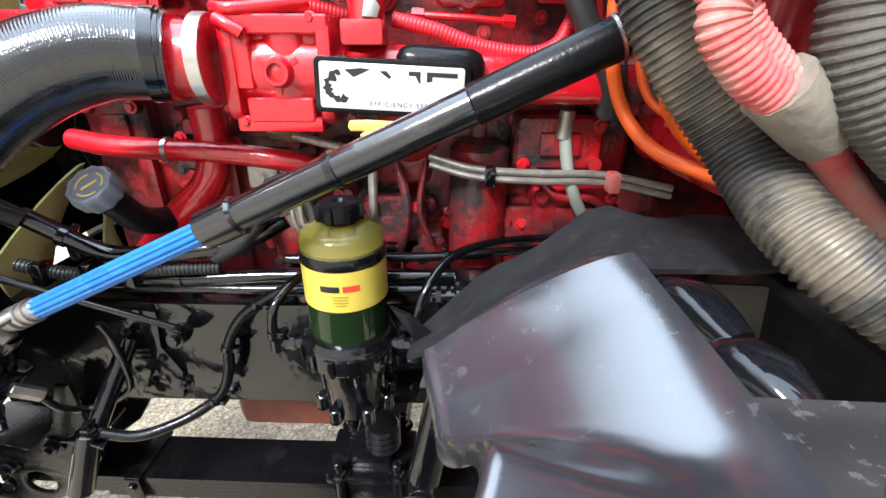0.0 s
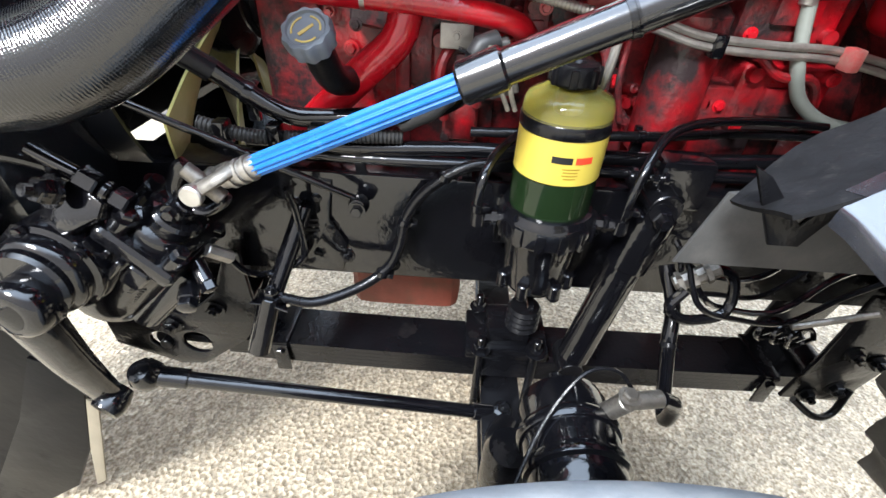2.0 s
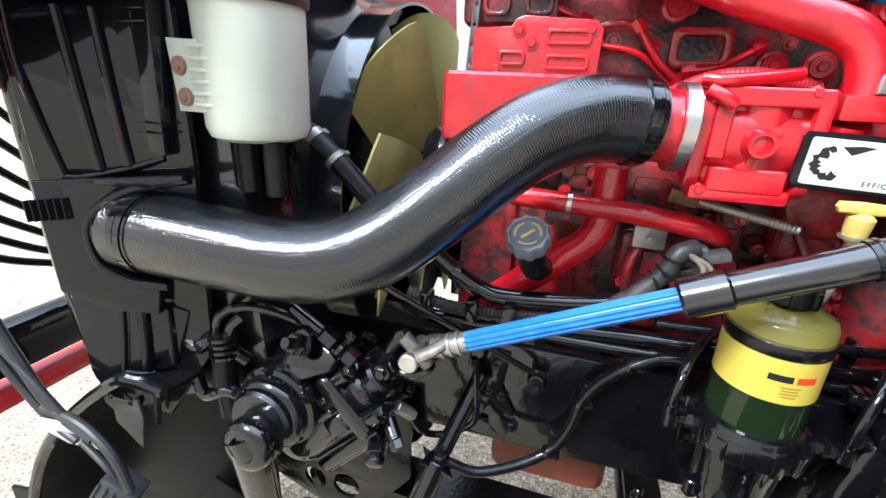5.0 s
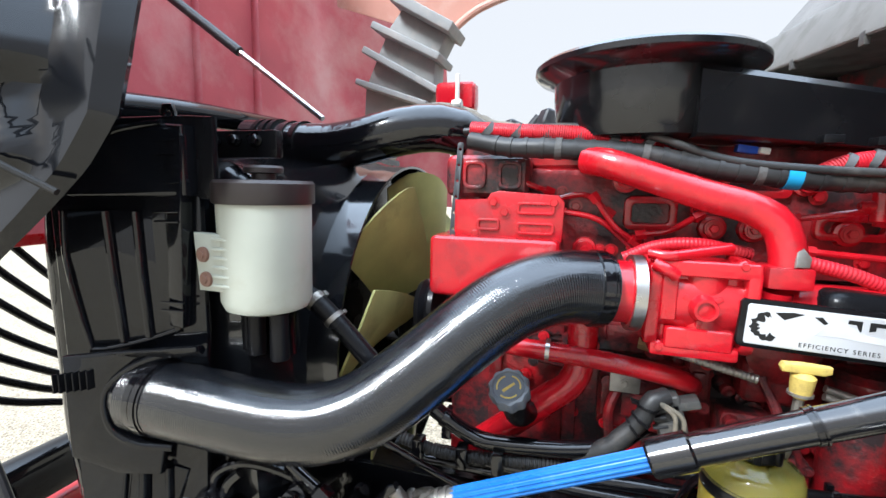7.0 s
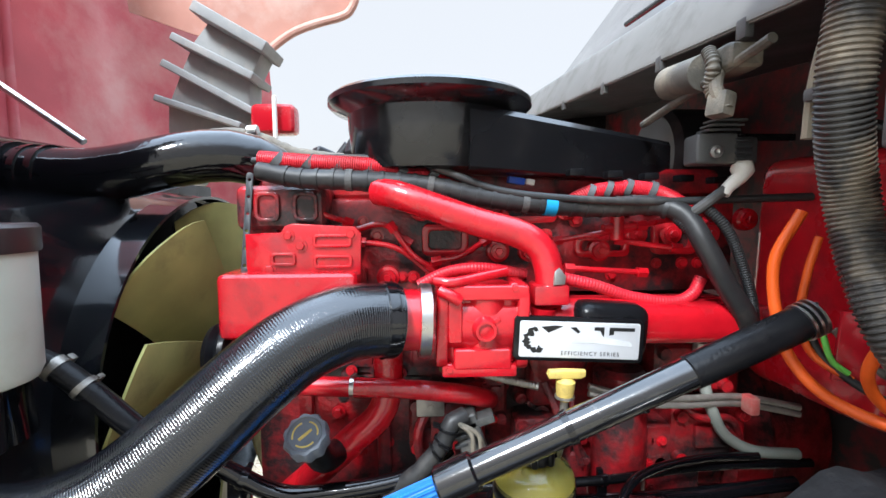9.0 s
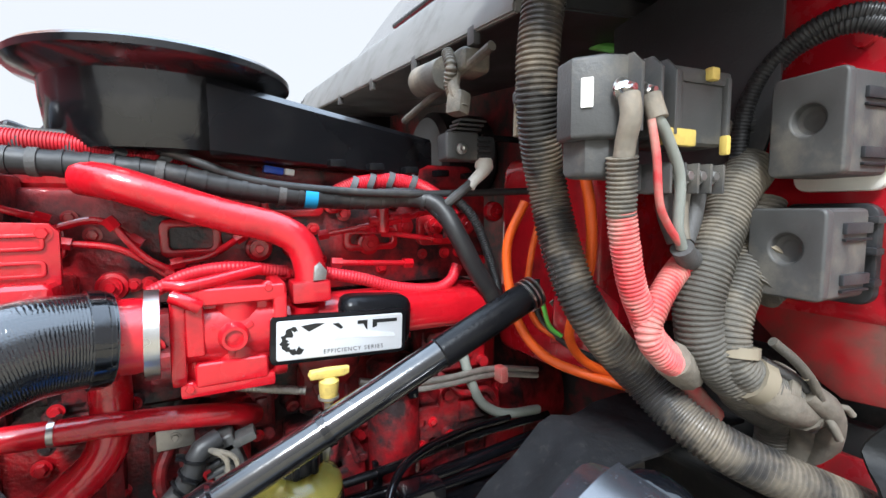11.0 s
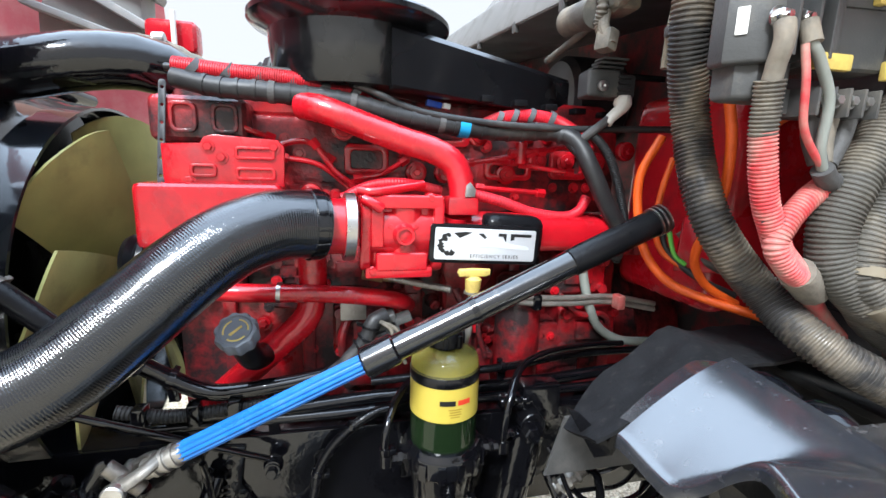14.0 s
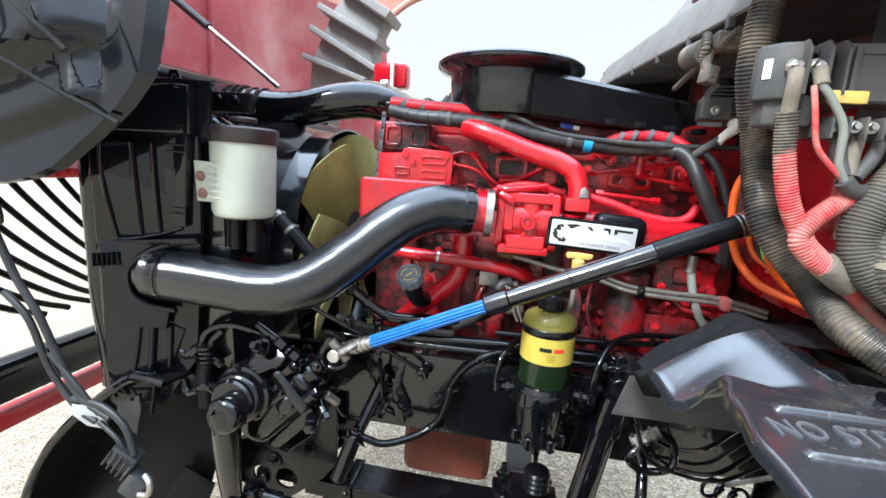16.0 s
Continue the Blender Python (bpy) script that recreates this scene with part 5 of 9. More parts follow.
# injector lines, rail and head bolts
for pts, r in (([(-0.355, 0.79, 1.522), (-0.30, 0.785, 1.548), (-0.235, 0.78, 1.555), (-0.15, 0.80, 1.54)], 0.012), ([(-0.085, 0.78, 1.535), (-0.02, 0.775, 1.52), (0.05, 0.775, 1.497), (0.13, 0.775, 1.487), (0.17, 0.78, 1.50), (0.19, 0.785, 1.53)], 0.013)):
    bm = bmesh.new()
    tube(bm, pts, r * 0.92, 14, pitch=0.006, depth=0.0008)
    part("corrugated_sleeve", bm, RED_LOOM, engine)
for pts in ([(-0.475, 0.87, 1.60), (-0.40, 0.87, 1.585), (-0.33, 0.88, 1.53)], [(-0.41, 0.86, 1.63), (-0.37, 0.86, 1.575), (-0.33, 0.87, 1.545)], [(-0.22, 0.87, 1.60), (-0.27, 0.86, 1.57), (-0.32, 0.86, 1.56)],
            [(-0.07, 0.86, 1.60), (0.0, 0.85, 1.612), (0.07, 0.85, 1.625)], [(0.06, 0.86, 1.60), (0.12, 0.85, 1.59), (0.17, 0.84, 1.585)], [(-0.5, 0.88, 1.62), (-0.43, 0.87, 1.635), (-0.38, 0.87, 1.60)],
            [(0.1, 0.85, 1.63), (0.17, 0.85, 1.64), (0.24, 0.86, 1.60), (0.26, 0.86, 1.53)], [(-0.05, 0.84, 1.545), (0.03, 0.835, 1.54), (0.10, 0.84, 1.535)], [(-0.57, 0.87, 1.7), (-0.55, 0.86, 1.66), (-0.5, 0.87, 1.64)]):
    bm = bmesh.new()
    tube(bm, pts, 0.006, 10)
    for p in (pts[0], pts[-1]):
        lathe(bm, [(0, -0.01), (0.011, -0.01), (0.011, 0.01), (0, 0.01)], facing(p, V(*pts[1]) - V(*p) if p is pts[0] else V(*p) - V(*pts[-2])), 6)
    part("injector_line", bm, RED, engine)
random.seed(8)
for k in range(40):
    x = -0.66 + 0.026 * k + random.uniform(-0.008, 0.008)
    z = random.choice((1.52, 1.545, 1.575, 1.61, 1.64, 1.665))
    bm = bmesh.new()
    if k % 3:
        hexbolt(bm, (x, 0.908, z), (0, -1, 0), random.uniform(0.007, 0.011), 0.009)
    else:
        lathe(bm, [(0, 0), (0.026, 0), (0.024, 0.012), (0.018, 0.014), (0.017, 0.02), (0, 0.02)], facing((x, 0.91, z), (0, -1, 0)), 20)
        hexbolt(bm, (x, 0.89, z), (0, -1, 0), 0.009, 0.008)
    part("head_bolt", bm, RED, engine)
for x, z, w, h in ((-0.53, 1.60, 0.1, 0.06), (-0.3, 1.60, 0.1, 0.07), (0.04, 1.585, 0.12, 0.05), (0.2, 1.60, 0.1, 0.07), (-0.12, 1.66, 0.12, 0.05)):
    bm = bmesh.new()
    plate(bm, round_rect(w, h, 0.015, 4), upright(x, 0.905, z), 0.02, [round_rect(w - 0.03, h - 0.03, 0.008, 3)], 0.004)
    part("casting_rib", bm, RED, engine)
bm = bmesh.new()
rod(bm, (0.05, 0.85, 1.65), (0.05, 0.85, 1.60), 0.014, seg=14)
rod(bm, (0.02, 0.85, 1.625), (0.09, 0.85, 1.63), 0.010, seg=12)
part("rail_fitting", bm, RED, engine)
# side of the block: pump, filter canister, castings
bm = bmesh.new()
rod(bm, (0.06, 0.835, 1.08), (0.06, 0.835, 1.34), 0.055, seg=36, bevel=0.012)
part("oil_filter_canister", bm, RED_CAST, engine)
bm = bmesh.new()
lathe(bm, [(0, 0), (0.05, 0), (0.06, 0.01), (0.06, 0.05), (0.045, 0.06), (0, 0.06)], facing((-0.07, 0.88, 1.36), (0, -1, 0)), 30)
box(bm, (-0.08, 0.86, 1.30), (0.1, 0.06, 0.09), 0.02, seg=3)
part("pump_body", bm, RED_CAST, engine)
for x, y, z, sx, sy, sz in ((-0.30, 0.87, 1.22, 0.16, 0.07, 0.12), (-0.10, 0.86, 1.17, 0.12, 0.08, 0.13), (0.20, 0.85, 1.34, 0.16, 0.08, 0.1), (0.24, 0.86, 1.2, 0.16, 0.1, 0.12), (-0.34, 0.88, 1.36, 0.14, 0.06, 0.09),
                            (-0.2, 0.86, 1.28, 0.05, 0.05, 0.12), (-0.47, 0.875, 1.36, 0.08, 0.06, 0.07), (0.30, 0.84, 1.43, 0.1, 0.1, 0.08), (0.13, 0.86, 1.16, 0.06, 0.06, 0.08), (-0.62, 0.88, 1.36, 0.12, 0.06, 0.1)):
    bm = bmesh.new()
    box(bm, (x, y, z), (sx, sy, sz), 0.016, None, 3)
    casting = part("casting", bm, RED_CAST, engine)
    for s in (-1, 1):
        for u in (-1, 1):
            bm = bmesh.new()
            lathe(bm, [(0, -0.002), (0.014, -0.002), (0.012, 0.012), (0, 0.012)], facing((x + s * (sx / 2 - 0.016), y - sy / 2, z + u * (sz / 2 - 0.016)), (0, -1, 0)), 14)
            part("boss", bm, RED_CAST, casting)
    bm = bmesh.new()
    box(bm, (x, y - sy / 2 - 0.003, z), (sx * 0.45, 0.014, sz * 0.4), 0.005)
    part("pad", bm, RED_CAST, casting)
    for s in (-1, 1):
        bm = bmesh.new()
        hexbolt(bm, (x + s * (sx / 2 - 0.016), y - sy / 2 - 0.011, z + s * (sz / 2 - 0.016)), (0, -1, 0), 0.008, 0.008)
        part("bolt", bm, RED, engine)
random.seed(12)
for k in range(26):
    bm = bmesh.new()
    hexbolt(bm, (-0.6 + 0.035 * k + random.uniform(-0.012, 0.012), 0.884, random.choice((1.10, 1.16, 1.23, 1.29, 1.37, 1.41))), (0, -1, 0), random.uniform(0.007, 0.012), 0.012)
    part("bolt", bm, RED, engine)
for pts, r in (([(-0.10, 0.83, 1.31), (-0.075, 0.80, 1.24), (-0.08, 0.80, 1.17), (-0.10, 0.82, 1.1)], 0.009), ([(-0.04, 0.83, 1.30), (-0.05, 0.80, 1.22), (-0.03, 0.80, 1.15)], 0.006),
               ([(-0.33, 0.83, 1.28), (-0.36, 0.80, 1.22), (-0.35, 0.82, 1.13)], 0.010), ([(0.15, 0.82, 1.30), (0.2, 0.79, 1.25), (0.27, 0.8, 1.24), (0.31, 0.82, 1.19)], 0.008)):
    bm = bmesh.new()
    tube(bm, pts, r, 10)
    part("small_pipe", bm, RED_CAST, engine)
bm = bmesh.new()
box(bm, (-0.335, 0.80, 1.278), (0.055, 0.012, 0.04), 0.003)
hexbolt(bm, (-0.335, 0.794, 1.278), (0, -1, 0), 0.006, 0.004)
part("data_plate", bm, ZINC, engine, "dull grey metal tag on the block")
# steel braided line with brass ends
bm = bmesh.new()
tube(bm, [(-0.275, 0.80, 1.353), (-0.20, 0.775, 1.342), (-0.13, 0.76, 1.33)], 0.008, 12, pitch=0.006, depth=0.0008)
line = part("braided_line", bm, ZINC, engine, "grey braided steel line")
bm = bmesh.new()
rod(bm, (-0.315, 0.81, 1.358), (-0.27, 0.80, 1.352), 0.013, seg=6)
rod(bm, (-0.27, 0.80, 1.352), (-0.25, 0.795, 1.35), 0.010, seg=12)
part("brass_union", bm, BRASS, line, "aged brass union")
for dz in (-0.007, 0.007):
    bm = bmesh.new()
    tube(bm, [(-0.03, 0.77, 1.318 + dz), (0.05, 0.765, 1.298 + dz), (0.16, 0.77, 1.29 + dz), (0.28, 0.785, 1.284 + dz), (0.40, 0.78, 1.262 + dz)], 0.0065, 10)
    line2 = part("fuel_tube", bm, ZINC, engine, "grey metal fuel tube")
for x, z in ((0.075, 1.292), (0.29, 1.283)):
    bm = bmesh.new()
    box(bm, (x, 0.768, z), (0.02, 0.03, 0.035), 0.005)
    part("tube_clip", bm, PINK_LOOM if x > 0.2 else BLACK, line2)
bm = bmesh.new()
tube(bm, [(0.205, 0.80, 1.36), (0.212, 0.79, 1.31), (0.225, 0.785, 1.265), (0.255, 0.785, 1.212), (0.32, 0.79, 1.175), (0.42, 0.8, 1.16)], 0.011, 12)
part("grey_hose", bm, GREY_WIRE, engine, "grey rubber hose down the block")
bm = bmesh.new()
rod(bm, (0.202, 0.80, 1.35), (0.206, 0.80, 1.40), 0.014, seg=12)
part("hose_fitting", bm, ZINC, engine)
# black stains and rail-side lines behind the shaft
for pts, r, mat in (([(-0.72, 0.70, 1.235), (-0.67, 0.715, 1.19), (-0.615, 0.72, 1.158), (-0.56, 0.72, 1.153), (-0.44, 0.725, 1.162), (-0.36, 0.74, 1.176), (-0.30, 0.78, 1.2)], 0.0165, BLACK),
                    ([(-0.70, 0.74, 1.10), (-0.5, 0.74, 1.095), (-0.3, 0.75, 1.10), (0.1, 0.76, 1.10), (0.4, 0.78, 1.11)], 0.014, BLACK),
                    ([(-0.3, 0.76, 1.13), (0.0, 0.76, 1.14), (0.2, 0.78, 1.15), (0.45, 0.8, 1.14)], 0.009, BLACK_FLAT),
                    ([(-0.75, 0.75, 1.07), (-0.3, 0.74, 1.075), (0.3, 0.76, 1.075)], 0.011, BLACK)):
    ho = thing("coolant_line", pts[0], "black pipe running along the top of the rail", "pipe", "pipes along the rail")
    bm = bmesh.new()
    tube(bm, pts, r, 16)
    part("pipe", bm, mat, ho)
    bm = bmesh.new()
    q = V(*pts[1])
    band(bm, q, V(*pts[2]) - q, r + 0.001, 0.012)
    box(bm, q + V(0, 0.01, -0.025), (0.02, 0.012, 0.05), 0.003)
    part("clamp", bm, BLACK, ho)
loom_r = thing("wiring_loom", (-0.6, 0.72, 1.11), "black corrugated wiring loom above the rail", "wiring loom", "looms")
bm = bmesh.new()
tube(bm, [(-0.76, 0.70, 1.14), (-0.68, 0.71, 1.118), (-0.60, 0.715, 1.118), (-0.5, 0.72, 1.125), (-0.42, 0.74, 1.12)], 0.013, 12, pitch=0.007, depth=0.0016)
part("sleeve", bm, LOOM, loom_r)
for x in (-0.72, -0.63, -0.56):
    bm = bmesh.new()
    box(bm, (x, 0.70, 1.125), (0.022, 0.03, 0.045), 0.004)
    part("clip", bm, BLACK, loom_r)
starter = thing("sensor_plug", (-0.36, 0.75, 1.20), "grey electrical plug on a thick taped black lead", "connector")
tilt = turned(0, -18, 0)
bm = bmesh.new()
box(bm, (-0.262, 0.765, 1.240), (0.050, 0.045, 0.085), 0.006, tilt, 3)
box(bm, (-0.245, 0.760, 1.268), (0.062, 0.035, 0.016), 0.004, tilt)
box(bm, (-0.262, 0.740, 1.222), (0.032, 0.014, 0.035), 0.004, tilt)
plug_body = part("plug", bm, PLASTIC_GREY, starter)
for k in range(3):
    bm = bmesh.new()
    box(bm, (-0.286 + 0.004 * k, 0.738, 1.262 - 0.016 * k), (0.026, 0.012, 0.006), 0.002, tilt)
    part("lock_tab", bm, PLASTIC_DARK, plug_body)
bm = bmesh.new()
tube(bm, [(-0.272, 0.742, 1.285), (-0.298, 0.730, 1.276), (-0.310, 0.728, 1.245), (-0.335, 0.725, 1.212), (-0.369, 0.722, 1.178), (-0.42, 0.735, 1.148)], 0.0165, 16, wobble=0.15)
part("taped_lead", bm, LOOM, starter)
for k, p in enumerate(((-0.303, 0.729, 1.266), (-0.312, 0.728, 1.243), (-0.325, 0.727, 1.226))):
    bm = bmesh.new()
    band(bm, p, (-0.25 - 0.2 * k, -0.05, -0.9 + 0.2 * k), 0.0175, 0.004, 0.002)
    part("cable_tie", bm, PLASTIC, starter)
for k in range(2):
    bm = bmesh.new()
    tube(bm, [(-0.29, 0.722, 1.283), (-0.262 + 0.012 * k, 0.715, 1.262), (-0.258 + 0.014 * k, 0.715, 1.22), (-0.243 + 0.012 * k, 0.722, 1.185)], 0.004, 8)
    part("wire", bm, LOOM_DUSTY, starter)

# ---- charge-air hose ----
hose = thing("charge_air_hose", (-0.75, 0.5, 1.2), "shiny wet black rubber charge-air hose, S-shaped", "hose")
pts = [(-1.125, 0.451, 1.291), (-1.10, 0.452, 1.290), (-1.03, 0.455, 1.286), (-0.95, 0.462, 1.279), (-0.87, 0.472, 1.272), (-0.80, 0.487, 1.277), (-0.735, 0.512, 1.303), (-0.66, 0.548, 1.362), (-0.59, 0.585, 1.424), (-0.535, 0.618, 1.463), (-0.475, 0.650, 1.484), (-0.43, 0.672, 1.485), (-0.392, 0.687, 1.481)]
bm = bmesh.new()
tube(bm, pts, 0.061, 48, step=0.008)
part("hose", bm, HOSE, hose)
for p, d, mat in (((-0.408, 0.681, 1.483), (1, 0.38, -0.08), BLACK), ((-1.085, 0.453, 1.29), (1, 0.02, -0.02), BLACK)):
    bm = bmesh.new()
    band(bm, p, d, 0.0625, 0.016, 0.002)
    band(bm, V(*p) + V(*d).normalized() * 0.012, d, 0.0618, 0.004, 0.001, lug=False)
    part("clamp", bm, mat, hose, "black hose clamp")
bm = bmesh.new()
band(bm, (-0.345, 0.701, 1.477), (1, 0.1, -0.04), 0.0615, 0.018, 0.0015)
part("clamp", bm, STEEL, hose, "bright steel band clamp")

# ---- radiator, fan and reservoir ----
SHROUD = material("gloss_black_shroud", (0.006, 0.0065, 0.008), 0.2, vary=0.2, scale=8, bump=0.03, coat=1.0, coat_rough=0.05, spec=0.5)
LID = material("brown_black_lid", (0.028, 0.022, 0.022), 0.4, vary=0.2, scale=20, dirt=(0.14, 0.12, 0.10), dirt_amount=0.15)
RUSTY = material("rusted_screw", (0.20, 0.11, 0.08), 0.6, vary=0.3, scale=60, bump=0.2)
radiator = thing("radiator", (-1.25, 1.15, 0.9), "gloss black radiator pack with ribbed side seals", "radiator")
bm = bmesh.new()
box(bm, (-1.27, 1.19, 1.34), (0.10, 1.26, 0.84), 0.012)
part("core", bm, PLASTIC, radiator)
bm = bmesh.new()
tube(bm, [(-1.30, 0.44, 1.765), (-1.30, 0.60, 1.79), (-1.30, 0.9, 1.805), (-1.30, 1.5, 1.81), (-1.30, 1.9, 1.79)], 0.035, 20, squash=0.8)
part("top_tank", bm, PLASTIC_GLOSS, radiator)
for x, r, y in ((-1.281, 0.021, 0.446), (-1.240, 0.017, 0.450)):
    bm = bmesh.new()
    tube(bm, [(x - 0.006, y + 0.02, 1.72), (x - 0.004, y, 1.55), (x - 0.002, y, 1.35), (x, y, 1.21), (x + 0.006, y + 0.006, 1.10), (x + 0.012, y + 0.014, 0.975)], r, 16, squash=0.8)
    part("front_post", bm, BLACK, radiator)
bm = bmesh.new()
box(bm, (-1.29, 0.50, 1.34), (0.03, 0.09, 0.76), 0.008)
part("post_backing", bm, BLACK, radiator)
# ribbed side panel: a dished plate with upright ribs, an arched cover above and a clip rail behind
PAN_Y = 0.440


def turn_panel(bm):
    """The panel stands askew: its front edge nearer the fender side, its rear edge further in."""
    hub = V(-0.274, -0.474, 1.583)
    for v in bm.verts:
        k = 0.955 + 0.085 * min(1.0, max(0.0, (v.co.x + 1.24) / 0.20))
        v.co = hub + (v.co - hub) * k


bm = bmesh.new()
plate(bm, [(-1.285, 1.00), (-1.295, 1.62), (-1.28, 1.70), (-1.24, 1.745), (-1.03, 1.745), (-1.00, 1.70), (-1.00, 1.40), (-1.02, 1.08), (-1.13, 0.93), (-1.26, 0.95)], upright(0, PAN_Y + 0.022, 0), 0.012, [], 0.004)
turn_panel(bm)
part("side_panel", bm, PLASTIC_GLOSS, radiator)
bm = bmesh.new()
plate(bm, [(-1.248, 1.60), (-1.250, 1.512), (-1.214, 1.366), (-1.178, 1.368), (-1.036, 1.408), (-1.040, 1.60)], upright(0, PAN_Y + 0.012, 0), 0.010, [], 0.003)
turn_panel(bm)
part("dished_panel", bm, PLASTIC_GLOSS, radiator)
for pts, r in (([(-1.246, 1.598), (-1.249, 1.545), (-1.246, 1.505), (-1.230, 1.435), (-1.212, 1.368)], 0.0045), ([(-1.162, 1.597), (-1.155, 1.49), (-1.146, 1.383)], 0.0075),
               ([(-1.106, 1.597), (-1.102, 1.49), (-1.096, 1.393)], 0.0075), ([(-1.046, 1.597), (-1.044, 1.50), (-1.041, 1.408)], 0.0065), ([(-1.214, 1.366), (-1.176, 1.369), (-1.10, 1.387), (-1.036, 1.408)], 0.0045)):
    bm = bmesh.new()
    tube(bm, [(x, PAN_Y + 0.004, z) for x, z in pts], r, 12, squash=1.2)
    turn_panel(bm)
    part("rib", bm, PLASTIC_GLOSS, radiator)
bm = bmesh.new()
arch = [(-1.223, 1.622), (-1.216, 1.645), (-1.19, 1.678), (-1.16, 1.702), (-1.125, 1.719), (-1.08, 1.727), (-1.035, 1.730), (-1.0, 1.727), (-1.0, 1.622)]
plate(bm, arch, upright(0, PAN_Y + 0.004, 0), 0.03, [], 0.007, 3)
turn_panel(bm)
part("upper_cover", bm, PLASTIC_GLOSS, radiator)
bm = bmesh.new()
tube(bm, [(x, PAN_Y - 0.010, z) for x, z in arch[:-2]], 0.005, 10)
turn_panel(bm)
part("cover_edge", bm, PLASTIC_GLOSS, radiator)
bm = bmesh.new()
box(bm, (-1.022, PAN_Y - 0.002, 1.565), (0.028, 0.024, 0.30), 0.004, turned(0, 3, 0))
turn_panel(bm)
part("clip_rail", bm, PLASTIC_GLOSS, radiator)
for z in (1.705, 1.685, 1.665, 1.642, 1.598, 1.583, 1.456, 1.443):
    bm = bmesh.new()
    box(bm, (-1.032, PAN_Y - 0.015, z), (0.044, 0.005, 0.004), 0.0012)
    turn_panel(bm)
    part("clip", bm, PLASTIC_GLOSS, radiator)
bm = bmesh.new()
plate(bm, [(-1.064, 1.635), (-1.058, 1.622), (-1.012, 1.618), (-0.998, 1.632), (-0.998, 1.748), (-1.064, 1.752)], upright(0, 0.50, 0), 0.014, [], 0.004)
part("bracket", bm, PLASTIC, radiator)
for k in range(3):
    bm = bmesh.new()
    hexbolt(bm, (-1.085 + 0.044 * k, 0.592, 1.722), (0.1, -1, 0.1), 0.0095, 0.012, stud=0.006)
    part("tank_bolt", bm, BLACK, radiator)
bm = bmesh.new()
box(bm, (-1.04, 0.605, 1.715), (0.17, 0.02, 0.05), 0.006)
part("tank_flange", bm, PLASTIC, radiator)
bm = bmesh.new()
plate(bm, [(-0.016, -0.03), (0.016, -0.03), (0.016, 0.01), (0.01, 0.024), (-0.01, 0.024), (-0.016, 0.01)], upright(-1.095, 0.505, 1.748), 0.007, [ring_points(0, 0.006, 0.008, 14)], 0.002)
box(bm, (-1.088, 0.505, 1.705), (0.03, 0.016, 0.05), 0.004)
part("lifting_eye", bm, BLACK, radiator)
bm = bmesh.new()
plate(bm, [(-1.152, 1.178), (-1.184, 1.030), (-1.124, 1.034), (-1.085, 1.05), (-1.04, 1.16)], upright(0, 0.452, 0), 0.016, [], 0.004)
turn_panel(bm)
part("lower_pocket", bm, PLASTIC_GLOSS, radiator)
for pts, r in (([(-1.156, 1.185), (-1.17, 1.10), (-1.186, 1.028)], 0.0045), ([(-1.186, 1.028), (-1.15, 1.027), (-1.122, 1.034)], 0.005), ([(-1.122, 1.034), (-1.132, 0.98), (-1.143, 0.921)], 0.0055),
               ([(-1.122, 1.165), (-1.128, 1.10), (-1.135, 1.04)], 0.010), ([(-1.075, 1.165), (-1.079, 1.10), (-1.083, 1.06)], 0.007)):
    bm = bmesh.new()
    tube(bm, [(x, 0.440, z) for x, z in pts], r, 10)
    turn_panel(bm)
    part("seal_rib", bm, PLASTIC_GLOSS, radiator)
bm = bmesh.new()
tube(bm, [(-1.043, 0.42, 1.214), (-1.107, 0.417, 1.218), (-1.152, 0.416, 1.241), (-1.163, 0.416, 1.285), (-1.143, 0.416, 1.324), (-1.077, 0.416, 1.362), (-0.985, 0.43, 1.384)], 0.007, 10)
turn_panel(bm)
part("hose_surround", bm, PLASTIC_GLOSS, radiator)
bm = bmesh.new()
plate(bm, [(-1.243, 1.185), (-1.243, 1.362), (-1.16, 1.372), (-0.985, 1.392), (-0.985, 1.384), (-1.077, 1.362), (-1.143, 1.324), (-1.163, 1.285), (-1.152, 1.241), (-1.107, 1.218), (-1.06, 1.212), (-1.07, 1.165), (-1.15, 1.16)], upright(0, 0.424, 0), 0.012, [], 0.003)
turn_panel(bm)
part("pocket_face", bm, PLASTIC_GLOSS, radiator)
bm = bmesh.new()
lathe(bm, [(0, 0), (0.052, 0), (0.056, 0.01), (0.056, 0.05), (0.064, 0.055), (0.064, 0.07), (0, 0.07)], facing((-1.142, 0.449, 1.292), (1, 0, 0)) @ Matrix.Diagonal((0.95, 0.95, 0.8, 1)), 36)
part("outlet_neck", bm, BLACK, radiator)
bm = bmesh.new()
for k in range(6):
    box(bm, (-1.25 + 0.0135 * k, 0.412, 1.318 + 0.002 * k), (0.003, 0.012, 0.032), 0.001)
turn_panel(bm)
part("louvre", bm, PLASTIC, radiator)

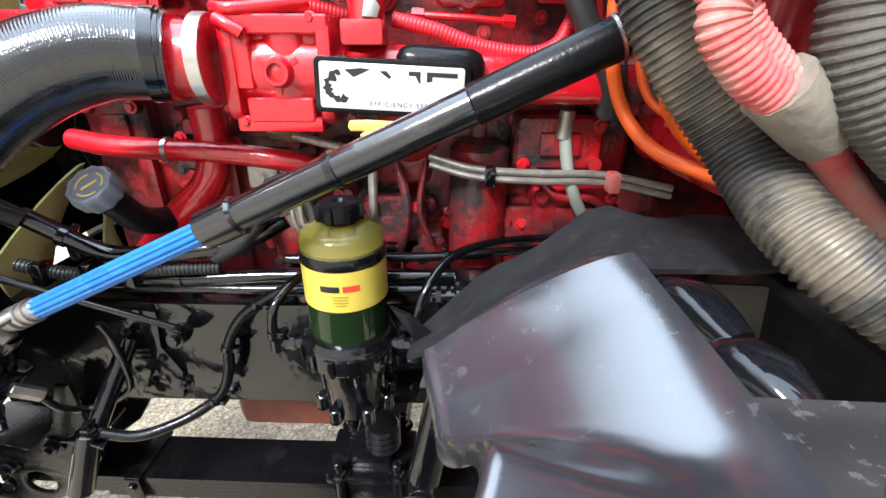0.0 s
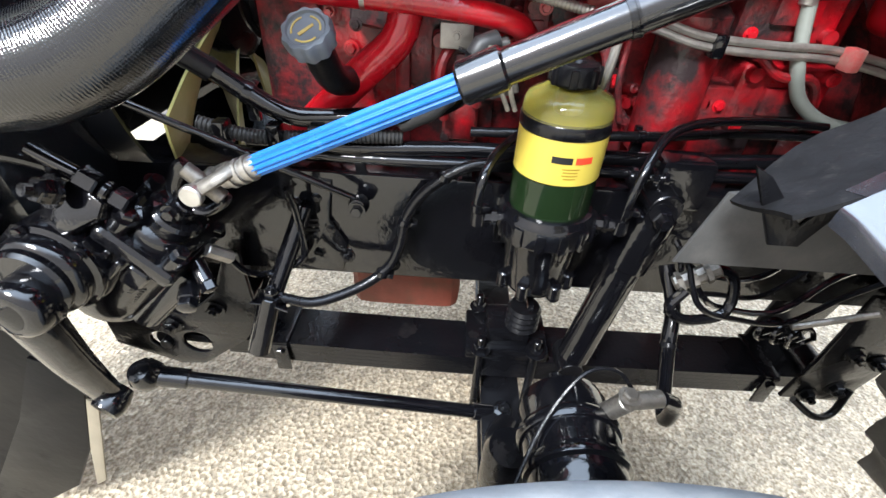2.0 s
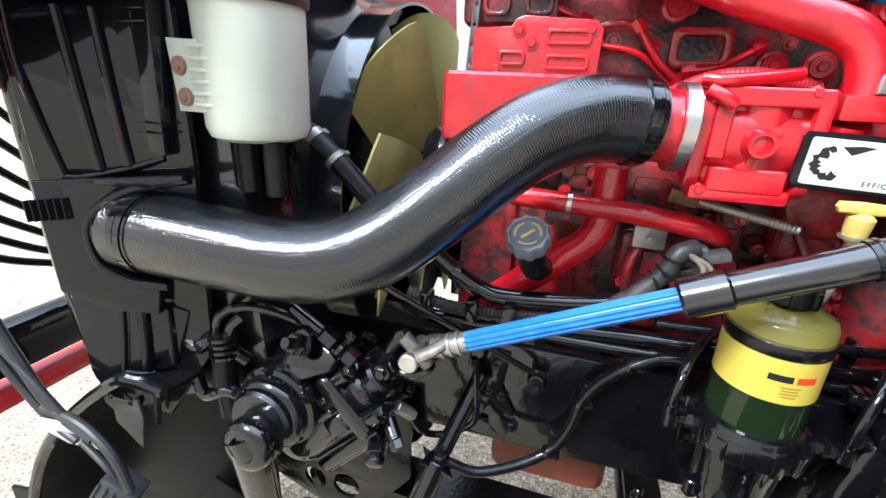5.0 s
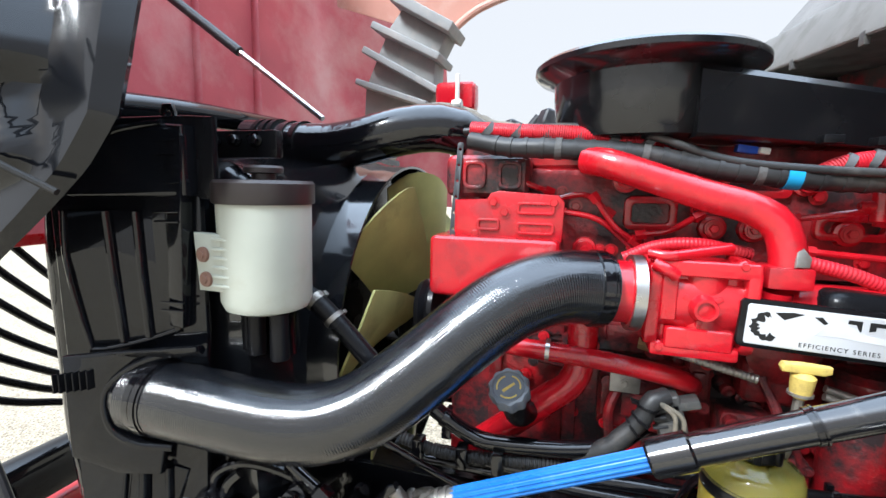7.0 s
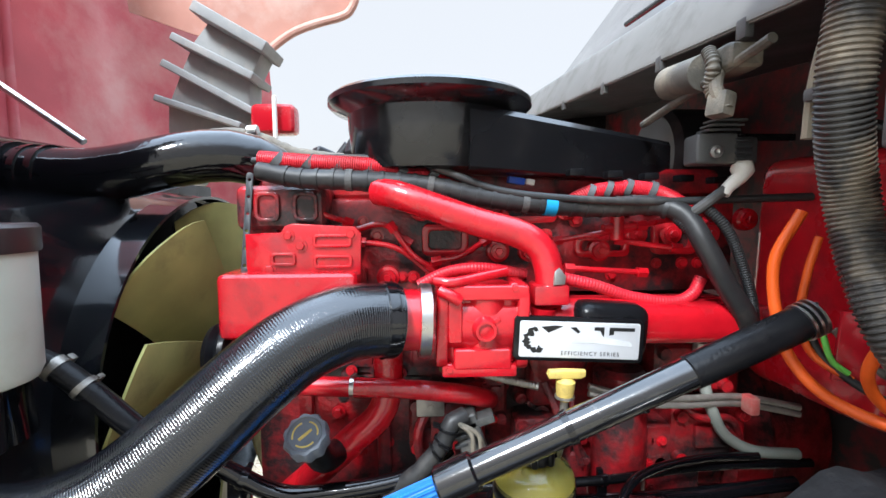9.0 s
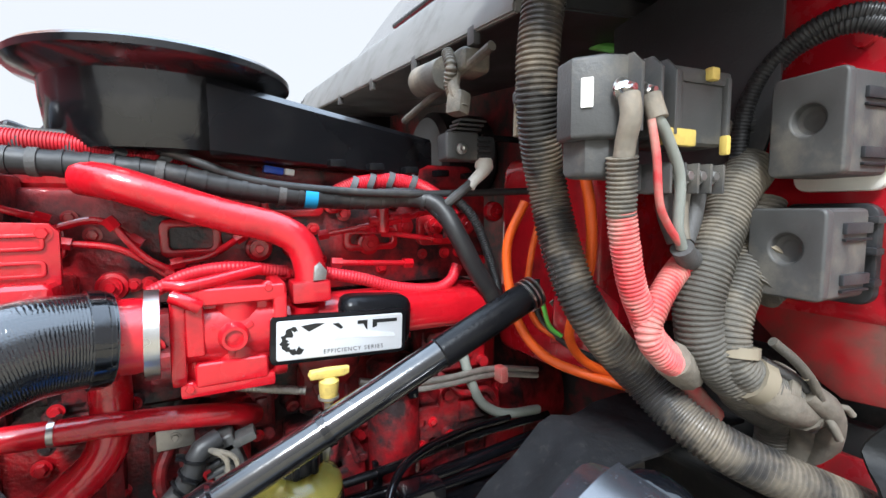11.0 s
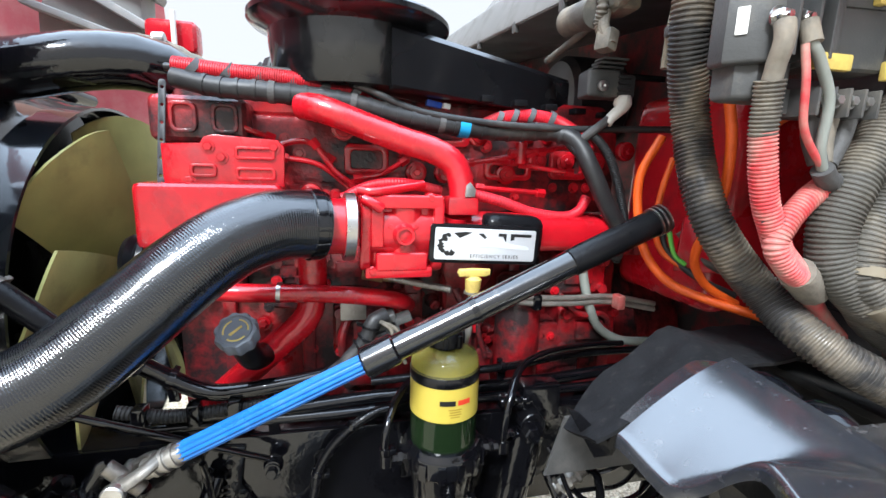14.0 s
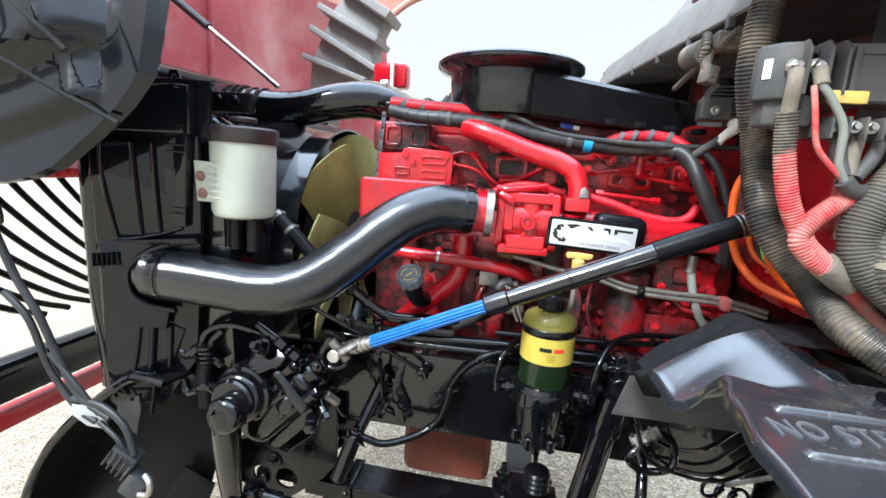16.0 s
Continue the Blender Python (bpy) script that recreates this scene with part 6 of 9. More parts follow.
shroud = thing("fan_shroud", (-1.0, 1.15, 1.0), "dark glossy fan shroud with a round opening", "fan shroud")
FC = V(-0.87, 1.09, 1.27)
FR = 0.43
bm = bmesh.new()
n = 72
inner, outer, mid = [], [], []
for i in range(n):
    a = 2 * math.pi * i / n
    ca, sa_ = math.cos(a), math.sin(a)
    k = 1 / max(abs(ca) / 0.60, sa_ / 0.445, -sa_ / 0.36, 0.01)
    k = max(min(k, 0.70), FR + 0.012)
    outer.append(bm.verts.new((-1.2, FC.y + k * ca, FC.z + k * sa_)))
    mid.append(bm.verts.new((-0.985, FC.y + (0.7 * k + 0.3 * FR) * ca, FC.z + (0.7 * k + 0.3 * FR) * sa_)))
    inner.append(bm.verts.new((-0.95, FC.y + FR * ca, FC.z + FR * sa_)))
lip = [bm.verts.new((-0.88, v.co.y, v.co.z)) for v in inner]
lip2 = [bm.verts.new((-0.88, FC.y + (v.co.y - FC.y) * 0.985, FC.z + (v.co.z - FC.z) * 0.985)) for v in inner]
in2 = [bm.verts.new((-0.95, FC.y + (v.co.y - FC.y) * 0.985, FC.z + (v.co.z - FC.z) * 0.985)) for v in inner]
for a, b in ((outer, mid), (mid, inner), (inner, lip), (lip, lip2), (lip2, in2)):
    for i in range(n):
        j = (i + 1) % n
        bm.faces.new((a[i], a[j], b[j], b[i]))
part("shell", bm, SHROUD, shroud)
bm = bmesh.new()
tube(bm, [(-1.05, 0.60, 1.66), (-1.0, 0.59, 1.63), (-0.965, 0.585, 1.56), (-0.95, 0.59, 1.45), (-0.955, 0.61, 1.33)], 0.032, 16, squash=0.6)
part("rim_bead", bm, PLASTIC_GLOSS, shroud)

fan = thing("cooling_fan", (-0.83, 1.09, 1.27), "olive-yellow plastic radiator fan with broad blades", "fan")
bm = bmesh.new()
lathe(bm, [(0, -0.05), (0.07, -0.05), (0.11, -0.03), (0.115, 0.03), (0.08, 0.05), (0, 0.05)], facing((-0.85, 1.09, 1.27), (1, 0, 0)), 36)
part("hub", bm, BLACK_FLAT, fan)
for k in range(8):
    a = math.radians(128 + 45 * k)
    bm = bmesh.new()
    rows = []
    for i in range(11):
        f = i / 10
        r = 0.10 + 0.318 * f
        half = 0.045 + 0.075 * f ** 0.8
        deep = 0.060 - 0.012 * f
        row = []
        for j in range(9):
            s = (j / 8 - 0.5) * 2
            r2 = r - (0.018 * abs(s) ** 3 + 0.025 * max(0, s) ** 2) * f
            ang = a + s * half / r2 - 0.10 * (1 - f)
            row.append((-0.88 + -s * deep + 0.02 * (1 - s * s), 1.09 + r2 * math.cos(ang), 1.27 + r2 * math.sin(ang)))
        rows.append(row)
    vs = [[bm.verts.new(p) for p in row] for row in rows]
    for i in range(10):
        for j in range(8):
            bm.faces.new((vs[i][j], vs[i + 1][j], vs[i + 1][j + 1], vs[i][j + 1]))
    thicken(bm, 0.005)
    part("blade", bm, OLIVE, fan)
bm = bmesh.new()
lathe(bm, [(0, 0), (0.10, 0), (0.105, 0.008), (0.095, 0.016), (0.105, 0.024), (0.105, 0.034), (0, 0.034)], facing((-0.74, 0.99, 1.32), (1, 0, 0)), 40)
part("drive_pulley", bm, PLASTIC, fan, "black belt pulley behind the fan")
bm = bmesh.new()
lathe(bm, [(0, 0), (0.055, 0), (0.06, 0.01), (0.05, 0.02), (0.06, 0.03), (0.06, 0.04), (0, 0.04)], facing((-0.76, 0.82, 1.385), (1, 0, 0)), 36)
part("idler_pulley", bm, PLASTIC, fan, "black idler pulley")

RES_SHIFT = Matrix.Translation((-0.274, -0.474, 1.583)) @ Matrix.Diagonal((0.975, 0.975, 0.975, 1)) @ Matrix.Translation((0.274, 0.474, -1.583))
RES_BACK = Matrix.Translation((-0.274, -0.474, 1.583)) @ Matrix.Diagonal((1.033, 1.033, 1.033, 1)) @ Matrix.Translation((0.274, 0.474, -1.583))
res = thing("fluid_reservoir", (-0.965, 0.575, 1.40), "cream plastic power-steering reservoir with black lid", "reservoir")
m = facing((-0.965, 0.575, 0), (0, 0, 1)) @ Matrix.Translation((0, 0, 0.015))
bm = bmesh.new()
lathe(bm, [(0, 1.412), (0.056, 1.412), (0.070, 1.418), (0.076, 1.432), (0.078, 1.60), (0, 1.60)], m, 48)
bm.transform(RES_SHIFT)
part("tank", bm, CREAM, res)
bm = bmesh.new()
lathe(bm, [(0, 1.598), (0.082, 1.598), (0.084, 1.602), (0.084, 1.632), (0.080, 1.637), (0, 1.639)], m, 48)
bm.transform(RES_SHIFT)
part("lid", bm, LID, res)
bm = bmesh.new()
lathe(bm, [(0, 1.638), (0.02, 1.638), (0.02, 1.648), (0.032, 1.65), (0.033, 1.658), (0.03, 1.662), (0, 1.662)], m, 24)
bm.transform(RES_SHIFT)
part("filler_cap", bm, LID, res)
bm = bmesh.new()
plate(bm, [(-1.010, 1.566), (-0.92, 1.563), (-0.92, 1.474), (-1.003, 1.474)], upright(0, 0.458, 0), 0.014, [], 0.002)
bm.transform(RES_BACK)
part("mounting_flange", bm, CREAM, res)
for k in range(6):
    bm = bmesh.new()
    box(bm, (-0.957, 0.452, 1.484 + 0.0145 * k), (0.034, 0.012, 0.005), 0.0018, turned(0, 0, -4))
    bm.transform(RES_BACK)
    part("flange_rib", bm, CREAM, res)
for x, z in ((-0.992, 1.532), (-0.988, 1.493)):
    bm = bmesh.new()
    lathe(bm, [(0, 0), (0.0125, 0), (0.0115, 0.004), (0.007, 0.0045), (0.006, 0.007), (0, 0.0075)], facing((x, 0.4515, z), (-0.1, -1, 0)), 20)
    bm.transform(RES_BACK)
    part("screw", bm, RUSTY, res, "rust-brown washer-head screw")
for x, y in ((-0.98, 0.56), (-0.925, 0.55), (-1.01, 0.58)):
    bm = bmesh.new()
    rod(bm, (x, y, 1.345), (x, y, 1.43), 0.016, seg=18)
    bm.transform(RES_SHIFT)
    part("outlet", bm, PLASTIC, res)
rh = thing("return_hose", (-0.85, 0.6, 1.3), "black rubber hose clamped under the reservoir", "hose")
bm = bmesh.new()
tube(bm, [(-0.955, 0.63, 1.455), (-0.925, 0.655, 1.428), (-0.87, 0.665, 1.375), (-0.80, 0.675, 1.30), (-0.72, 0.72, 1.22)], 0.019, 18)
bm.transform(RES_SHIFT)
part("hose", bm, PLASTIC, rh)
bm = bmesh.new()
band(bm, (-0.922, 0.656, 1.425), (0.7, 0, -0.6), 0.0195, 0.014)
band(bm, (-0.885, 0.663, 1.390), (0.7, 0, -0.65), 0.0195, 0.01)
bm.transform(RES_SHIFT)
part("clamp", bm, GREASY, rh, "dull greasy hose clamps")
for x in (-1.06, -1.0):
    rh = thing("drop_hose", (x, 0.6, 1.2), "black rubber hose dropping behind the charge-air hose", "hose", "drop hoses")
    bm = bmesh.new()
    tube(bm, [(x + 0.02, 0.60, 1.36), (x + 0.01, 0.61, 1.28), (x, 0.62, 1.15), (x + 0.02, 0.62, 1.05)], 0.02, 16)
    part("hose", bm, PLASTIC, rh)

# upper coolant pipe
top_pipe = thing("upper_coolant_pipe", (-0.95, 0.9, 1.74), "gloss black upper coolant pipe", "pipe")
bm = bmesh.new()
tube(bm, [(-1.25, 0.88, 1.748), (-1.16, 0.887, 1.743), (-1.09, 0.892, 1.738), (-1.02, 0.901, 1.738), (-0.95, 0.908, 1.750), (-0.88, 0.917, 1.767), (-0.82, 0.932, 1.780), (-0.76, 0.952, 1.783), (-0.71, 0.985, 1.770), (-0.68, 1.03, 1.735)], 0.056, 36)
part("pipe", bm, BLACK, top_pipe)
for p in ((-1.125, 0.890, 1.740), (-1.095, 0.892, 1.739)):
    bm = bmesh.new()
    band(bm, p, (1, -0.1, 0.0), 0.058, 0.014, 0.002)
    part("clamp", bm, BLACK, top_pipe)
bm = bmesh.new()
for k in range(3):
    lathe(bm, [(0.02, 0), (0.061, 0), (0.061, 0.012), (0.02, 0.012)], facing((-1.21 + 0.022 * k, 0.884, 1.744), (1, 0, -0.05)), 30)
part("neck", bm, PLASTIC, top_pipe)
wrapped = thing("wrapped_hose", (-0.8, 1.05, 1.82), "tan hose bound in frayed pale wrap behind the pipe", "hose")
bm = bmesh.new()
tube(bm, [(-0.9, 1.05, 1.825), (-0.82, 1.04, 1.84), (-0.74, 1.05, 1.832), (-0.66, 1.08, 1.80), (-0.55, 1.15, 1.79)], 0.02, 14, wobble=0.2)
part("hose", bm, WRAP, wrapped)
bm = bmesh.new()
rod(bm, (-0.76, 1.035, 1.85), (-0.735, 1.035, 1.852), 0.014)
part("clamp", bm, STEEL, wrapped)

# ---- air intake housing ----
INTAKE = material("satin_black_intake", (0.006, 0.006, 0.007), 0.24, vary=0.25, scale=12, bump=0.05, bump_scale=40, spec=0.4, coat=0.6, coat_rough=0.12, dirt=(0.03, 0.027, 0.025), dirt_amount=0.04)
intake = thing("air_intake_housing", (-0.2, 0.95, 1.72), "glossy black plastic air intake with a broad round rim", "air intake")
bm = bmesh.new()
IC = facing((-0.33, 0.93, 0), (0, 0, 1))
lathe(bm, [(0.10, 1.853), (0.170, 1.853), (0.176, 1.858), (0.205, 1.869), (0.214, 1.877), (0.214, 1.887), (0.207, 1.893), (0.178, 1.885), (0.17, 1.875), (0.10, 1.82)], IC, 56)
part("rim", bm, INTAKE, intake)
bm = bmesh.new()
lathe(bm, [(0, 1.738), (0.13, 1.738), (0.156, 1.746), (0.166, 1.77), (0.173, 1.83), (0.174, 1.863), (0.14, 1.867), (0, 1.82)], IC, 64)
part("drum", bm, INTAKE, intake)
bm = bmesh.new()
rows = []
for i in range(13):
    t = i / 12
    x = -0.26 + 0.475 * t
    half = 0.138 - 0.002 * t
    yc = 0.895 + 0.20 * t
    top = 1.856 - 0.040 * t
    low = 1.738 - 0.022 * t
    rows.append([bm.verts.new((x, yc + half * cy, low + (top - low) * cz)) for cy, cz in ((-1, 0.05), (-1, 0.5), (-1, 0.9), (-0.93, 1), (0, 1.02), (0.93, 1), (1, 0.9), (1, 0.05), (0.93, 0), (0, 0), (-0.93, 0))])
for a, b in zip(rows, rows[1:]):
    for k in range(11):
        bm.faces.new((a[k], b[k], b[(k + 1) % 11], a[(k + 1) % 11]))
bm.faces.new(rows[0])
bm.faces.new(rows[-1])
part("duct", bm, INTAKE, intake)
for k in range(5):
    bm = bmesh.new()
    x = -0.05 + 0.08 * k
    box(bm, (x, 0.815 + 0.015 * k, 1.735 - 0.003 * k), (0.03, 0.03, 0.014), 0.003)
    part("clip", bm, PLASTIC, intake)

# ---- looms along the cylinder head ----
def loom(name, label, runs, clips=(), at=None):
    ob = thing(name, at or runs[0][0][0], label, "wiring loom", "looms")
    for pts, r, mat, pitch in runs:
        bm = bmesh.new()
        tube(bm, pts, r, 14, pitch=pitch * 0.65, depth=min(0.0018, r * 0.12)) if pitch else tube(bm, pts, r, 12)
        part("sleeve" if pitch else "wire", bm, mat, ob)
    for p, d, r, w, mat in clips:
        bm = bmesh.new()
        band(bm, p, d, r, w, 0.0012, lug=False)
        part("tape", bm, mat, ob)
    return ob


TAPE_PALE = material("grey_cloth_tape", (0.085, 0.085, 0.09), 0.6, vary=0.25, scale=50, bump=0.2)
main_pts = [(-0.66, 0.83, 1.742), (-0.58, 0.81, 1.726), (-0.50, 0.80, 1.722), (-0.35, 0.80, 1.712), (-0.24, 0.80, 1.690), (-0.115, 0.80, 1.674), (0.0, 0.805, 1.668), (0.09, 0.80, 1.672), (0.14, 0.77, 1.655), (0.165, 0.74, 1.60), (0.20, 0.73, 1.53), (0.245, 0.73, 1.46), (0.26, 0.76, 1.40)]
red_pts = [(-0.66, 0.835, 1.764), (-0.56, 0.825, 1.756), (-0.45, 0.82, 1.750), (-0.36, 0.825, 1.738), (-0.28, 0.84, 1.712)]
red2 = [(-0.06, 0.83, 1.672), (-0.02, 0.83, 1.694), (0.05, 0.83, 1.705), (0.11, 0.82, 1.698), (0.15, 0.79, 1.67), (0.17, 0.76, 1.63)]
clips = []
wrap_path = spline(main_pts[:9], 0.03)[0]
for i in range(2, len(wrap_path) - 1):
    clips.append((wrap_path[i], wrap_path[i + 1] - wrap_path[i - 1], 0.0192, 0.008, LOOM))
for i in (6, 11, 17):
    clips.append((wrap_path[i], wrap_path[i + 1] - wrap_path[i - 1], 0.0197, 0.012, TAPE))
for k in range(6):
    t = k / 5
    p = V(-0.625 + 0.30 * t, 0.829 - 0.007 * t, 1.7610 - 0.024 * t)
    clips.append((p, (1, 0.35, -0.9), 0.0180, 0.014, TAPE_PALE))
for p in ((-0.015, 0.83, 1.695), (0.02, 0.83, 1.702), (0.06, 0.83, 1.705), (0.105, 0.822, 1.70)):
    clips.append((p, (1, -0.2, -0.4), 0.0180, 0.012, TAPE_PALE))
clips.append(((-0.103, 0.801, 1.673), (1, 0, -0.1), 0.0205, 0.022, TURQ))
loom("engine_loom", "black corrugated engine harness with taped red section", [
    (main_pts, 0.0190, LOOM, None), (red_pts, 0.0165, RED_LOOM, 0.0065), (red2, 0.0165, RED_LOOM, 0.0065),
    ([(-0.68, 0.85, 1.762), (-0.55, 0.83, 1.765), (-0.42, 0.82, 1.762), (-0.32, 0.80, 1.742), (-0.2, 0.79, 1.70), (-0.05, 0.785, 1.683), (0.1, 0.78, 1.678), (0.25, 0.76, 1.682), (0.36, 0.74, 1.685)], 0.0075, LOOM, None),
    ([(0.12, 0.79, 1.665), (0.155, 0.745, 1.61), (0.19, 0.735, 1.55), (0.225, 0.735, 1.48)], 0.011, LOOM, 0.007),
    ([(0.16, 0.76, 1.68), (0.2, 0.735, 1.63), (0.235, 0.73, 1.55), (0.265, 0.74, 1.46), (0.28, 0.78, 1.38)], 0.010, LOOM, 0.007)], clips)
bm = bmesh.new()
ob = thing("blue_connector", (-0.15, 0.84, 1.72), "small blue and white electrical connector", "connector")
box(bm, (-0.16, 0.845, 1.722), (0.035, 0.015, 0.014), 0.003, turned(0, 8, 10))
part("shell", bm, material("blue_plastic", (0.03, 0.09, 0.5), 0.35), ob)
bm = bmesh.new()
box(bm, (-0.132, 0.845, 1.719), (0.018, 0.012, 0.012), 0.003, turned(0, 8, 10))
part("plug", bm, WHITE, ob)


# ---- cab front, cowl and firewall ----
SCREEN = material("windscreen_glass", (0.02, 0.024, 0.03), 0.05, vary=0.05, spec=0.9, coat=0.6, coat_rough=0.03)
# darker copy of the cab red: shade under the cowl in the colour, plus grime
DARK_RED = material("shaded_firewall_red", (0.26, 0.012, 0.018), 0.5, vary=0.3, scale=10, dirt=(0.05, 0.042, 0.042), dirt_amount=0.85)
cab = thing("cab_front", (0.6, 1.2, 1.3), "red painted truck cab front with dusty cowl", "cab")
bm = bmesh.new()
box(bm, (0.475, 0.265, 1.76), (0.10, 0.29, 0.52), 0.03, seg=4)
side = part("cowl_side", bm, RED_CAB, cab)
bm = bmesh.new()
plate(bm, [(-0.14, 0.07), (-0.07, 0.023), (-0.03, -0.015), (0.0, -0.04), (0.044, -0.065), (0.105, -0.059), (0.12, -0.02), (0.14, 0.07)], facing((0.455, 0.27, 1.47), (-1, 0, 0), (0, 0, 1)), 0.05, [], 0.012)
part("cowl_foot", bm, RED_SOILED, cab)
bm = bmesh.new()
box(bm, (0.60, 0.235, 1.57), (0.05, 0.17, 0.94), 0.01)
part("hinge_pillar", bm, RED_CAB, cab)
# added gap filler; its black stands in for the shade below the cowl foot
bm = bmesh.new()
box(bm, (0.55, 0.38, 1.24), (0.04, 0.36, 0.36), 0.01)
part("pillar_foot", bm, SOOT_SHADE, cab, "lower pillar coloured black for the shade under the cowl")
bm = bmesh.new()
tube(bm, [(0.43, 0.135, 2.0), (0.428, 0.135, 1.7), (0.44, 0.14, 1.5), (0.47, 0.145, 1.37)], 0.013, 12)
part("seam_bead", bm, RED_CAB, cab)
bm = bmesh.new()
tube(bm, [(0.429, 0.177, 1.514), (0.427, 0.166, 1.492), (0.428, 0.159, 1.466)], 0.0035, 8)
part("open_seam", bm, SOOT_SHADE, cab, "dark open seam in the sheet metal")
bm = bmesh.new()
box(bm, (0.66, 0.0, 1.60), (0.06, 0.34, 0.9), 0.015)
part("door_jamb", bm, RED_CAB, cab)
for y, z, w, h in ((0.05, 1.62, 0.10, 0.07), (0.06, 1.47, 0.12, 0.09)):
    bm = bmesh.new()
    plate(bm, round_rect(w, h, 0.015, 4), facing((0.624, y, z), (-1, 0, 0), (0, 0, 1)), 0.016, [], 0.005)
    part("pressed_step", bm, RED_CAB, cab)
for y, z in ((0.10, 1.516), (0.09, 1.635), (0.03, 1.62), (0.07, 1.40)):
    bm = bmesh.new()
    hexbolt(bm, (0.612, y, z), (-1, 0, 0), 0.011, 0.008)
    part("bolt", bm, ZINC, cab, "dull zinc hexagon bolt")
for y, z in ((0.225, 1.842), (0.25, 1.81), (0.155, 1.74)):
    bm = bmesh.new()
    lathe(bm, [(0, 0), (0.012, 0), (0.011, 0.006), (0, 0.007)], facing((0.424, y, z), (-1, 0, 0)), 18)
    part("plug_button", bm, RED_CAB, cab)
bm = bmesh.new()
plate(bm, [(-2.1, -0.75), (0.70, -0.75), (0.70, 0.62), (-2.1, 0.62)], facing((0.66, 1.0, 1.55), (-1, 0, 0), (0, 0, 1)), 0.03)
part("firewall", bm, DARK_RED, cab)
bm = bmesh.new()
box(bm, (0.51, 0.74, 1.53), (0.30, 0.30, 0.46), 0.045, turned(0, 2, 4), 5)
part("tunnel_step", bm, RED, cab)
bm = bmesh.new()
plate(bm, [(-0.06, -0.05), (0.06, -0.05), (0.065, 0.02), (0.02, 0.06), (-0.05, 0.055)], facing((0.33, 0.565, 1.455), (-0.5, -1, 0.1)), 0.012, [], 0.004)
part("red_bracket", bm, RED_CAB, cab)
# cowl edge: pale trim with a lip, dark underside, painted top
def cowl_run(name, section, mat, label="", y0=0.50, y1=2.42, rise=0.099):
    """Sweep a closed (x, z) section across the cab; it climbs gently to the far side."""
    bm = bmesh.new()
    rows = [[bm.verts.new((x, y, z + rise * y)) for x, z in section] for y in (y0, y1)]
    n = len(section)
    for i in range(n):
        bm.faces.new((rows[0][i], rows[0][(i + 1) % n], rows[1][(i + 1) % n], rows[1][i]))
    bm.faces.new(rows[0])
    bm.faces.new(rows[1])
    bmesh.ops.bevel(bm, geom=bm.edges[:], offset=0.003, segments=2, affect="EDGES")
    return part(name, bm, mat, cab, label)


cowl_run("cowl_trim", [(0.128, 1.872), (0.140, 1.872), (0.150, 1.895), (0.205, 1.985), (0.205, 2.010), (0.188, 2.010), (0.180, 2.000), (0.176, 1.985), (0.128, 1.886)], TRIM, "pale grey cowl edge trim")
cowl_run("cowl_underside", [(0.145, 1.885), (0.66, 1.93), (0.66, 1.945), (0.20, 1.975)], PLASTIC_DARK)
cowl_run("cowl_top", [(0.205, 1.995), (0.95, 2.10), (0.95, 2.115), (0.205, 2.010)], RED_CAB)
bm = bmesh.new()
box(bm, (0.42, 2.43, 1.93), (0.52, 0.02, 0.56), 0.004)
part("cowl_end", bm, PLASTIC_DARK, cab)
bm = bmesh.new()
box(bm, (0.47, 1.25, 2.37), (0.016, 2.1, 0.62), 0.004, turned(5.7, 0, 0) @ turned(0, 36, 0))
part("windscreen", bm, SCREEN, cab, "sky-reflecting windscreen glass")
bm = bmesh.new()
tube(bm, [(0.235, 0.45, 2.10), (0.255, 0.9, 2.165), (0.275, 1.35, 2.225)], 0.008, 8)
part("wiper_blade", bm, PLASTIC, cab)
# the near end of the cowl, a dark overhang with clips along its lip
bm = bmesh.new()
box(bm, (0.34, 0.32, 2.01), (0.60, 0.42, 0.09), 0.012, turned(5, 0, 0), 3)
part("cowl_overhang", bm, PLASTIC_DARK, cab, "dark grey cowl overhang")
for y in (0.62, 0.86, 1.15, 1.5):
    bm = bmesh.new()
    box(bm, (0.134, y, 1.868 + 0.099 * y), (0.014, 0.022, 0.03), 0.003)
    part("trim_clip", bm, PLASTIC_GREY, cab)
# parts under the cowl
NEAR_COWL = Matrix.Translation((-0.3, -0.045, 1.668)) @ Matrix.Diagonal((0.55, 0.55, 0.55, 1)) @ Matrix.Translation((0.3, 0.045, -1.668))
wiper = thing("wiper_motor", (0.12, 0.68, 1.85), "dusty grey wiper motor and linkage under the cowl", "wiper motor")
bm = bmesh.new()
rod(bm, (0.47, 1.30, 2.07), (0.47, 1.50, 2.09), 0.055, seg=26)
bm.transform(NEAR_COWL)
part("motor", bm, LOOM_DUSTY, wiper)
bm = bmesh.new()
box(bm, (0.50, 1.22, 2.08), (0.10, 0.12, 0.07), 0.02, seg=3)
bm.transform(NEAR_COWL)
part("gearbox", bm, LOOM_DUSTY, wiper)
bm = bmesh.new()
tube(bm, [(0.48, 1.7, 1.99), (0.47, 1.35, 2.03), (0.48, 1.05, 2.08)], 0.014, 10)
tube(bm, [(0.46, 1.22, 2.06), (0.44, 1.2, 2.0), (0.45, 1.18, 1.95)], 0.018, 10)
bm.transform(NEAR_COWL)
part("linkage", bm, LOOM_DUSTY, wiper)
bm = bmesh.new()
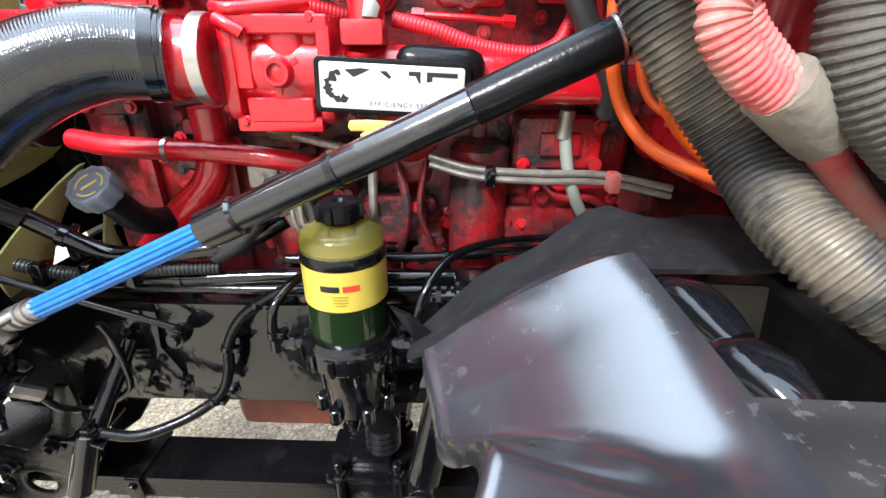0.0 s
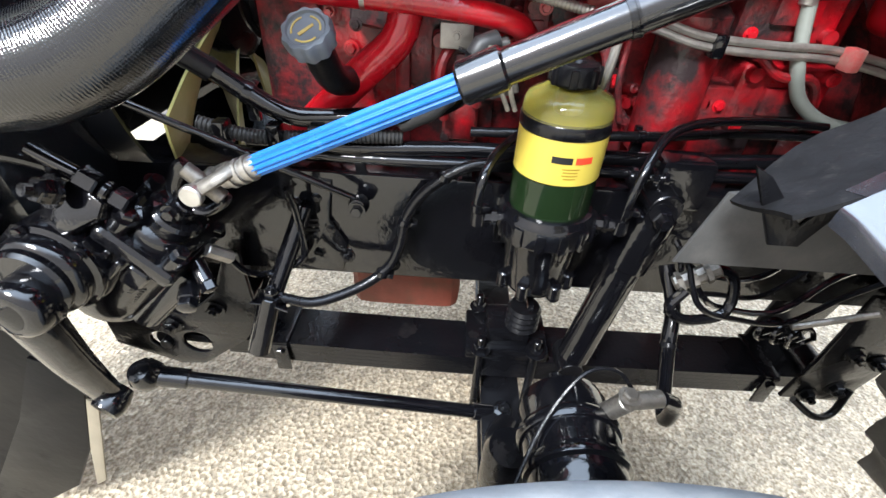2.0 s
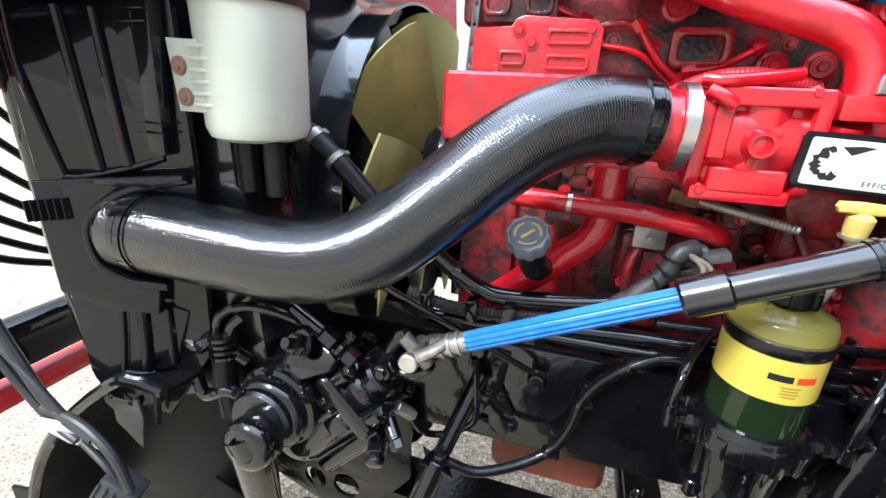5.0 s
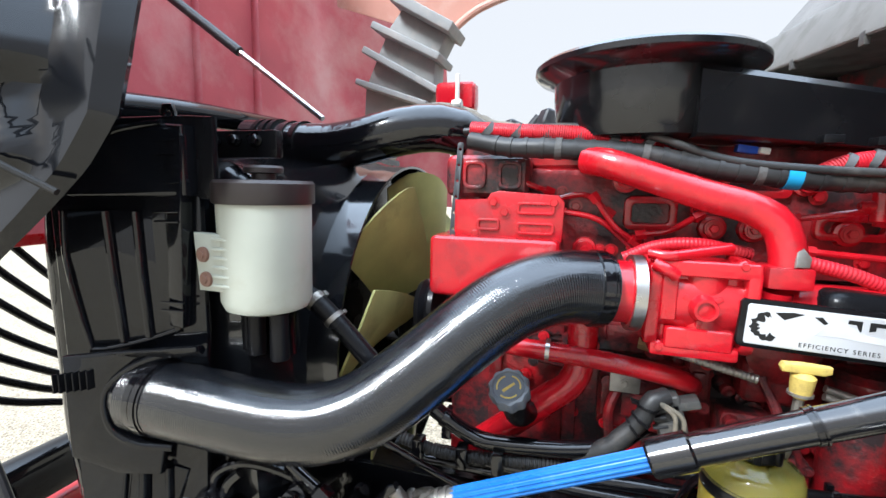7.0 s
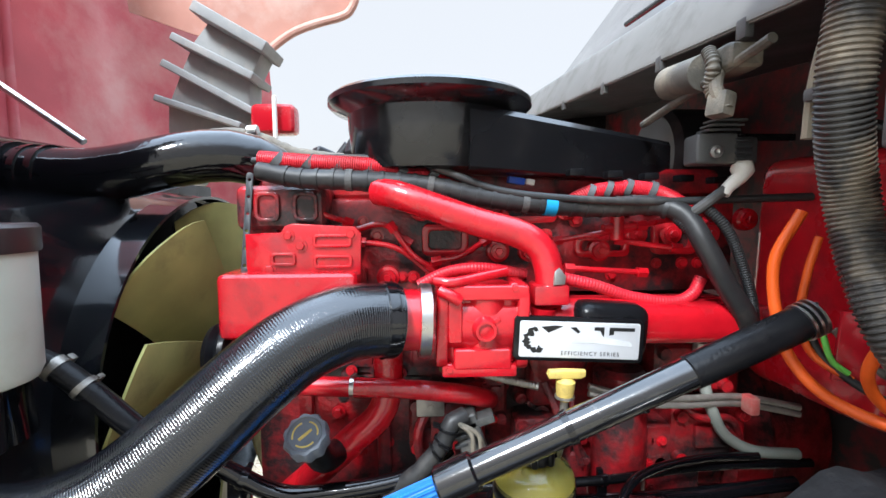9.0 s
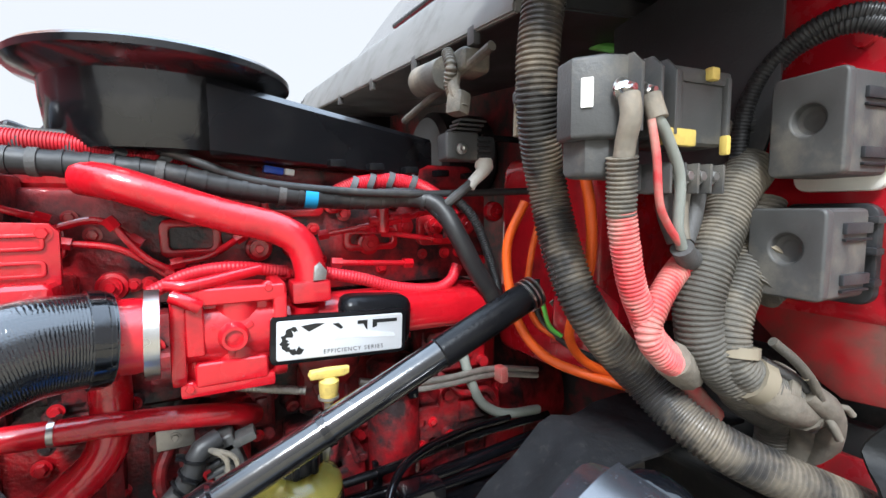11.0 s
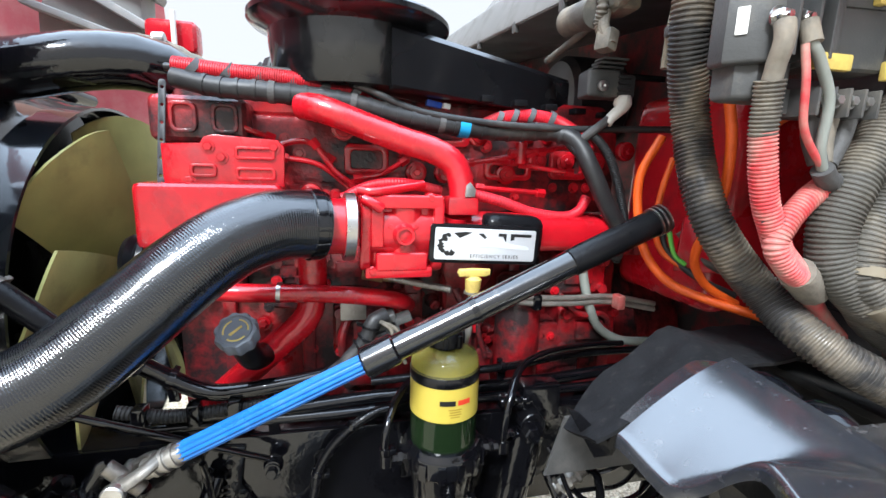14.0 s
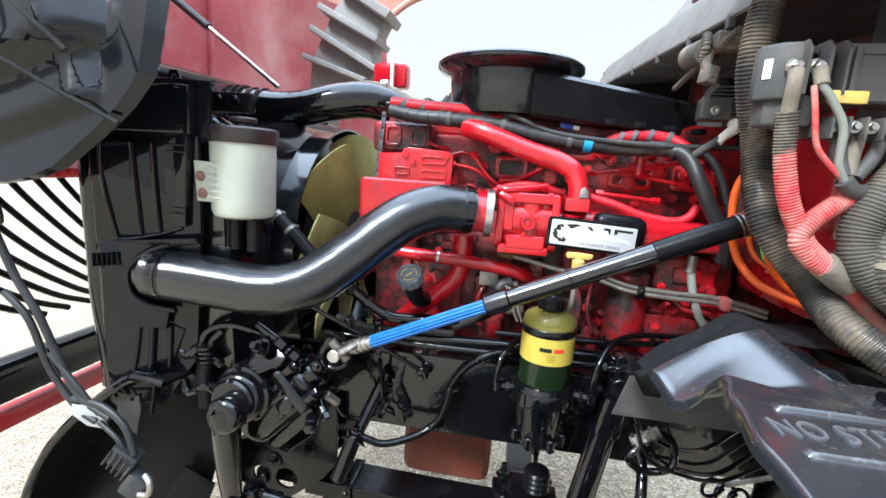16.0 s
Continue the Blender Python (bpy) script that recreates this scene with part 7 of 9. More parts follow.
tube(bm, [(0.44, 1.24, 2.11), (0.43, 1.2, 2.06), (0.44, 1.22, 2.0), (0.45, 1.17, 1.93)], 0.02, 14, pitch=0.012, depth=0.004)
bm.transform(NEAR_COWL)
part("bellows", bm, LOOM_DUSTY, wiper)
bm = bmesh.new()
box(bm, (0.45, 1.19, 1.95), (0.05, 0.06, 0.07), 0.012, turned(0, 10, 20))
bm.transform(NEAR_COWL)
part("bracket", bm, LOOM_DUSTY, wiper)
duct = thing("heater_duct", (0.55, 1.5, 1.8), "dark dusty round heater duct on the firewall", "duct")
bm = bmesh.new()
rod(bm, (0.42, 1.45, 1.83), (0.64, 1.45, 1.83), 0.16, seg=36, bevel=0.02)
part("shell", bm, PLASTIC_DARK, duct)

sensor = thing("pressure_sensor", (0.2, 0.76, 1.74), "grey metal sensor block with plug and bolt", "sensor")
bm = bmesh.new()
box(bm, (0.185, 0.77, 1.772), (0.07, 0.06, 0.055), 0.008, turned(0, 0, -8), 3)
part("body", bm, PLASTIC_GREY, sensor)
bm = bmesh.new()
lathe(bm, [(0, 0), (0.011, 0), (0.011, 0.006), (0.005, 0.007), (0, 0.004)], facing((0.175, 0.738, 1.765), (-0.1, -1, 0)), 20)
part("bolt", bm, STEEL, sensor, "bright bolt head")
bm = bmesh.new()
box(bm, (0.235, 0.765, 1.768), (0.045, 0.05, 0.05), 0.008, turned(0, 0, -8))
for k in range(4):
    box(bm, (0.225, 0.738, 1.752 + 0.011 * k), (0.03, 0.01, 0.005), 0.001)
part("plug", bm, PLASTIC_DARK, sensor)
bm = bmesh.new()
for k in range(3):
    box(bm, (0.20 + 0.006 * k, 0.77, 1.806 + 0.009 * k), (0.06, 0.04, 0.005), 0.002)
part("fin", bm, PLASTIC_GREY, sensor)
bm = bmesh.new()
tube(bm, [(0.235, 0.75, 1.745), (0.225, 0.74, 1.722), (0.205, 0.74, 1.705), (0.195, 0.74, 1.69)], 0.019, 12, wobble=0.35, taper=lambda t: 1 - 0.45 * t)
part("tape_wrap", bm, WHITE, sensor, "white tape wrapped round the lead")
bm = bmesh.new()
tube(bm, [(0.20, 0.74, 1.70), (0.165, 0.745, 1.672), (0.15, 0.76, 1.655)], 0.0095, 10)
part("lead", bm, TAPE, sensor)
bm = bmesh.new()
box(bm, (0.30, 0.80, 1.80), (0.14, 0.008, 0.014), 0.003)
box(bm, (0.26, 0.79, 1.775), (0.014, 0.012, 0.06), 0.003)
part("bracket", bm, PLASTIC, sensor)

# ---- conduit and power box ----
cond = thing("corrugated_conduit", (0.2, 0.4, 1.5), "thick dusty black corrugated conduit curving down the bay", "conduit")
bm = bmesh.new()
tube(bm, [(0.132, 0.417, 2.013), (0.108, 0.423, 1.813), (0.146, 0.444, 1.67), (0.160, 0.398, 1.534), (0.229, 0.356, 1.428), (0.262, 0.268, 1.368), (0.390, 0.165, 1.300)], 0.0268, 28, pitch=0.0062, depth=0.0022)
part("sleeve", bm, material("dusty_conduit", (0.040, 0.038, 0.036), 0.32, vary=0.3, scale=20, bump=0.1, coat=0.12, coat_rough=0.2, spec=0.3, dirt=(0.25, 0.205, 0.145), dirt_amount=0.50, dirt_scale=10), cond)
bm = bmesh.new()
tube(bm, [(0.155, 0.485, 1.90), (0.14, 0.487, 1.86), (0.133, 0.49, 1.81), (0.13, 0.49, 1.75)], 0.008, 10)
stick = part("tie_strap", bm, TAN, cond, "tan cloth tie strap")
bm = bmesh.new()
box(bm, (0.131, 0.475, 1.80), (0.03, 0.025, 0.016), 0.004)
part("buckle", bm, PLASTIC_GREY, stick)

power = thing("power_distribution_box", (0.2, 0.32, 1.68), "dark grey plastic power box with studs and yellow clips", "junction box")
bm = bmesh.new()
plate(bm, [(0.078, 0.350), (0.072, 0.322), (0.092, 0.298), (0.116, 0.290), (0.116, 0.350)], Matrix.Translation((0, 0, 1.760)), 0.082, [], 0.005, 2)
plate(bm, [(0.084, 0.346), (0.088, 0.318), (0.106, 0.304), (0.150, 0.304), (0.150, 0.346)], Matrix.Translation((0, 0, 1.705)), 0.05, [], 0.008, 2)
box(bm, (0.140, 0.334, 1.760), (0.06, 0.02, 0.082), 0.004)
part("stud_housing", bm, PLASTIC_GREY, power)
for x in (0.118, 0.146, 0.168):
    bm = bmesh.new()
    plate(bm, [(-0.030, -0.036), (0.030, -0.040), (0.030, 0.041), (-0.018, 0.041), (-0.030, 0.028)], Matrix.Translation((x, 0.304, 1.760)) @ turned(90, 0, 90), 0.005, [], 0.0015)
    part("divider", bm, PLASTIC_GREY, power)
for k in range(3):
    bm = bmesh.new()
    box(bm, (0.130 + 0.011 * k, 0.318, 1.792), (0.003, 0.03, 0.012), 0.001)
    part("roof_rib", bm, PLASTIC_GREY, power)
bm = bmesh.new()
plate(bm, round_rect(0.012, 0.029, 0.001, 2), facing((0.0808, 0.3092, 1.764), (-0.77, -0.64, 0), (0, 0, 1)), 0.0012, [], 0)
part("paper_label", bm, WHITE, power, "white paper label")
for x in (0.106, 0.135):
    bm = bmesh.new()
    hexbolt(bm, (x, 0.290, 1.764), (0.1, -1, 0), 0.0085, 0.011, stud=0.005)
    part("stud_nut", bm, STEEL, power, "bright stud nut")
bm = bmesh.new()
box(bm, (0.222, 0.318, 1.757), (0.090, 0.062, 0.082), 0.008, turned(0, 0, -4), 3)
part("fuse_box", bm, PLASTIC_GREY, power)
bm = bmesh.new()
box(bm, (0.222, 0.318, 1.790), (0.097, 0.069, 0.016), 0.004, turned(0, 0, -4))
box(bm, (0.184, 0.286, 1.752), (0.010, 0.008, 0.08), 0.003)
box(bm, (0.262, 0.282, 1.752), (0.008, 0.008, 0.08), 0.003)
part("lid_rim", bm, PLASTIC_GREY, power)
for x, z, w, h in ((0.178, 1.722, 0.05, 0.018), (0.232, 1.792, 0.014, 0.014), (0.260, 1.718, 0.008, 0.022)):
    bm = bmesh.new()
    box(bm, (x, 0.280, z), (w, 0.010, h), 0.003)
    part("clip", bm, YELLOW, power, "yellow locking clip")
for k in range(5):
    bm = bmesh.new()
    x = 0.165 + 0.022 * k
    box(bm, (x, 0.30, 1.680), (0.004, 0.05, 0.032), 0.001)
    part("terminal_rib", bm, PLASTIC_GREY, power)
    if k < 4:
        bm = bmesh.new()
        hexbolt(bm, (x + 0.011, 0.285, 1.682), (0, -1, 0.1), 0.006, 0.009)
        part("terminal_bolt", bm, STEEL, power, "bright terminal bolt")
bm = bmesh.new()
box(bm, (0.21, 0.325, 1.682), (0.11, 0.03, 0.03), 0.004)
part("terminal_bar", bm, PLASTIC_GREY, power)
bm = bmesh.new()
plate(bm, [(-0.13, -0.09), (0.09, -0.12), (0.12, -0.02), (0.12, 0.2), (-0.13, 0.16)], facing((0.345, 0.39, 1.78), (-1, 0, 0), (0, 0, 1)), 0.006)
part("mounting_plate", bm, PLASTIC_DARK, power, "dark metal backing plate")
for y, z in ((0.33, 1.75), (0.345, 1.69)):
    bm = bmesh.new()
    hexbolt(bm, (0.341, y, z), (-1, 0, 0), 0.008, 0.02)
    part("plate_stud", bm, ZINC, power)


def cable(name, label, runs, category="cable", group="cables by the power box"):
    ob = thing(name, runs[0][0][0], label, category, group)
    for pts, r, mat, pitch, word in runs:
        bm = bmesh.new()
        if pitch:
            tube(bm, pts, r, 16, pitch=pitch * 0.6, depth=min(0.0018, r * 0.11), wobble=0.05)
        else:
            tube(bm, pts, r, 12, wobble=0.03)
        part(word, bm, mat, ob)
    return ob


cable("battery_cable", "red corrugated battery cables tied together", [
    ([(0.106, 0.280, 1.757), (0.105, 0.276, 1.738), (0.108, 0.284, 1.715), (0.111, 0.29, 1.69)], 0.0105, WRAP, None, "heat_shrink"),
    ([(0.110, 0.29, 1.70), (0.115, 0.294, 1.67), (0.119, 0.297, 1.64)], 0.0155, LOOM_DUSTY, 0.008, "sleeve"),
    ([(0.119, 0.297, 1.645), (0.127, 0.298, 1.61), (0.14, 0.30, 1.57), (0.157, 0.30, 1.535), (0.178, 0.30, 1.502), (0.212, 0.30, 1.472)], 0.0155, PINK_LOOM, 0.008, "sleeve"),
    ([(0.235, 0.305, 1.585), (0.205, 0.30, 1.568), (0.172, 0.295, 1.538), (0.160, 0.292, 1.512), (0.178, 0.290, 1.486), (0.207, 0.292, 1.468)], 0.0145, PINK_LOOM, 0.008, "sleeve"),
    ([(0.203, 0.295, 1.476), (0.225, 0.30, 1.462), (0.25, 0.307, 1.447)], 0.0215, WRAP, None, "grey_wrap"),
    ([(0.245, 0.307, 1.45), (0.28, 0.32, 1.415), (0.33, 0.32, 1.37)], 0.013, PINK_LOOM, None, "cable"),
    ([(0.14, 0.30, 1.543), (0.165, 0.292, 1.541), (0.188, 0.30, 1.542)], 0.006, TAPE, None, "cable_tie")])
cable("thin_wires", "thin pink and grey-green battery wires", [
    ([(0.137, 0.278, 1.755), (0.137, 0.272, 1.738), (0.152, 0.272, 1.72), (0.178, 0.275, 1.68), (0.185, 0.28, 1.63), (0.20, 0.285, 1.605)], 0.0058, GREY_WIRE, None, "wire"),
    ([(0.128, 0.272, 1.735), (0.135, 0.27, 1.70), (0.148, 0.275, 1.655), (0.17, 0.28, 1.63), (0.205, 0.285, 1.602)], 0.0042, PINK_LOOM, None, "wire"),
    ([(0.136, 0.280, 1.760), (0.138, 0.272, 1.736)], 0.010, WRAP, None, "heat_shrink"),
    ([(0.19, 0.30, 1.67), (0.195, 0.30, 1.64), (0.205, 0.295, 1.612)], 0.011, TAPE, None, "taped_lead"),
    ([(0.215, 0.30, 1.67), (0.212, 0.30, 1.64), (0.21, 0.295, 1.612)], 0.011, WRAP, None, "taped_lead"),
    ([(0.245, 0.30, 1.67), (0.24, 0.30, 1.64), (0.22, 0.295, 1.61)], 0.010, TAPE, None, "taped_lead"),
    ([(0.20, 0.285, 1.605), (0.22, 0.29, 1.59), (0.25, 0.30, 1.592), (0.30, 0.31, 1.60)], 0.012, TAPE, None, "taped_lead"),
    ([(0.27, 0.33, 1.69), (0.272, 0.33, 1.64), (0.275, 0.33, 1.58)], 0.009, LOOM, 0.006, "sleeve")])
cable("main_loom", "dusty grey corrugated wiring looms bound with tape", [
    ([(0.355, 0.30, 1.70), (0.32, 0.30, 1.67), (0.285, 0.295, 1.625), (0.255, 0.29, 1.58), (0.24, 0.29, 1.53), (0.25, 0.285, 1.485), (0.29, 0.275, 1.445), (0.34, 0.265, 1.42)], 0.028, LOOM_DUSTY, 0.009, "sleeve"),
    ([(0.355, 0.285, 1.655), (0.33, 0.28, 1.60), (0.295, 0.275, 1.555), (0.27, 0.27, 1.515), (0.27, 0.265, 1.475), (0.31, 0.255, 1.44), (0.36, 0.25, 1.42)], 0.023, LOOM_DUSTY, 0.009, "sleeve"),
    ([(0.36, 0.25, 1.58), (0.335, 0.255, 1.568), (0.31, 0.262, 1.55)], 0.024, LOOM_DUSTY, 0.009, "sleeve"),
    ([(0.35, 0.30, 1.74), (0.352, 0.295, 1.79), (0.355, 0.265, 1.83), (0.36, 0.21, 1.842), (0.385, 0.165, 1.815), (0.42, 0.155, 1.795)], 0.0105, LOOM, 0.0075, "sleeve"),
    ([(0.335, 0.31, 1.70), (0.34, 0.305, 1.77), (0.345, 0.28, 1.82), (0.35, 0.23, 1.85), (0.37, 0.19, 1.845), (0.41, 0.165, 1.81)], 0.0105, LOOM, 0.0075, "sleeve"),
    ([(0.285, 0.268, 1.46), (0.32, 0.255, 1.43), (0.365, 0.25, 1.405), (0.42, 0.25, 1.385), (0.44, 0.26, 1.34), (0.44, 0.27, 1.28)], 0.026, WRAP, None, "frayed_wrap"),
    ([(0.27, 0.29, 1.475), (0.31, 0.285, 1.425), (0.36, 0.29, 1.39), (0.41, 0.29, 1.36), (0.425, 0.295, 1.31)], 0.022, LOOM_DUSTY, 0.009, "sleeve"),
    ([(0.36, 0.235, 1.43), (0.40, 0.225, 1.40), (0.43, 0.235, 1.35), (0.435, 0.25, 1.30)], 0.016, WRAP, None, "frayed_wrap"),
    ([(0.30, 0.25, 1.47), (0.345, 0.235, 1.445), (0.385, 0.23, 1.41), (0.40, 0.24, 1.37)], 0.007, TAPE, None, "wire"),
    ([(0.29, 0.26, 1.452), (0.305, 0.255, 1.443)], 0.0275, TAN, None, "tan_tape"),
    ([(0.33, 0.262, 1.60), (0.318, 0.262, 1.588)], 0.0255, TAN, None, "tape"),
    ([(0.272, 0.266, 1.49), (0.270, 0.265, 1.478)], 0.0265, TAN, None, "tan_tape"),
    ([(0.33, 0.258, 1.436), (0.345, 0.255, 1.43)], 0.029, WRAP, None, "frayed_wrap"),
    ([(0.385, 0.25, 1.40), (0.40, 0.25, 1.395)], 0.030, WRAP, None, "frayed_wrap"),
    ([(0.36, 0.232, 1.44), (0.35, 0.222, 1.452), (0.335, 0.222, 1.455)], 0.004, TAN, None, "frayed_end"),
    ([(0.40, 0.228, 1.40), (0.415, 0.215, 1.405), (0.425, 0.21, 1.395)], 0.004, WRAP, None, "frayed_end"),
    ([(0.39, 0.225, 1.40), (0.392, 0.215, 1.385), (0.40, 0.212, 1.37)], 0.005, WRAP, None, "frayed_end"),
    ([(0.29, 0.235, 1.50), (0.32, 0.225, 1.475), (0.35, 0.22, 1.445), (0.38, 0.222, 1.41)], 0.0055, LOOM_DUSTY, None, "wire")], "wiring loom")
bm = bmesh.new()
grommet = thing("loom_grommet", (0.42, 0.16, 1.8), "dusty olive rubber grommet in the cowl", "grommet")
lathe(bm, [(0.012, 0.03), (0.022, 0.028), (0.026, 0.008), (0.036, 0.004), (0.036, 0.0), (0, 0.0)], facing((0.424, 0.155, 1.795), (-1, 0.05, 0.2)) @ Matrix.Diagonal((0.8, 0.8, 0.8, 1)), 28)
part("boot", bm, material("olive_rubber", (0.17, 0.16, 0.12), 0.7, vary=0.2), grommet)
cable("orange_cable", "bright orange cable loop with green and black wires", [
    ([(0.148, 0.40, 1.745), (0.165, 0.40, 1.70), (0.185, 0.405, 1.64), (0.20, 0.42, 1.57), (0.208, 0.45, 1.51), (0.225, 0.485, 1.45), (0.27, 0.50, 1.40), (0.33, 0.49, 1.365)], 0.0075, ORANGE, None, "cable"),
    ([(0.24, 0.62, 1.66), (0.205, 0.625, 1.581), (0.207, 0.612, 1.484), (0.222, 0.592, 1.425), (0.252, 0.560, 1.385), (0.29, 0.51, 1.368), (0.33, 0.46, 1.358), (0.42, 0.42, 1.33)], 0.0085, ORANGE, None, "cable"),
    ([(0.27, 0.62, 1.62), (0.25, 0.615, 1.56), (0.24, 0.61, 1.49), (0.255, 0.60, 1.44), (0.29, 0.57, 1.41)], 0.006, ORANGE, None, "wire"),
    ([(0.17, 0.45, 1.655), (0.18, 0.45, 1.60), (0.185, 0.46, 1.56)], 0.008, GREEN_WIRE, None, "wire"),
    ([(0.255, 0.59, 1.49), (0.265, 0.58, 1.44), (0.285, 0.57, 1.42)], 0.0045, GREEN_WIRE, None, "wire"),
    ([(0.26, 0.61, 1.52), (0.26, 0.60, 1.45), (0.30, 0.56, 1.40), (0.36, 0.52, 1.37)], 0.006, LOOM, None, "wire"),
    ([(0.29, 0.60, 1.48), (0.32, 0.57, 1.43), (0.36, 0.54, 1.41), (0.42, 0.50, 1.40)], 0.009, LOOM_DUSTY, None, "wire"),
    ([(0.145, 0.385, 1.75), (0.146, 0.39, 1.735)], 0.012, PLASTIC, None, "sleeve_end"),
    ([(0.30, 0.35, 1.38), (0.36, 0.34, 1.34), (0.42, 0.34, 1.31)], 0.005, GREEN_WIRE, None, "wire")])


def relay_cover(x, y, z, sy, sz, base_mat, label, turn):
    ob = thing("relay_cover", (x + 0.05, y, z), label, "relay box", "relay covers on the cowl")
    t = turned(0, 0, turn)
    bm = bmesh.new()
    box(bm, (x + 0.047, y, z), (0.075, sy, sz), 0.008, t, 3)
    face = Matrix.Translation((x + 0.005, y, z)) @ t @ facing((0, 0, 0), (-1, 0, 0), (0, 0, 1))
    plate(bm, round_rect(sy, sz, 0.008, 4), face, 0.014, [ring_points(0.002, 0.005, 0.0165, 28)], 0.003, 3)
    cover = part("cover", bm, PLASTIC_GREY, ob)
    bm = bmesh.new()
    lathe(bm, [(0, -0.004), (0.010, -0.0045), (0.015, -0.002), (0.0168, 0.004), (0.0185, 0.004), (0.0185, -0.008), (0, -0.008)], face @ Matrix.Translation((0.002, 0.005, 0)), 28)
    part("dimple", bm, PLASTIC_GREY, cover)
    for k in (-1, 1):
        bm = bmesh.new()
        box(bm, (x + 0.055, y - sy / 2 - 0.002, z + k * sz * 0.28), (0.05, 0.006, 0.012), 0.002, t)
        part("latch", bm, PLASTIC_DARK, cover)
        bm = bmesh.new()
        box(bm, (x + 0.055, y - sy / 2 - 0.002, z + k * sz * 0.28 - 0.012), (0.05, 0.005, 0.003), 0.001, t)
        part("slot", bm, GASKET, cover)
    bm = bmesh.new()
    plate(bm, round_rect(sy + 0.02, sz + 0.02, 0.016, 5), facing((0.413, y + 0.008, z - 0.005), (-1, 0, 0), (0, 0, 1)), 0.016, [], 0.004)
    part("base", bm, base_mat, ob)
    for k in range(3):
        bm = bmesh.new()
        box(bm, (0.400, y - sy / 2 + 0.004, z + (k - 1) * sz * 0.36), (0.02, 0.022, 0.008), 0.002)
        part("base_rib", bm, base_mat, ob)


relay_cover(0.312, 0.226, 1.735, 0.074, 0.108, WHITE, "grey plastic relay cover on a cream base", -6)
relay_cover(0.300, 0.234, 1.598, 0.078, 0.098, PLASTIC_DARK, "dusty grey plastic relay cover on a dark base", -4)
decal = thing("oil_sticker", (0.42, 0.162, 1.54), "white, yellow and red service sticker on the cowl", "sticker")
fr = facing((0.4235, 0.162, 1.587), (-1, 0, 0), (0, 0, 1))
bm = bmesh.new()
plate(bm, round_rect(0.051, 0.048, 0.002, 2, 0, 0.026), fr, 0.0012, [], 0)
part("upper_field", bm, WHITE, decal)
bm = bmesh.new()
plate(bm, round_rect(0.051, 0.050, 0.002, 2, 0, -0.024), fr, 0.0012, [], 0)
part("lower_field", bm, INK_RED, decal)
f2 = fr @ Matrix.Translation((0, 0, 0.001))
bm = bmesh.new()
plate(bm, ring_points(0.014, 0.038, 0.008, 16), f2, 0.001, [], 0)
plate(bm, [(0.0, 0.048), (0.024, 0.048), (0.024, 0.030), (0.016, 0.036)], f2, 0.001, [], 0)
part("yellow_mark", bm, LABEL_YELLOW, decal)
bm = bmesh.new()
for k, (w, y) in enumerate(((0.024, 0.022), (0.036, 0.011))):
    plate(bm, round_rect(w, 0.007, 0.001, 2, -0.02 + w / 2, y), f2, 0.001, [], 0)
part("red_bar", bm, INK_RED, decal)
bm = bmesh.new()
for k in range(5):
    plate(bm, round_rect(0.030 - 0.003 * (k % 2), 0.0025, 0.0005, 2, -0.004, -0.008 - 0.006 * k), f2, 0.001, [], 0)
plate(bm, round_rect(0.011, 0.013, 0.001, 2, -0.017, -0.04), f2, 0.001, [], 0)
part("white_bar", bm, WHITE, decal)

# rubber bump arm beside the cowl
arm = thing("hood_latch_arm", (0.34, 0.09, 1.58), "grey rubber hood latch arm with a worn end", "latch")
bm = bmesh.new()
plate(bm, [(-0.009, 0.0), (0.008, 0.0), (0.026, 0.085), (0.036, 0.145), (0.030, 0.158), (0.016, 0.155), (0.004, 0.08)], facing((0.34, 0.108, 1.578), (-1, -0.1, 0), (0, 0, 1)), 0.022, [], 0.006)
part("blade", bm, PLASTIC_DARK, arm)
bm = bmesh.new()
box(bm, (0.335, 0.106, 1.578), (0.034, 0.034, 0.052), 0.012, turned(10, 0, 0), 3)
part("rubber_end", bm, material("worn_brown_rubber", (0.09, 0.045, 0.04), 0.5, vary=0.4, scale=20, dirt=(0.18, 0.17, 0.16), dirt_amount=0.5), arm)
bm = bmesh.new()
box(bm, (0.40, 0.07, 1.74), (0.08, 0.03, 0.05), 0.008)
part("pivot", bm, PLASTIC_DARK, arm)
for z in (1.655, 1.69):
    bm = bmesh.new()
    hexbolt(bm, (0.322, 0.085, z), (-1, 0, 0), 0.004, 0.003)
    part("rivet", bm, ZINC, arm)
hinge = thing("door_hinge_bracket", (0.5, 0.06, 1.36), "red painted sheet bracket below the cab hinge", "bracket")
bm = bmesh.new()
plate(bm, [(-0.024, 0.064), (0.034, 0.059), (0.022, 0.0), (-0.002, -0.062), (-0.038, -0.055), (-0.030, 0.0)], facing((0.5, 0.10, 1.385), (-1, 0, 0.15), (0, 0, 1)), 0.006, [], 0.002)
box(bm, (0.488, 0.108, 1.451), (0.05, 0.10, 0.004), 0.0015, turned(0, 6, 0))
part("sheet", bm, RED_CAB, hinge)
bm = bmesh.new()
plate(bm, [(0.0, 0.0), (0.12, -0.05), (0.12, -0.09), (0.04, -0.07), (-0.01, -0.03)], facing((0.50, 0.118, 1.37), (-1, -0.4, 0.5), (0, 0, 1)), 0.006)
part("lower_sheet", bm, RED_CAB, hinge)
bm = bmesh.new()
rod(bm, (0.507, 0.092, 1.335), (0.50, 0.086, 1.358), 0.011)
part("amber_plug", bm, ORANGE_LENS, hinge, "small amber plug")
bm = bmesh.new()
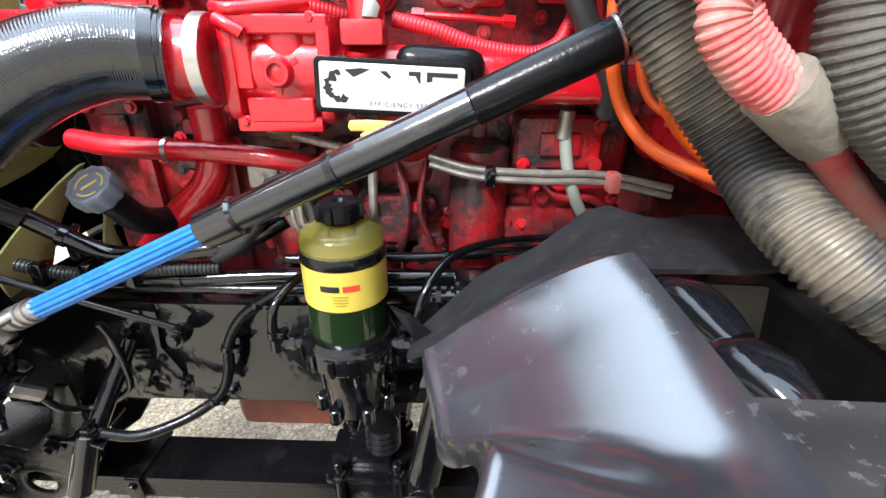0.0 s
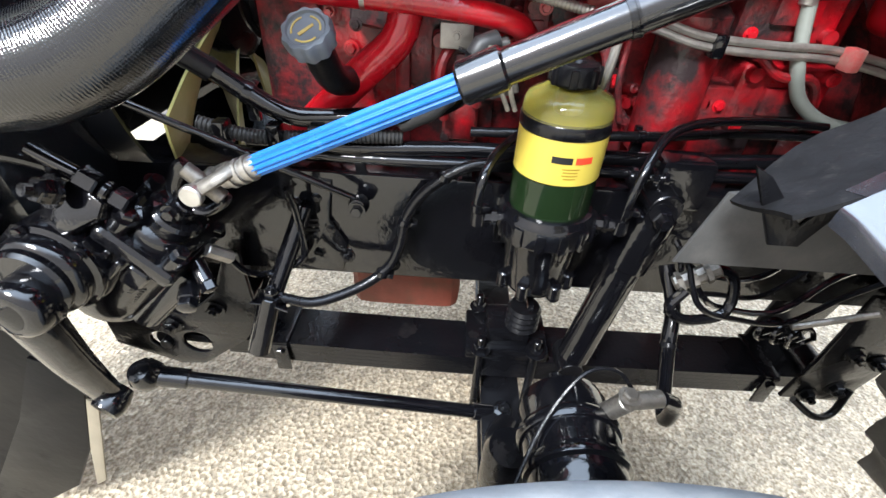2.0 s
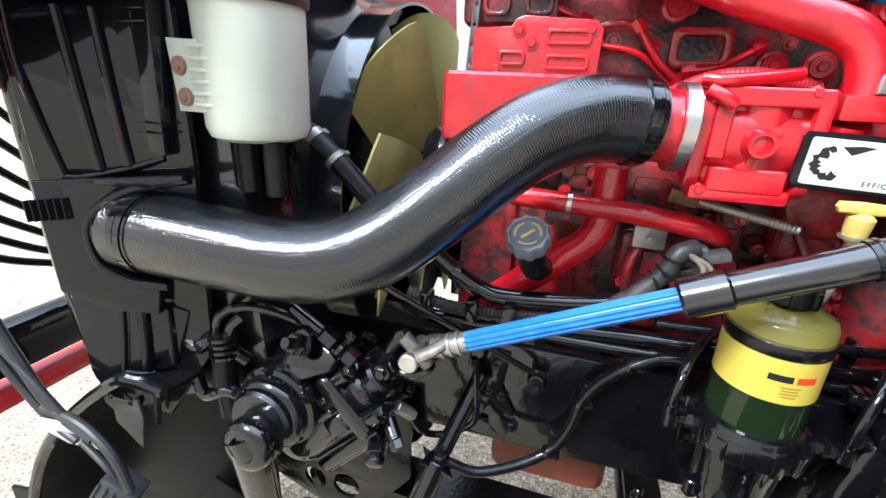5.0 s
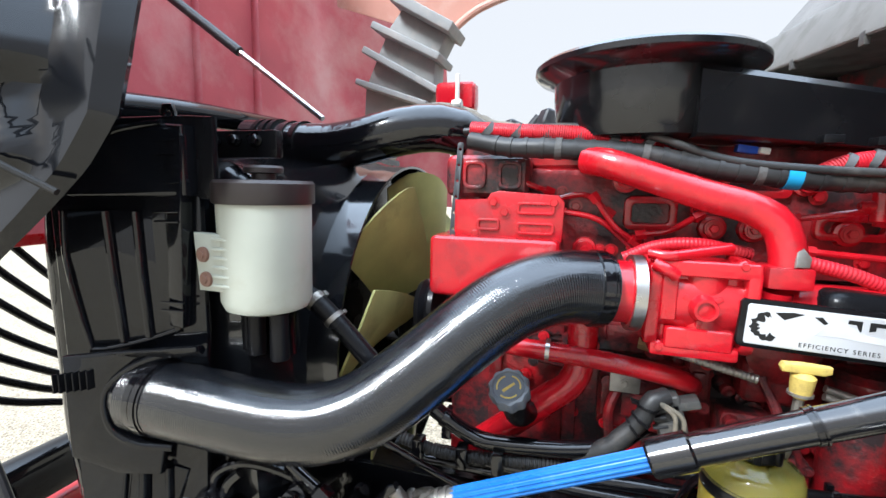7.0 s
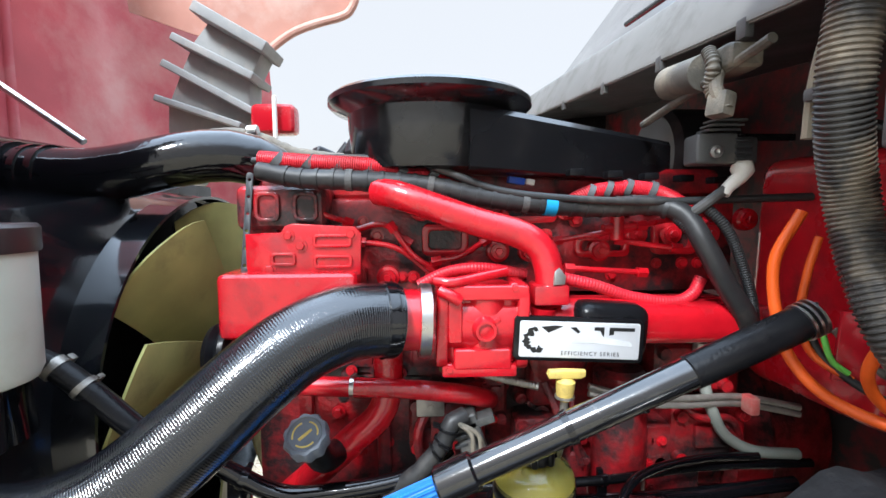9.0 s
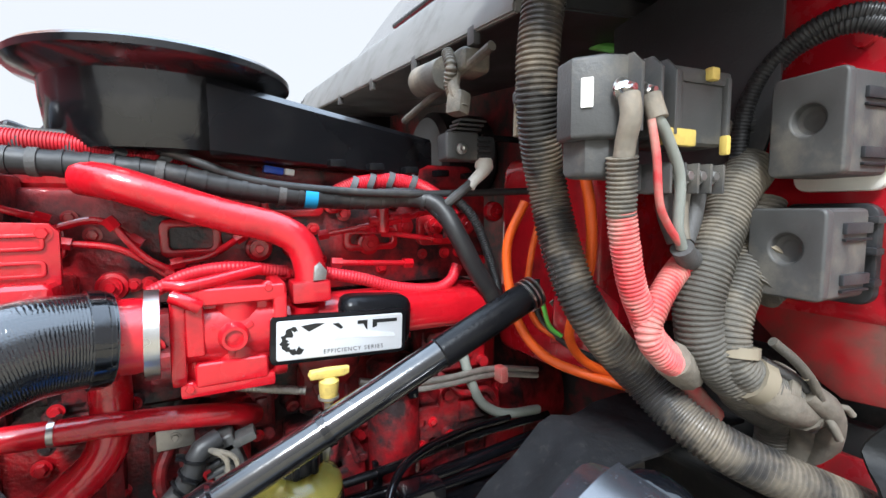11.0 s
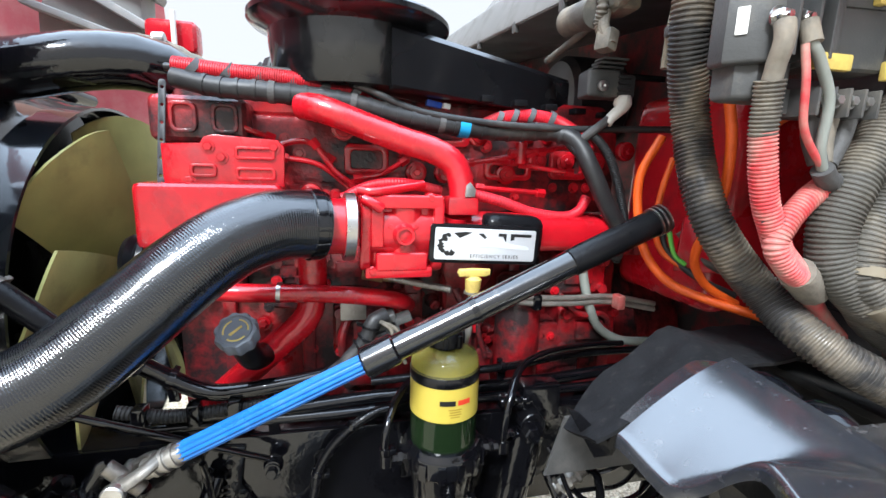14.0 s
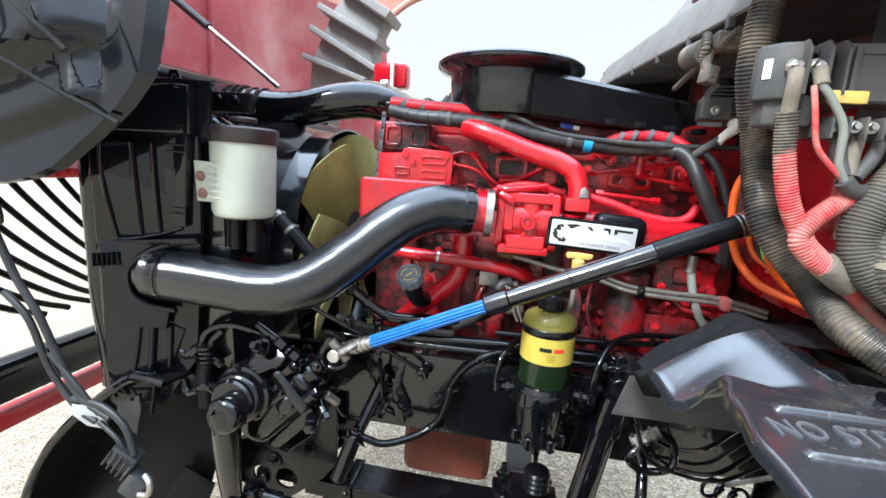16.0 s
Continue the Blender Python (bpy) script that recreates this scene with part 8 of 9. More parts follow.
box(bm, (0.64, 0.0, 1.28), (0.2, 0.3, 0.18), 0.03, None, 3)
part("sill", bm, RED_CAB, hinge)
bm = bmesh.new()
box(bm, (0.45, 0.03, 1.27), (0.16, 0.20, 0.012), 0.004, turned(0, 8, 0))
part("dark_ledge", bm, SOOT_SHADE, hinge, "sooty black ledge")

well = thing("wheel_house_wall", (0.5, 0.4, 0.9), "dark sooty inner wall of the wheel house", "inner panel")
bm = bmesh.new()
box(bm, (0.47, 0.38, 1.15), (0.02, 0.38, 0.44), 0.004)
part("rear_wall", bm, SOOT_SHADE, well)
bm = bmesh.new()
box(bm, (0.40, 0.30, 1.27), (0.16, 0.30, 0.012), 0.004, turned(0, 12, 0))
part("ledge", bm, SOOT_SHADE, well)
bm = bmesh.new()
box(bm, (0.425, 0.20, 1.29), (0.03, 0.09, 0.10), 0.008, turned(0, 20, 0))
part("red_flange", bm, RED_SOILED, well)

# ---- fender and step ----
# raised letters get a lighter grey than the panel round them
LETTER_GREY = material("grey_raised_plastic", (0.09, 0.092, 0.098), 0.3, vary=0.3, scale=60)
fender = thing("fender_step", (0.2, 0.1, 1.25), "satin black moulded fender step panel", "fender")


TURN_AT = V(0.149, 0.313, 0)
FENDER_TURN = Matrix.Translation(TURN_AT) @ turned(0, 0, 5.5) @ Matrix.Translation(-TURN_AT)
EDGE_X = 0.148


def ease(t):
    t = min(1.0, max(0.0, t))
    return t * t * (3 - 2 * t)


def step_height(y):
    return 1.330 + 0.13 * max(0.0, y - 0.12) - 0.06 * max(0.0, -y) ** 1.2


def front_edge(y):
    """How far forward the sheet reaches: it runs out towards the step's outer end."""
    for (y0, x0), (y1, x1) in zip(FRONT_EDGE, FRONT_EDGE[1:]):
        if y <= y1:
            return x0 + (x1 - x0) * ease((y - y0) / (y1 - y0))
    return FRONT_EDGE[-1][1]


def fender_height(x, y):
    """A level step and, behind it, a wing that slopes down to a dished front corner."""
    u = max(0.0, EDGE_X - x) / 0.148
    return step_height(y) - u ** 1.4 * (0.101 * ease((y - 0.09 - 0.075 * min(1.0, u)) / (0.06 + 0.03 * min(1.0, u))) - 0.013 * ease((y - 0.265) / 0.06))


FRONT_EDGE = ((-0.23, -0.062), (0.0, -0.031), (0.10, -0.007), (0.17, 0.016), (0.205, 0.013), (0.262, 0.001), (0.34, -0.007))
bm = bmesh.new()
NX, NY = 30, 96
grid = []
for j in range(NY + 1):
    v = j / NY
    row = []
    for i in range(NX + 1):
        u = i / NX
        y = -0.22 + (0.536 + 0.015 * (1 - u)) * v
        x0 = front_edge(y)
        x = x0 + (EDGE_X - x0) * u
        row.append(bm.verts.new((x, y, fender_height(x, y))))
    grid.append(row)
for j in range(NY):
    for i in range(NX):
        bm.faces.new((grid[j][i], grid[j][i + 1], grid[j + 1][i + 1], grid[j + 1][i]))
edge = [grid[j][0] for j in range(NY + 1)]
lips = [edge] + [[bm.verts.new((v.co.x - dx, v.co.y, v.co.z - dz)) for v in edge] for dx, dz in ((0.003, 0.001), (0.0055, 0.004), (0.0065, 0.009), (0.007, 0.020))]
for a, b in zip(lips, lips[1:]):
    for j in range(NY):
        bm.faces.new((a[j], a[j + 1], b[j + 1], b[j]))
thicken(bm, 0.004)
bm.transform(FENDER_TURN)
part("panel", bm, FENDER, fender)
# a lower strip behind the wing's edge
bm = bmesh.new()
strip = [[bm.verts.new((x, y, fender_height(x, 0.316) - 0.012 - 0.25 * (y - 0.316))) for y in (0.305, 0.316, 0.34, 0.365)] for x in (0.02, 0.06, 0.10, 0.13, 0.152)]
for a, b in zip(strip, strip[1:]):
    for i in range(3):
        bm.faces.new((a[i], a[i + 1], b[i + 1], b[i]))
thicken(bm, 0.004)
bm.transform(FENDER_TURN)
part("edge_strip", bm, FENDER, fender)
def tread_height(x, y):
    return 1.3285 - 0.03 * max(0.0, x - EDGE_X) - 0.06 * max(0.0, -y) ** 1.2


bm = bmesh.new()
g2 = []
for j in range(15):
    y = -0.22 + 0.413 * j / 14
    x0 = EDGE_X + 0.003 + 0.09 * (0.313 - y)
    g2.append([bm.verts.new((x0 + (0.336 - x0) * i / 10, y, tread_height(x0 + (0.336 - x0) * i / 10, y))) for i in range(11)])
for j in range(14):
    for i in range(10):
        bm.faces.new((g2[j][i], g2[j][i + 1], g2[j + 1][i + 1], g2[j + 1][i]))
thicken(bm, 0.005)
part("tread", bm, TREAD, fender)
for y0, y1, x0, x1 in ((0.066, 0.090, 0.046, 0.318), (0.138, 0.158, 0.212, 0.318), (-0.028, -0.002, 0.026, 0.318)):
    bm = bmesh.new()
    rows = []
    for j in range(15):
        y = y0 + (y1 - y0) * j / 14
        inset = 0.012 * abs(2 * j / 14 - 1) ** 3
        row = []
        for i in range(41):
            x = x0 + inset + (x1 - x0 - inset) * i / 40
            d = min(j, 14 - j) / 14 * (y1 - y0)
            rise = min(1.0, min(d, x - x0 - inset) / 0.007)
            row.append(bm.verts.new((x, y, tread_height(x, y) + 0.0075 * rise * rise * (3 - 2 * rise))))
        rows.append(row)
    for j in range(14):
        for i in range(40):
            bm.faces.new((rows[j][i], rows[j][i + 1], rows[j + 1][i + 1], rows[j + 1][i]))
    thicken(bm, 0.003)
    part("moulded_ridge", bm, TREAD, fender)
bm = bmesh.new()
words(bm, "NO STEP", Matrix.Translation((0.020, 0.010, 0.0)), 0.034, 0.0022, 1.08)
for v in bm.verts:
    v.co = (v.co.x, 0.010 + (v.co.y - 0.010) * 1.45 + 0.03 * (v.co.x - 0.02), v.co.z + tread_height(v.co.x, v.co.y) + 0.0022)
part("lettering", bm, LETTER_GREY, fender, "raised moulded lettering")
bm = bmesh.new()
tube(bm, [(0.205, 0.136, 1.332), (0.25, 0.137, 1.336), (0.295, 0.138, 1.336), (0.318, 0.138, 1.328)], 0.013, 14, squash=0.8)
part("rib", bm, PLASTIC_GLOSS, fender)
bm = bmesh.new()
tube(bm, [(0.336, 0.145, 1.324), (0.336, 0.08, 1.328), (0.334, 0.0, 1.328), (0.332, -0.1, 1.326), (0.330, -0.22, 1.317)], 0.006, 10)
part("rear_edge", bm, FENDER, fender)
bm = bmesh.new()
bend_a = spline([(0.338, 0.150, 1.322), (0.343, 0.152, 1.352), (0.362, 0.172, 1.368), (0.372, 0.180, 1.384), (0.382, 0.160, 1.418), (0.388, 0.140, 1.442)], 0.01)[0]
bend_b = spline([(0.372, 0.128, 1.312), (0.378, 0.128, 1.345), (0.386, 0.128, 1.37), (0.390, 0.128, 1.40), (0.392, 0.128, 1.425), (0.394, 0.130, 1.445)], 0.01)[0]
curl = []
for j in range(15):
    a = bend_a[int(j / 14 * (len(bend_a) - 1))]
    b = bend_b[int(j / 14 * (len(bend_b) - 1))]
    curl.append([bm.verts.new(a.lerp(b, i / 8) + V(0.006 * math.sin(3.1 * i / 8), 0, 0)) for i in range(9)])
for j in range(14):
    for i in range(8):
        bm.faces.new((curl[j][i], curl[j][i + 1], curl[j + 1][i + 1], curl[j + 1][i]))
thicken(bm, 0.004)
part("rubber_flap", bm, SOOT_SHADE, fender, "stiff black rubber flap standing up")

for pts, r in (([(0.184, 0.335, 1.315), (0.196, 0.305, 1.322), (0.208, 0.265, 1.312)], 0.020), ([(0.188, 0.252, 1.312), (0.198, 0.228, 1.322), (0.209, 0.202, 1.312)], 0.022)):
    bm = bmesh.new()
    tube(bm, pts, r, 18, squash=0.6, taper=lambda t: 0.5 + 0.5 * math.sin(math.pi * (0.15 + 0.7 * t)))
    part("moulded_rib", bm, PLASTIC_GLOSS, fender)

shield = thing("splash_shield", (0.15, 0.45, 1.15), "sooty black inner fender shield", "splash shield")
bm = bmesh.new()
g3 = []
for j in range(15):
    t = j / 14
    row = []
    for i in range(21):
        s = i / 20
        x = -0.03 + 0.46 * s
        y = 0.335 + (0.085 + 0.085 * min(1, s / 0.6)) * t + 0.02 * math.sin(9 * s) * t
        z = 1.238 + 0.10 * min(1, s / 0.40) - 0.03 * t + 0.012 * noise.noise(V(x * 14, y * 14, 2)) + (0.025 * t * (1 - min(1, abs(s - 0.45) / 0.4)))
        row.append(bm.verts.new((x, y, z)))
    g3.append(row)
for j in range(14):
    for i in range(20):
        bm.faces.new((g3[j][i], g3[j][i + 1], g3[j + 1][i + 1], g3[j + 1][i]))
thicken(bm, 0.005)
part("felt", bm, FELT, shield, "dusty torn felt liner")
bm = bmesh.new()
plate(bm, [(-0.03, 0.0), (0.0, 0.105), (0.035, 0.11), (0.09, 0.17), (0.38, 0.16), (0.40, 0.0)], upright(0.0, 0.47, 1.085), 0.006)
part("side_sheet", bm, LINER, shield, "faded black side sheet")
bm = bmesh.new()
plate(bm, [(0, 0), (0.05, -0.05), (0.09, 0.02), (0.11, 0.03), (0.06, -0.075), (0.03, -0.075), (-0.02, 0.01)], upright(-0.03, 0.38, 1.255), 0.006)
part("bent_tab", bm, PLASTIC, shield)

MUD = material("grey_brown_rubber", (0.10, 0.092, 0.08), 0.65, vary=0.3, scale=10, bump=0.2, dirt=(0.22, 0.19, 0.15), dirt_amount=0.3)
mud = thing("wheel_liner", (0.38, 0.35, 0.6), "crumpled grey-brown rubber wheel liner", "wheel liner")
bm = bmesh.new()
g4 = []
for j in range(49):
    t = j / 48
    row = []
    for i in range(41):
        s = i / 40
        y = 0.62 - 0.82 * s
        x = 0.44 + 0.28 * t ** 1.3 + 0.02 * math.sin(5 * s + 3 * t) + 0.07 * abs(noise.noise(V(s * 3 + t * 2, t * 4 - s, 1))) + 0.03 * abs(noise.noise(V(s * 9, t * 11, 4)))
        z = 1.02 - 0.62 * t + 0.12 * s * (1 - t)
        row.append(bm.verts.new((x, y, z)))
    g4.append(row)
for j in range(48):
    for i in range(40):
        bm.faces.new((g4[j][i], g4[j][i + 1], g4[j + 1][i + 1], g4[j + 1][i]))
thicken(bm, 0.006)
part("sheet", bm, MUD, mud, smooth=25)

cluster = thing("brake_line_bundle", (0.15, 0.62, 0.95), "tangled black air lines and fittings below the shield", "air lines")
random.seed(21)
for k in range(4):
    bm = bmesh.new()
    y = 0.56 + 0.035 * k
    w = [random.uniform(-0.015, 0.015) for _ in range(6)]
    tube(bm, [(0.05 + 0.01 * k, y, 1.02 - 0.01 * k), (0.09 + w[0], y - 0.03, 0.95 + w[1]), (0.16 + w[2], y - 0.01, 0.915 + w[3]), (0.25, y + w[4], 0.905 + w[5] + 0.01 * k), (0.36, y + 0.03, 0.95 + 0.012 * k), (0.45, y + 0.04, 1.0)], 0.0048 + 0.0008 * (k % 2), 8)
    part("line", bm, BLACK if k % 2 else BLACK_FLAT, cluster)
for k in range(3):
    bm = bmesh.new()
    c = V(0.24 + 0.03 * k, 0.56, 0.885 - 0.008 * k)
    tube(bm, [c + V(0.024 * math.cos(a * 0.7), 0.006 * math.sin(a), 0.022 * math.sin(a * 0.7)) for a in range(10)], 0.0045, 8)
    part("loop", bm, BLACK, cluster)
bm = bmesh.new()
rod(bm, (0.05, 0.57, 0.965), (0.11, 0.57, 1.005), 0.014, seg=8)
for k in range(3):
    lathe(bm, [(0, 0), (0.019, 0), (0.019, 0.008), (0, 0.008)], facing(V(0.055 + 0.018 * k, 0.57, 0.968 + 0.012 * k), (0.8, 0, 0.5)), 6)
part("coupling", bm, GREASY, cluster, "dull metal hose coupling")
bm = bmesh.new()
tube(bm, [(0.06, 0.55, 0.97), (0.04, 0.54, 0.94), (0.08, 0.54, 0.915), (0.14, 0.55, 0.93), (0.14, 0.57, 0.985), (0.10, 0.58, 1.0)], 0.009, 10)
part("loop", bm, BLACK, cluster)
bm = bmesh.new()
rod(bm, (0.26, 0.55, 0.905), (0.36, 0.53, 0.965), 0.0055, seg=8)
part("stay_rod", bm, GREASY, cluster)

# ---- hood tipped forward, its liner and grille ----
TANRED = material("dusty_tan_red", (0.50, 0.26, 0.20), 0.6, vary=0.2, scale=5, dirt=(0.6, 0.45, 0.38), dirt_amount=0.4, dirt_scale=3)
hood = thing("tilted_hood", (-1.7, 1.3, 1.6), "dusty red truck hood tipped forward, seen from underneath", "hood")
bm = bmesh.new()
gh = []
for j in range(15):
    t = j / 14
    row = []
    for i in range(29):
        s = i / 28
        y = 0.35 + 2.75 * s
        x = -1.78 - 0.22 * math.sin(math.pi * min(1, s * 1.0)) * 0.5 + (0.45 * max(0, (s - 0.70) / 0.30) ** 2) - 0.12 * t
        row.append(bm.verts.new((x, y, 1.5 + 1.9 * t)))
    gh.append(row)
for j in range(14):
    for i in range(28):
        bm.faces.new((gh[j][i], gh[j][i + 1], gh[j + 1][i + 1], gh[j + 1][i]))
thicken(bm, 0.012)
part("underside", bm, RED_HOOD, hood)
bm = bmesh.new()
plate(bm, [(-1.45, 2.52), (-1.25, 2.30), (-1.18, 2.38), (-1.10, 2.465), (-1.01, 2.53), (-0.93, 2.565), (-0.85, 2.59), (-0.76, 2.615), (-0.71, 2.65), (-0.67, 2.76), (-0.6, 3.1), (-0.55, 3.5), (-1.9, 3.5), (-1.80, 2.64)], upright(0, 2.30, 0), 0.012)
part("fender_side", bm, TANRED, hood)
bm = bmesh.new()
tube(bm, [(-1.25, 2.27, 2.25), (-1.18, 2.27, 2.38), (-1.10, 2.27, 2.465), (-1.01, 2.27, 2.53), (-0.93, 2.27, 2.565), (-0.85, 2.27, 2.59), (-0.76, 2.27, 2.615), (-0.71, 2.27, 2.65), (-0.67, 2.27, 2.76), (-0.6, 2.27, 3.1)], 0.02, 10)
part("arch_lip", bm, TANRED, hood, "dusty tan rolled arch lip")
for y in (0.95, 1.35, 1.7):
    bm = bmesh.new()
    tube(bm, [(-1.87, y, 1.6), (-1.92, y + 0.05, 2.2), (-1.97, y + 0.12, 3.0)], 0.022, 8, squash=0.4)
    part("stiffener", bm, RED_HOOD, hood)
seal = thing("intake_bellows", (-1.4, 2.1, 2.0), "grey ribbed rubber intake bellows under the hood", "bellows")
bm = bmesh.new()
plate(bm, [(-1.335, 2.52), (-1.09, 2.385), (-1.15, 2.27), (-1.16, 2.08), (-1.22, 2.02), (-1.545, 2.0), (-1.535, 2.15), (-1.455, 2.33), (-1.40, 2.44)], upright(0, 2.18, 0), 0.16, [], 0.02)
part("core", bm, RUBBER_GREY, seal)
for x0, z0, x1, z1, w in ((-1.361, 2.558, -1.049, 2.381, 0.05), (-1.457, 2.428, -1.108, 2.254, 0.036), (-1.505, 2.316, -1.11, 2.10, 0.034), (-1.545, 2.165, -1.17, 2.04, 0.030)):
    bm = bmesh.new()
    box(bm, ((x0 + x1) / 2, 2.13, (z0 + z1) / 2), (math.hypot(x1 - x0, z1 - z0), 0.24, w), 0.010, turned(0, math.degrees(math.atan2(z0 - z1, x1 - x0)), 0), 3)
    part("rib", bm, RUBBER_GREY, seal)
strut = thing("hood_strut", (-1.15, 1.0, 1.83), "bright steel gas strut rod holding the hood", "strut")
bm = bmesh.new()
rod(bm, (-1.11, 1.0, 1.82), (-1.39, 1.0, 2.022), 0.008)
part("rod", bm, STEEL, strut)
bm = bmesh.new()
rod(bm, (-1.37, 1.0, 2.008), (-1.78, 1.0, 2.30), 0.014)
part("cylinder", bm, PLASTIC_DARK, strut)

liner = thing("inner_fender_liner", (-1.3, 0.3, 1.5), "gloss black moulded inner fender of the tipped hood", "inner fender")
LINER_EDGE = ((1.47, -1.50), (1.49, -1.37), (1.505, -1.29), (1.535, -1.21), (1.60, -1.12), (1.66, -1.045), (1.725, -0.985), (1.79, -0.962), (1.87, -0.945), (2.5, -0.94))


def liner_edge(z):
    for (z0, x0), (z1, x1) in zip(LINER_EDGE, LINER_EDGE[1:]):
        if z <= z1:
            return x0 + (x1 - x0) * (z - z0) / (z1 - z0)
    return LINER_EDGE[-1][1]


def liner_bulge(x, z):
    """Two long terraces that step up and forward, with a hollow between them."""
    rise = 0.0
    for x0, z0, x1, z1, tall, end in ((-1.38, 1.685, -1.06, 1.795, 0.055, -1.06), (-1.40, 1.575, -1.10, 1.675, 0.035, -1.09), (-1.42, 1.86, -1.10, 1.98, 0.04, -1.12)):
        above = (z - z0) - (z1 - z0) / (x1 - x0) * (x - x0)
        rise += tall * ease((above + 0.02) / 0.035) * ease((end - x) / 0.045)
    return rise - 0.012 * ease((z - 1.62) / 0.2) * math.sin(9 * x + 4 * z)


bm = bmesh.new()
sheet = []
for j in range(81):
    z = 1.47 + 1.03 * (j / 80) ** 1.2
    x_end = liner_edge(z)
    row = []
    for i in range(71):
        x = -1.9 + (x_end + 1.9) * i / 70
        lean = 1 + 0.36 * (z - 1.66)
        y = 0.315 - liner_bulge(x, z) + 0.02 * (1 - ease((1 - i / 70) / 0.03))
        row.append(bm.verts.new((-0.274 + (x + 0.274) * lean, -0.474 + (y + 0.474) * lean, 1.583 + (z - 1.583) * lean)))
    sheet.append(row)
for j in range(80):
    for i in range(70):
        bm.faces.new((sheet[j][i], sheet[j][i + 1], sheet[j + 1][i + 1], sheet[j + 1][i]))
thicken(bm, 0.012)
part("shell", bm, PLASTIC_GLOSS, liner)
for pts in ([(-1.39, 0.225, 1.90), (-1.28, 0.225, 1.77), (-1.18, 0.26, 1.70), (-1.05, 0.30, 1.63)], [(-1.28, 0.225, 1.95), (-1.18, 0.225, 1.83), (-1.10, 0.25, 1.75)], [(-1.42, 0.28, 1.52), (-1.34, 0.28, 1.47), (-1.35, 0.3, 1.42), (-1.40, 0.33, 1.40)]):
    bm = bmesh.new()
    tube(bm, pts, 0.0045, 8)
    part("cable", bm, SOOT_SHADE, liner)
grille = thing("grille", (-1.9, 0.8, 0.9), "pale grille with dark slanting bars in the hood nose", "grille")
for k in range(9):
    bm = bmesh.new()
    y = 0.30 + 0.085 * k
    tube(bm, [(-1.90, y - 0.10, 1.48), (-1.90, y, 1.36), (-1.90, y + 0.16, 1.20), (-1.90, y + 0.36, 1.05), (-1.90, y + 0.5, 0.98)], 0.011, 8)
    part("bar", bm, PLASTIC, grille)
bm = bmesh.new()
box(bm, (-1.88, 0.62, 1.49), (0.06, 0.9, 0.05), 0.015)
part("upper_surround", bm, RED_CAB, grille, "red painted surround")
bm = bmesh.new()
box(bm, (-1.88, 0.62, 0.68), (0.06, 0.9, 0.07), 0.02)
part("lower_surround", bm, RED_CAB, grille, "red painted surround")
bm = bmesh.new()
box(bm, (-1.86, 0.62, 0.82), (0.08, 0.9, 0.14), 0.03)
part("lower_bar", bm, PLASTIC_GLOSS, grille)

# ---- front corner: bumper shell, plugs, wires, torn flap ----
DARKSHEET = material("black_rubber_sheet", (0.004, 0.004, 0.0045), 0.4, vary=0.3, scale=10, bump=0.35, bump_scale=14, spec=0.12, dirt=(0.02, 0.019, 0.018), dirt_amount=0.12)
bumper = thing("bumper_end", (-1.2, 0.45, 0.4), "matt black plastic bumper end", "bumper")
bm = bmesh.new()
gb2 = []
for j in range(9):
    d = j / 8
    row = []
    for x, z in ((-1.62, 0.42), (-1.56, 0.58), (-1.497, 0.69), (-1.44, 0.78), (-1.376, 0.858), (-1.29, 0.94), (-1.201, 1.008), (-1.14, 1.03), (-1.078, 1.025)):
        row.append(bm.verts.new((x + 0.05 * d, 0.42 + 0.4 * d, z - 0.10 * d * d)))
    gb2.append(row)
for j in range(8):
    for i in range(8):
        bm.faces.new((gb2[j][i], gb2[j][i + 1], gb2[j + 1][i + 1], gb2[j + 1][i]))
thicken(bm, 0.008)
part("top_shell", bm, DARKSHEET, bumper)
bm = bmesh.new()
plate(bm, [(-1.62, 0.42), (-1.56, 0.58), (-1.497, 0.69), (-1.44, 0.78), (-1.376, 0.858), (-1.29, 0.94), (-1.201, 1.008), (-1.14, 1.03), (-1.078, 1.025), (-1.03, 0.93), (-1.05, 0.72), (-1.10, 0.55), (-1.2, 0.35), (-1.3, 0.2), (-1.5, 0.05), (-1.95, 0.02), (-1.95, 0.35)], upright(0, 0.56, 0), 0.01)
part("inner_wall", bm, DARKSHEET, bumper)
bm = bmesh.new()
tube(bm, [(-1.62, 0.42, 0.42), (-1.497, 0.415, 0.69), (-1.376, 0.415, 0.858), (-1.201, 0.415, 1.008), (-1.14, 0.415, 1.03), (-1.078, 0.415, 1.025)], 0.012, 10)
part("edge", bm, PLASTIC_GLOSS, bumper)
bm = bmesh.new()
plate(bm, [(-1.262, 0.972), (-1.235, 0.975), (-1.205, 0.966), (-1.170, 0.968), (-1.166, 0.93), (-1.175, 0.90), (-1.183, 0.858), (-1.198, 0.868), (-1.215, 0.886), (-1.238, 0.905), (-1.236, 0.93), (-1.252, 0.942)], upright(0, 0.434, 0), 0.005, [ring_points(-1.236, 0.962, 0.006, 10), ring_points(-1.19, 0.957, 0.006, 10)], 0.001)
part("torn_tab", bm, PLASTIC_DARK, bumper, "torn dark plastic tab")
flap = thing("air_deflector", (-1.2, 0.5, 0.1), "black rubber air deflector hanging at the front", "air deflector")
bm = bmesh.new()
plate(bm, [(-1.12, 0.72), (-1.03, 0.68), (-1.06, 0.6), (-1.14, 0.39), (-1.25, 0.2), (-1.40, 0.08), (-1.55, 0.08), (-1.25, 0.5)], upright(0, 0.52, 0, 0), 0.008)
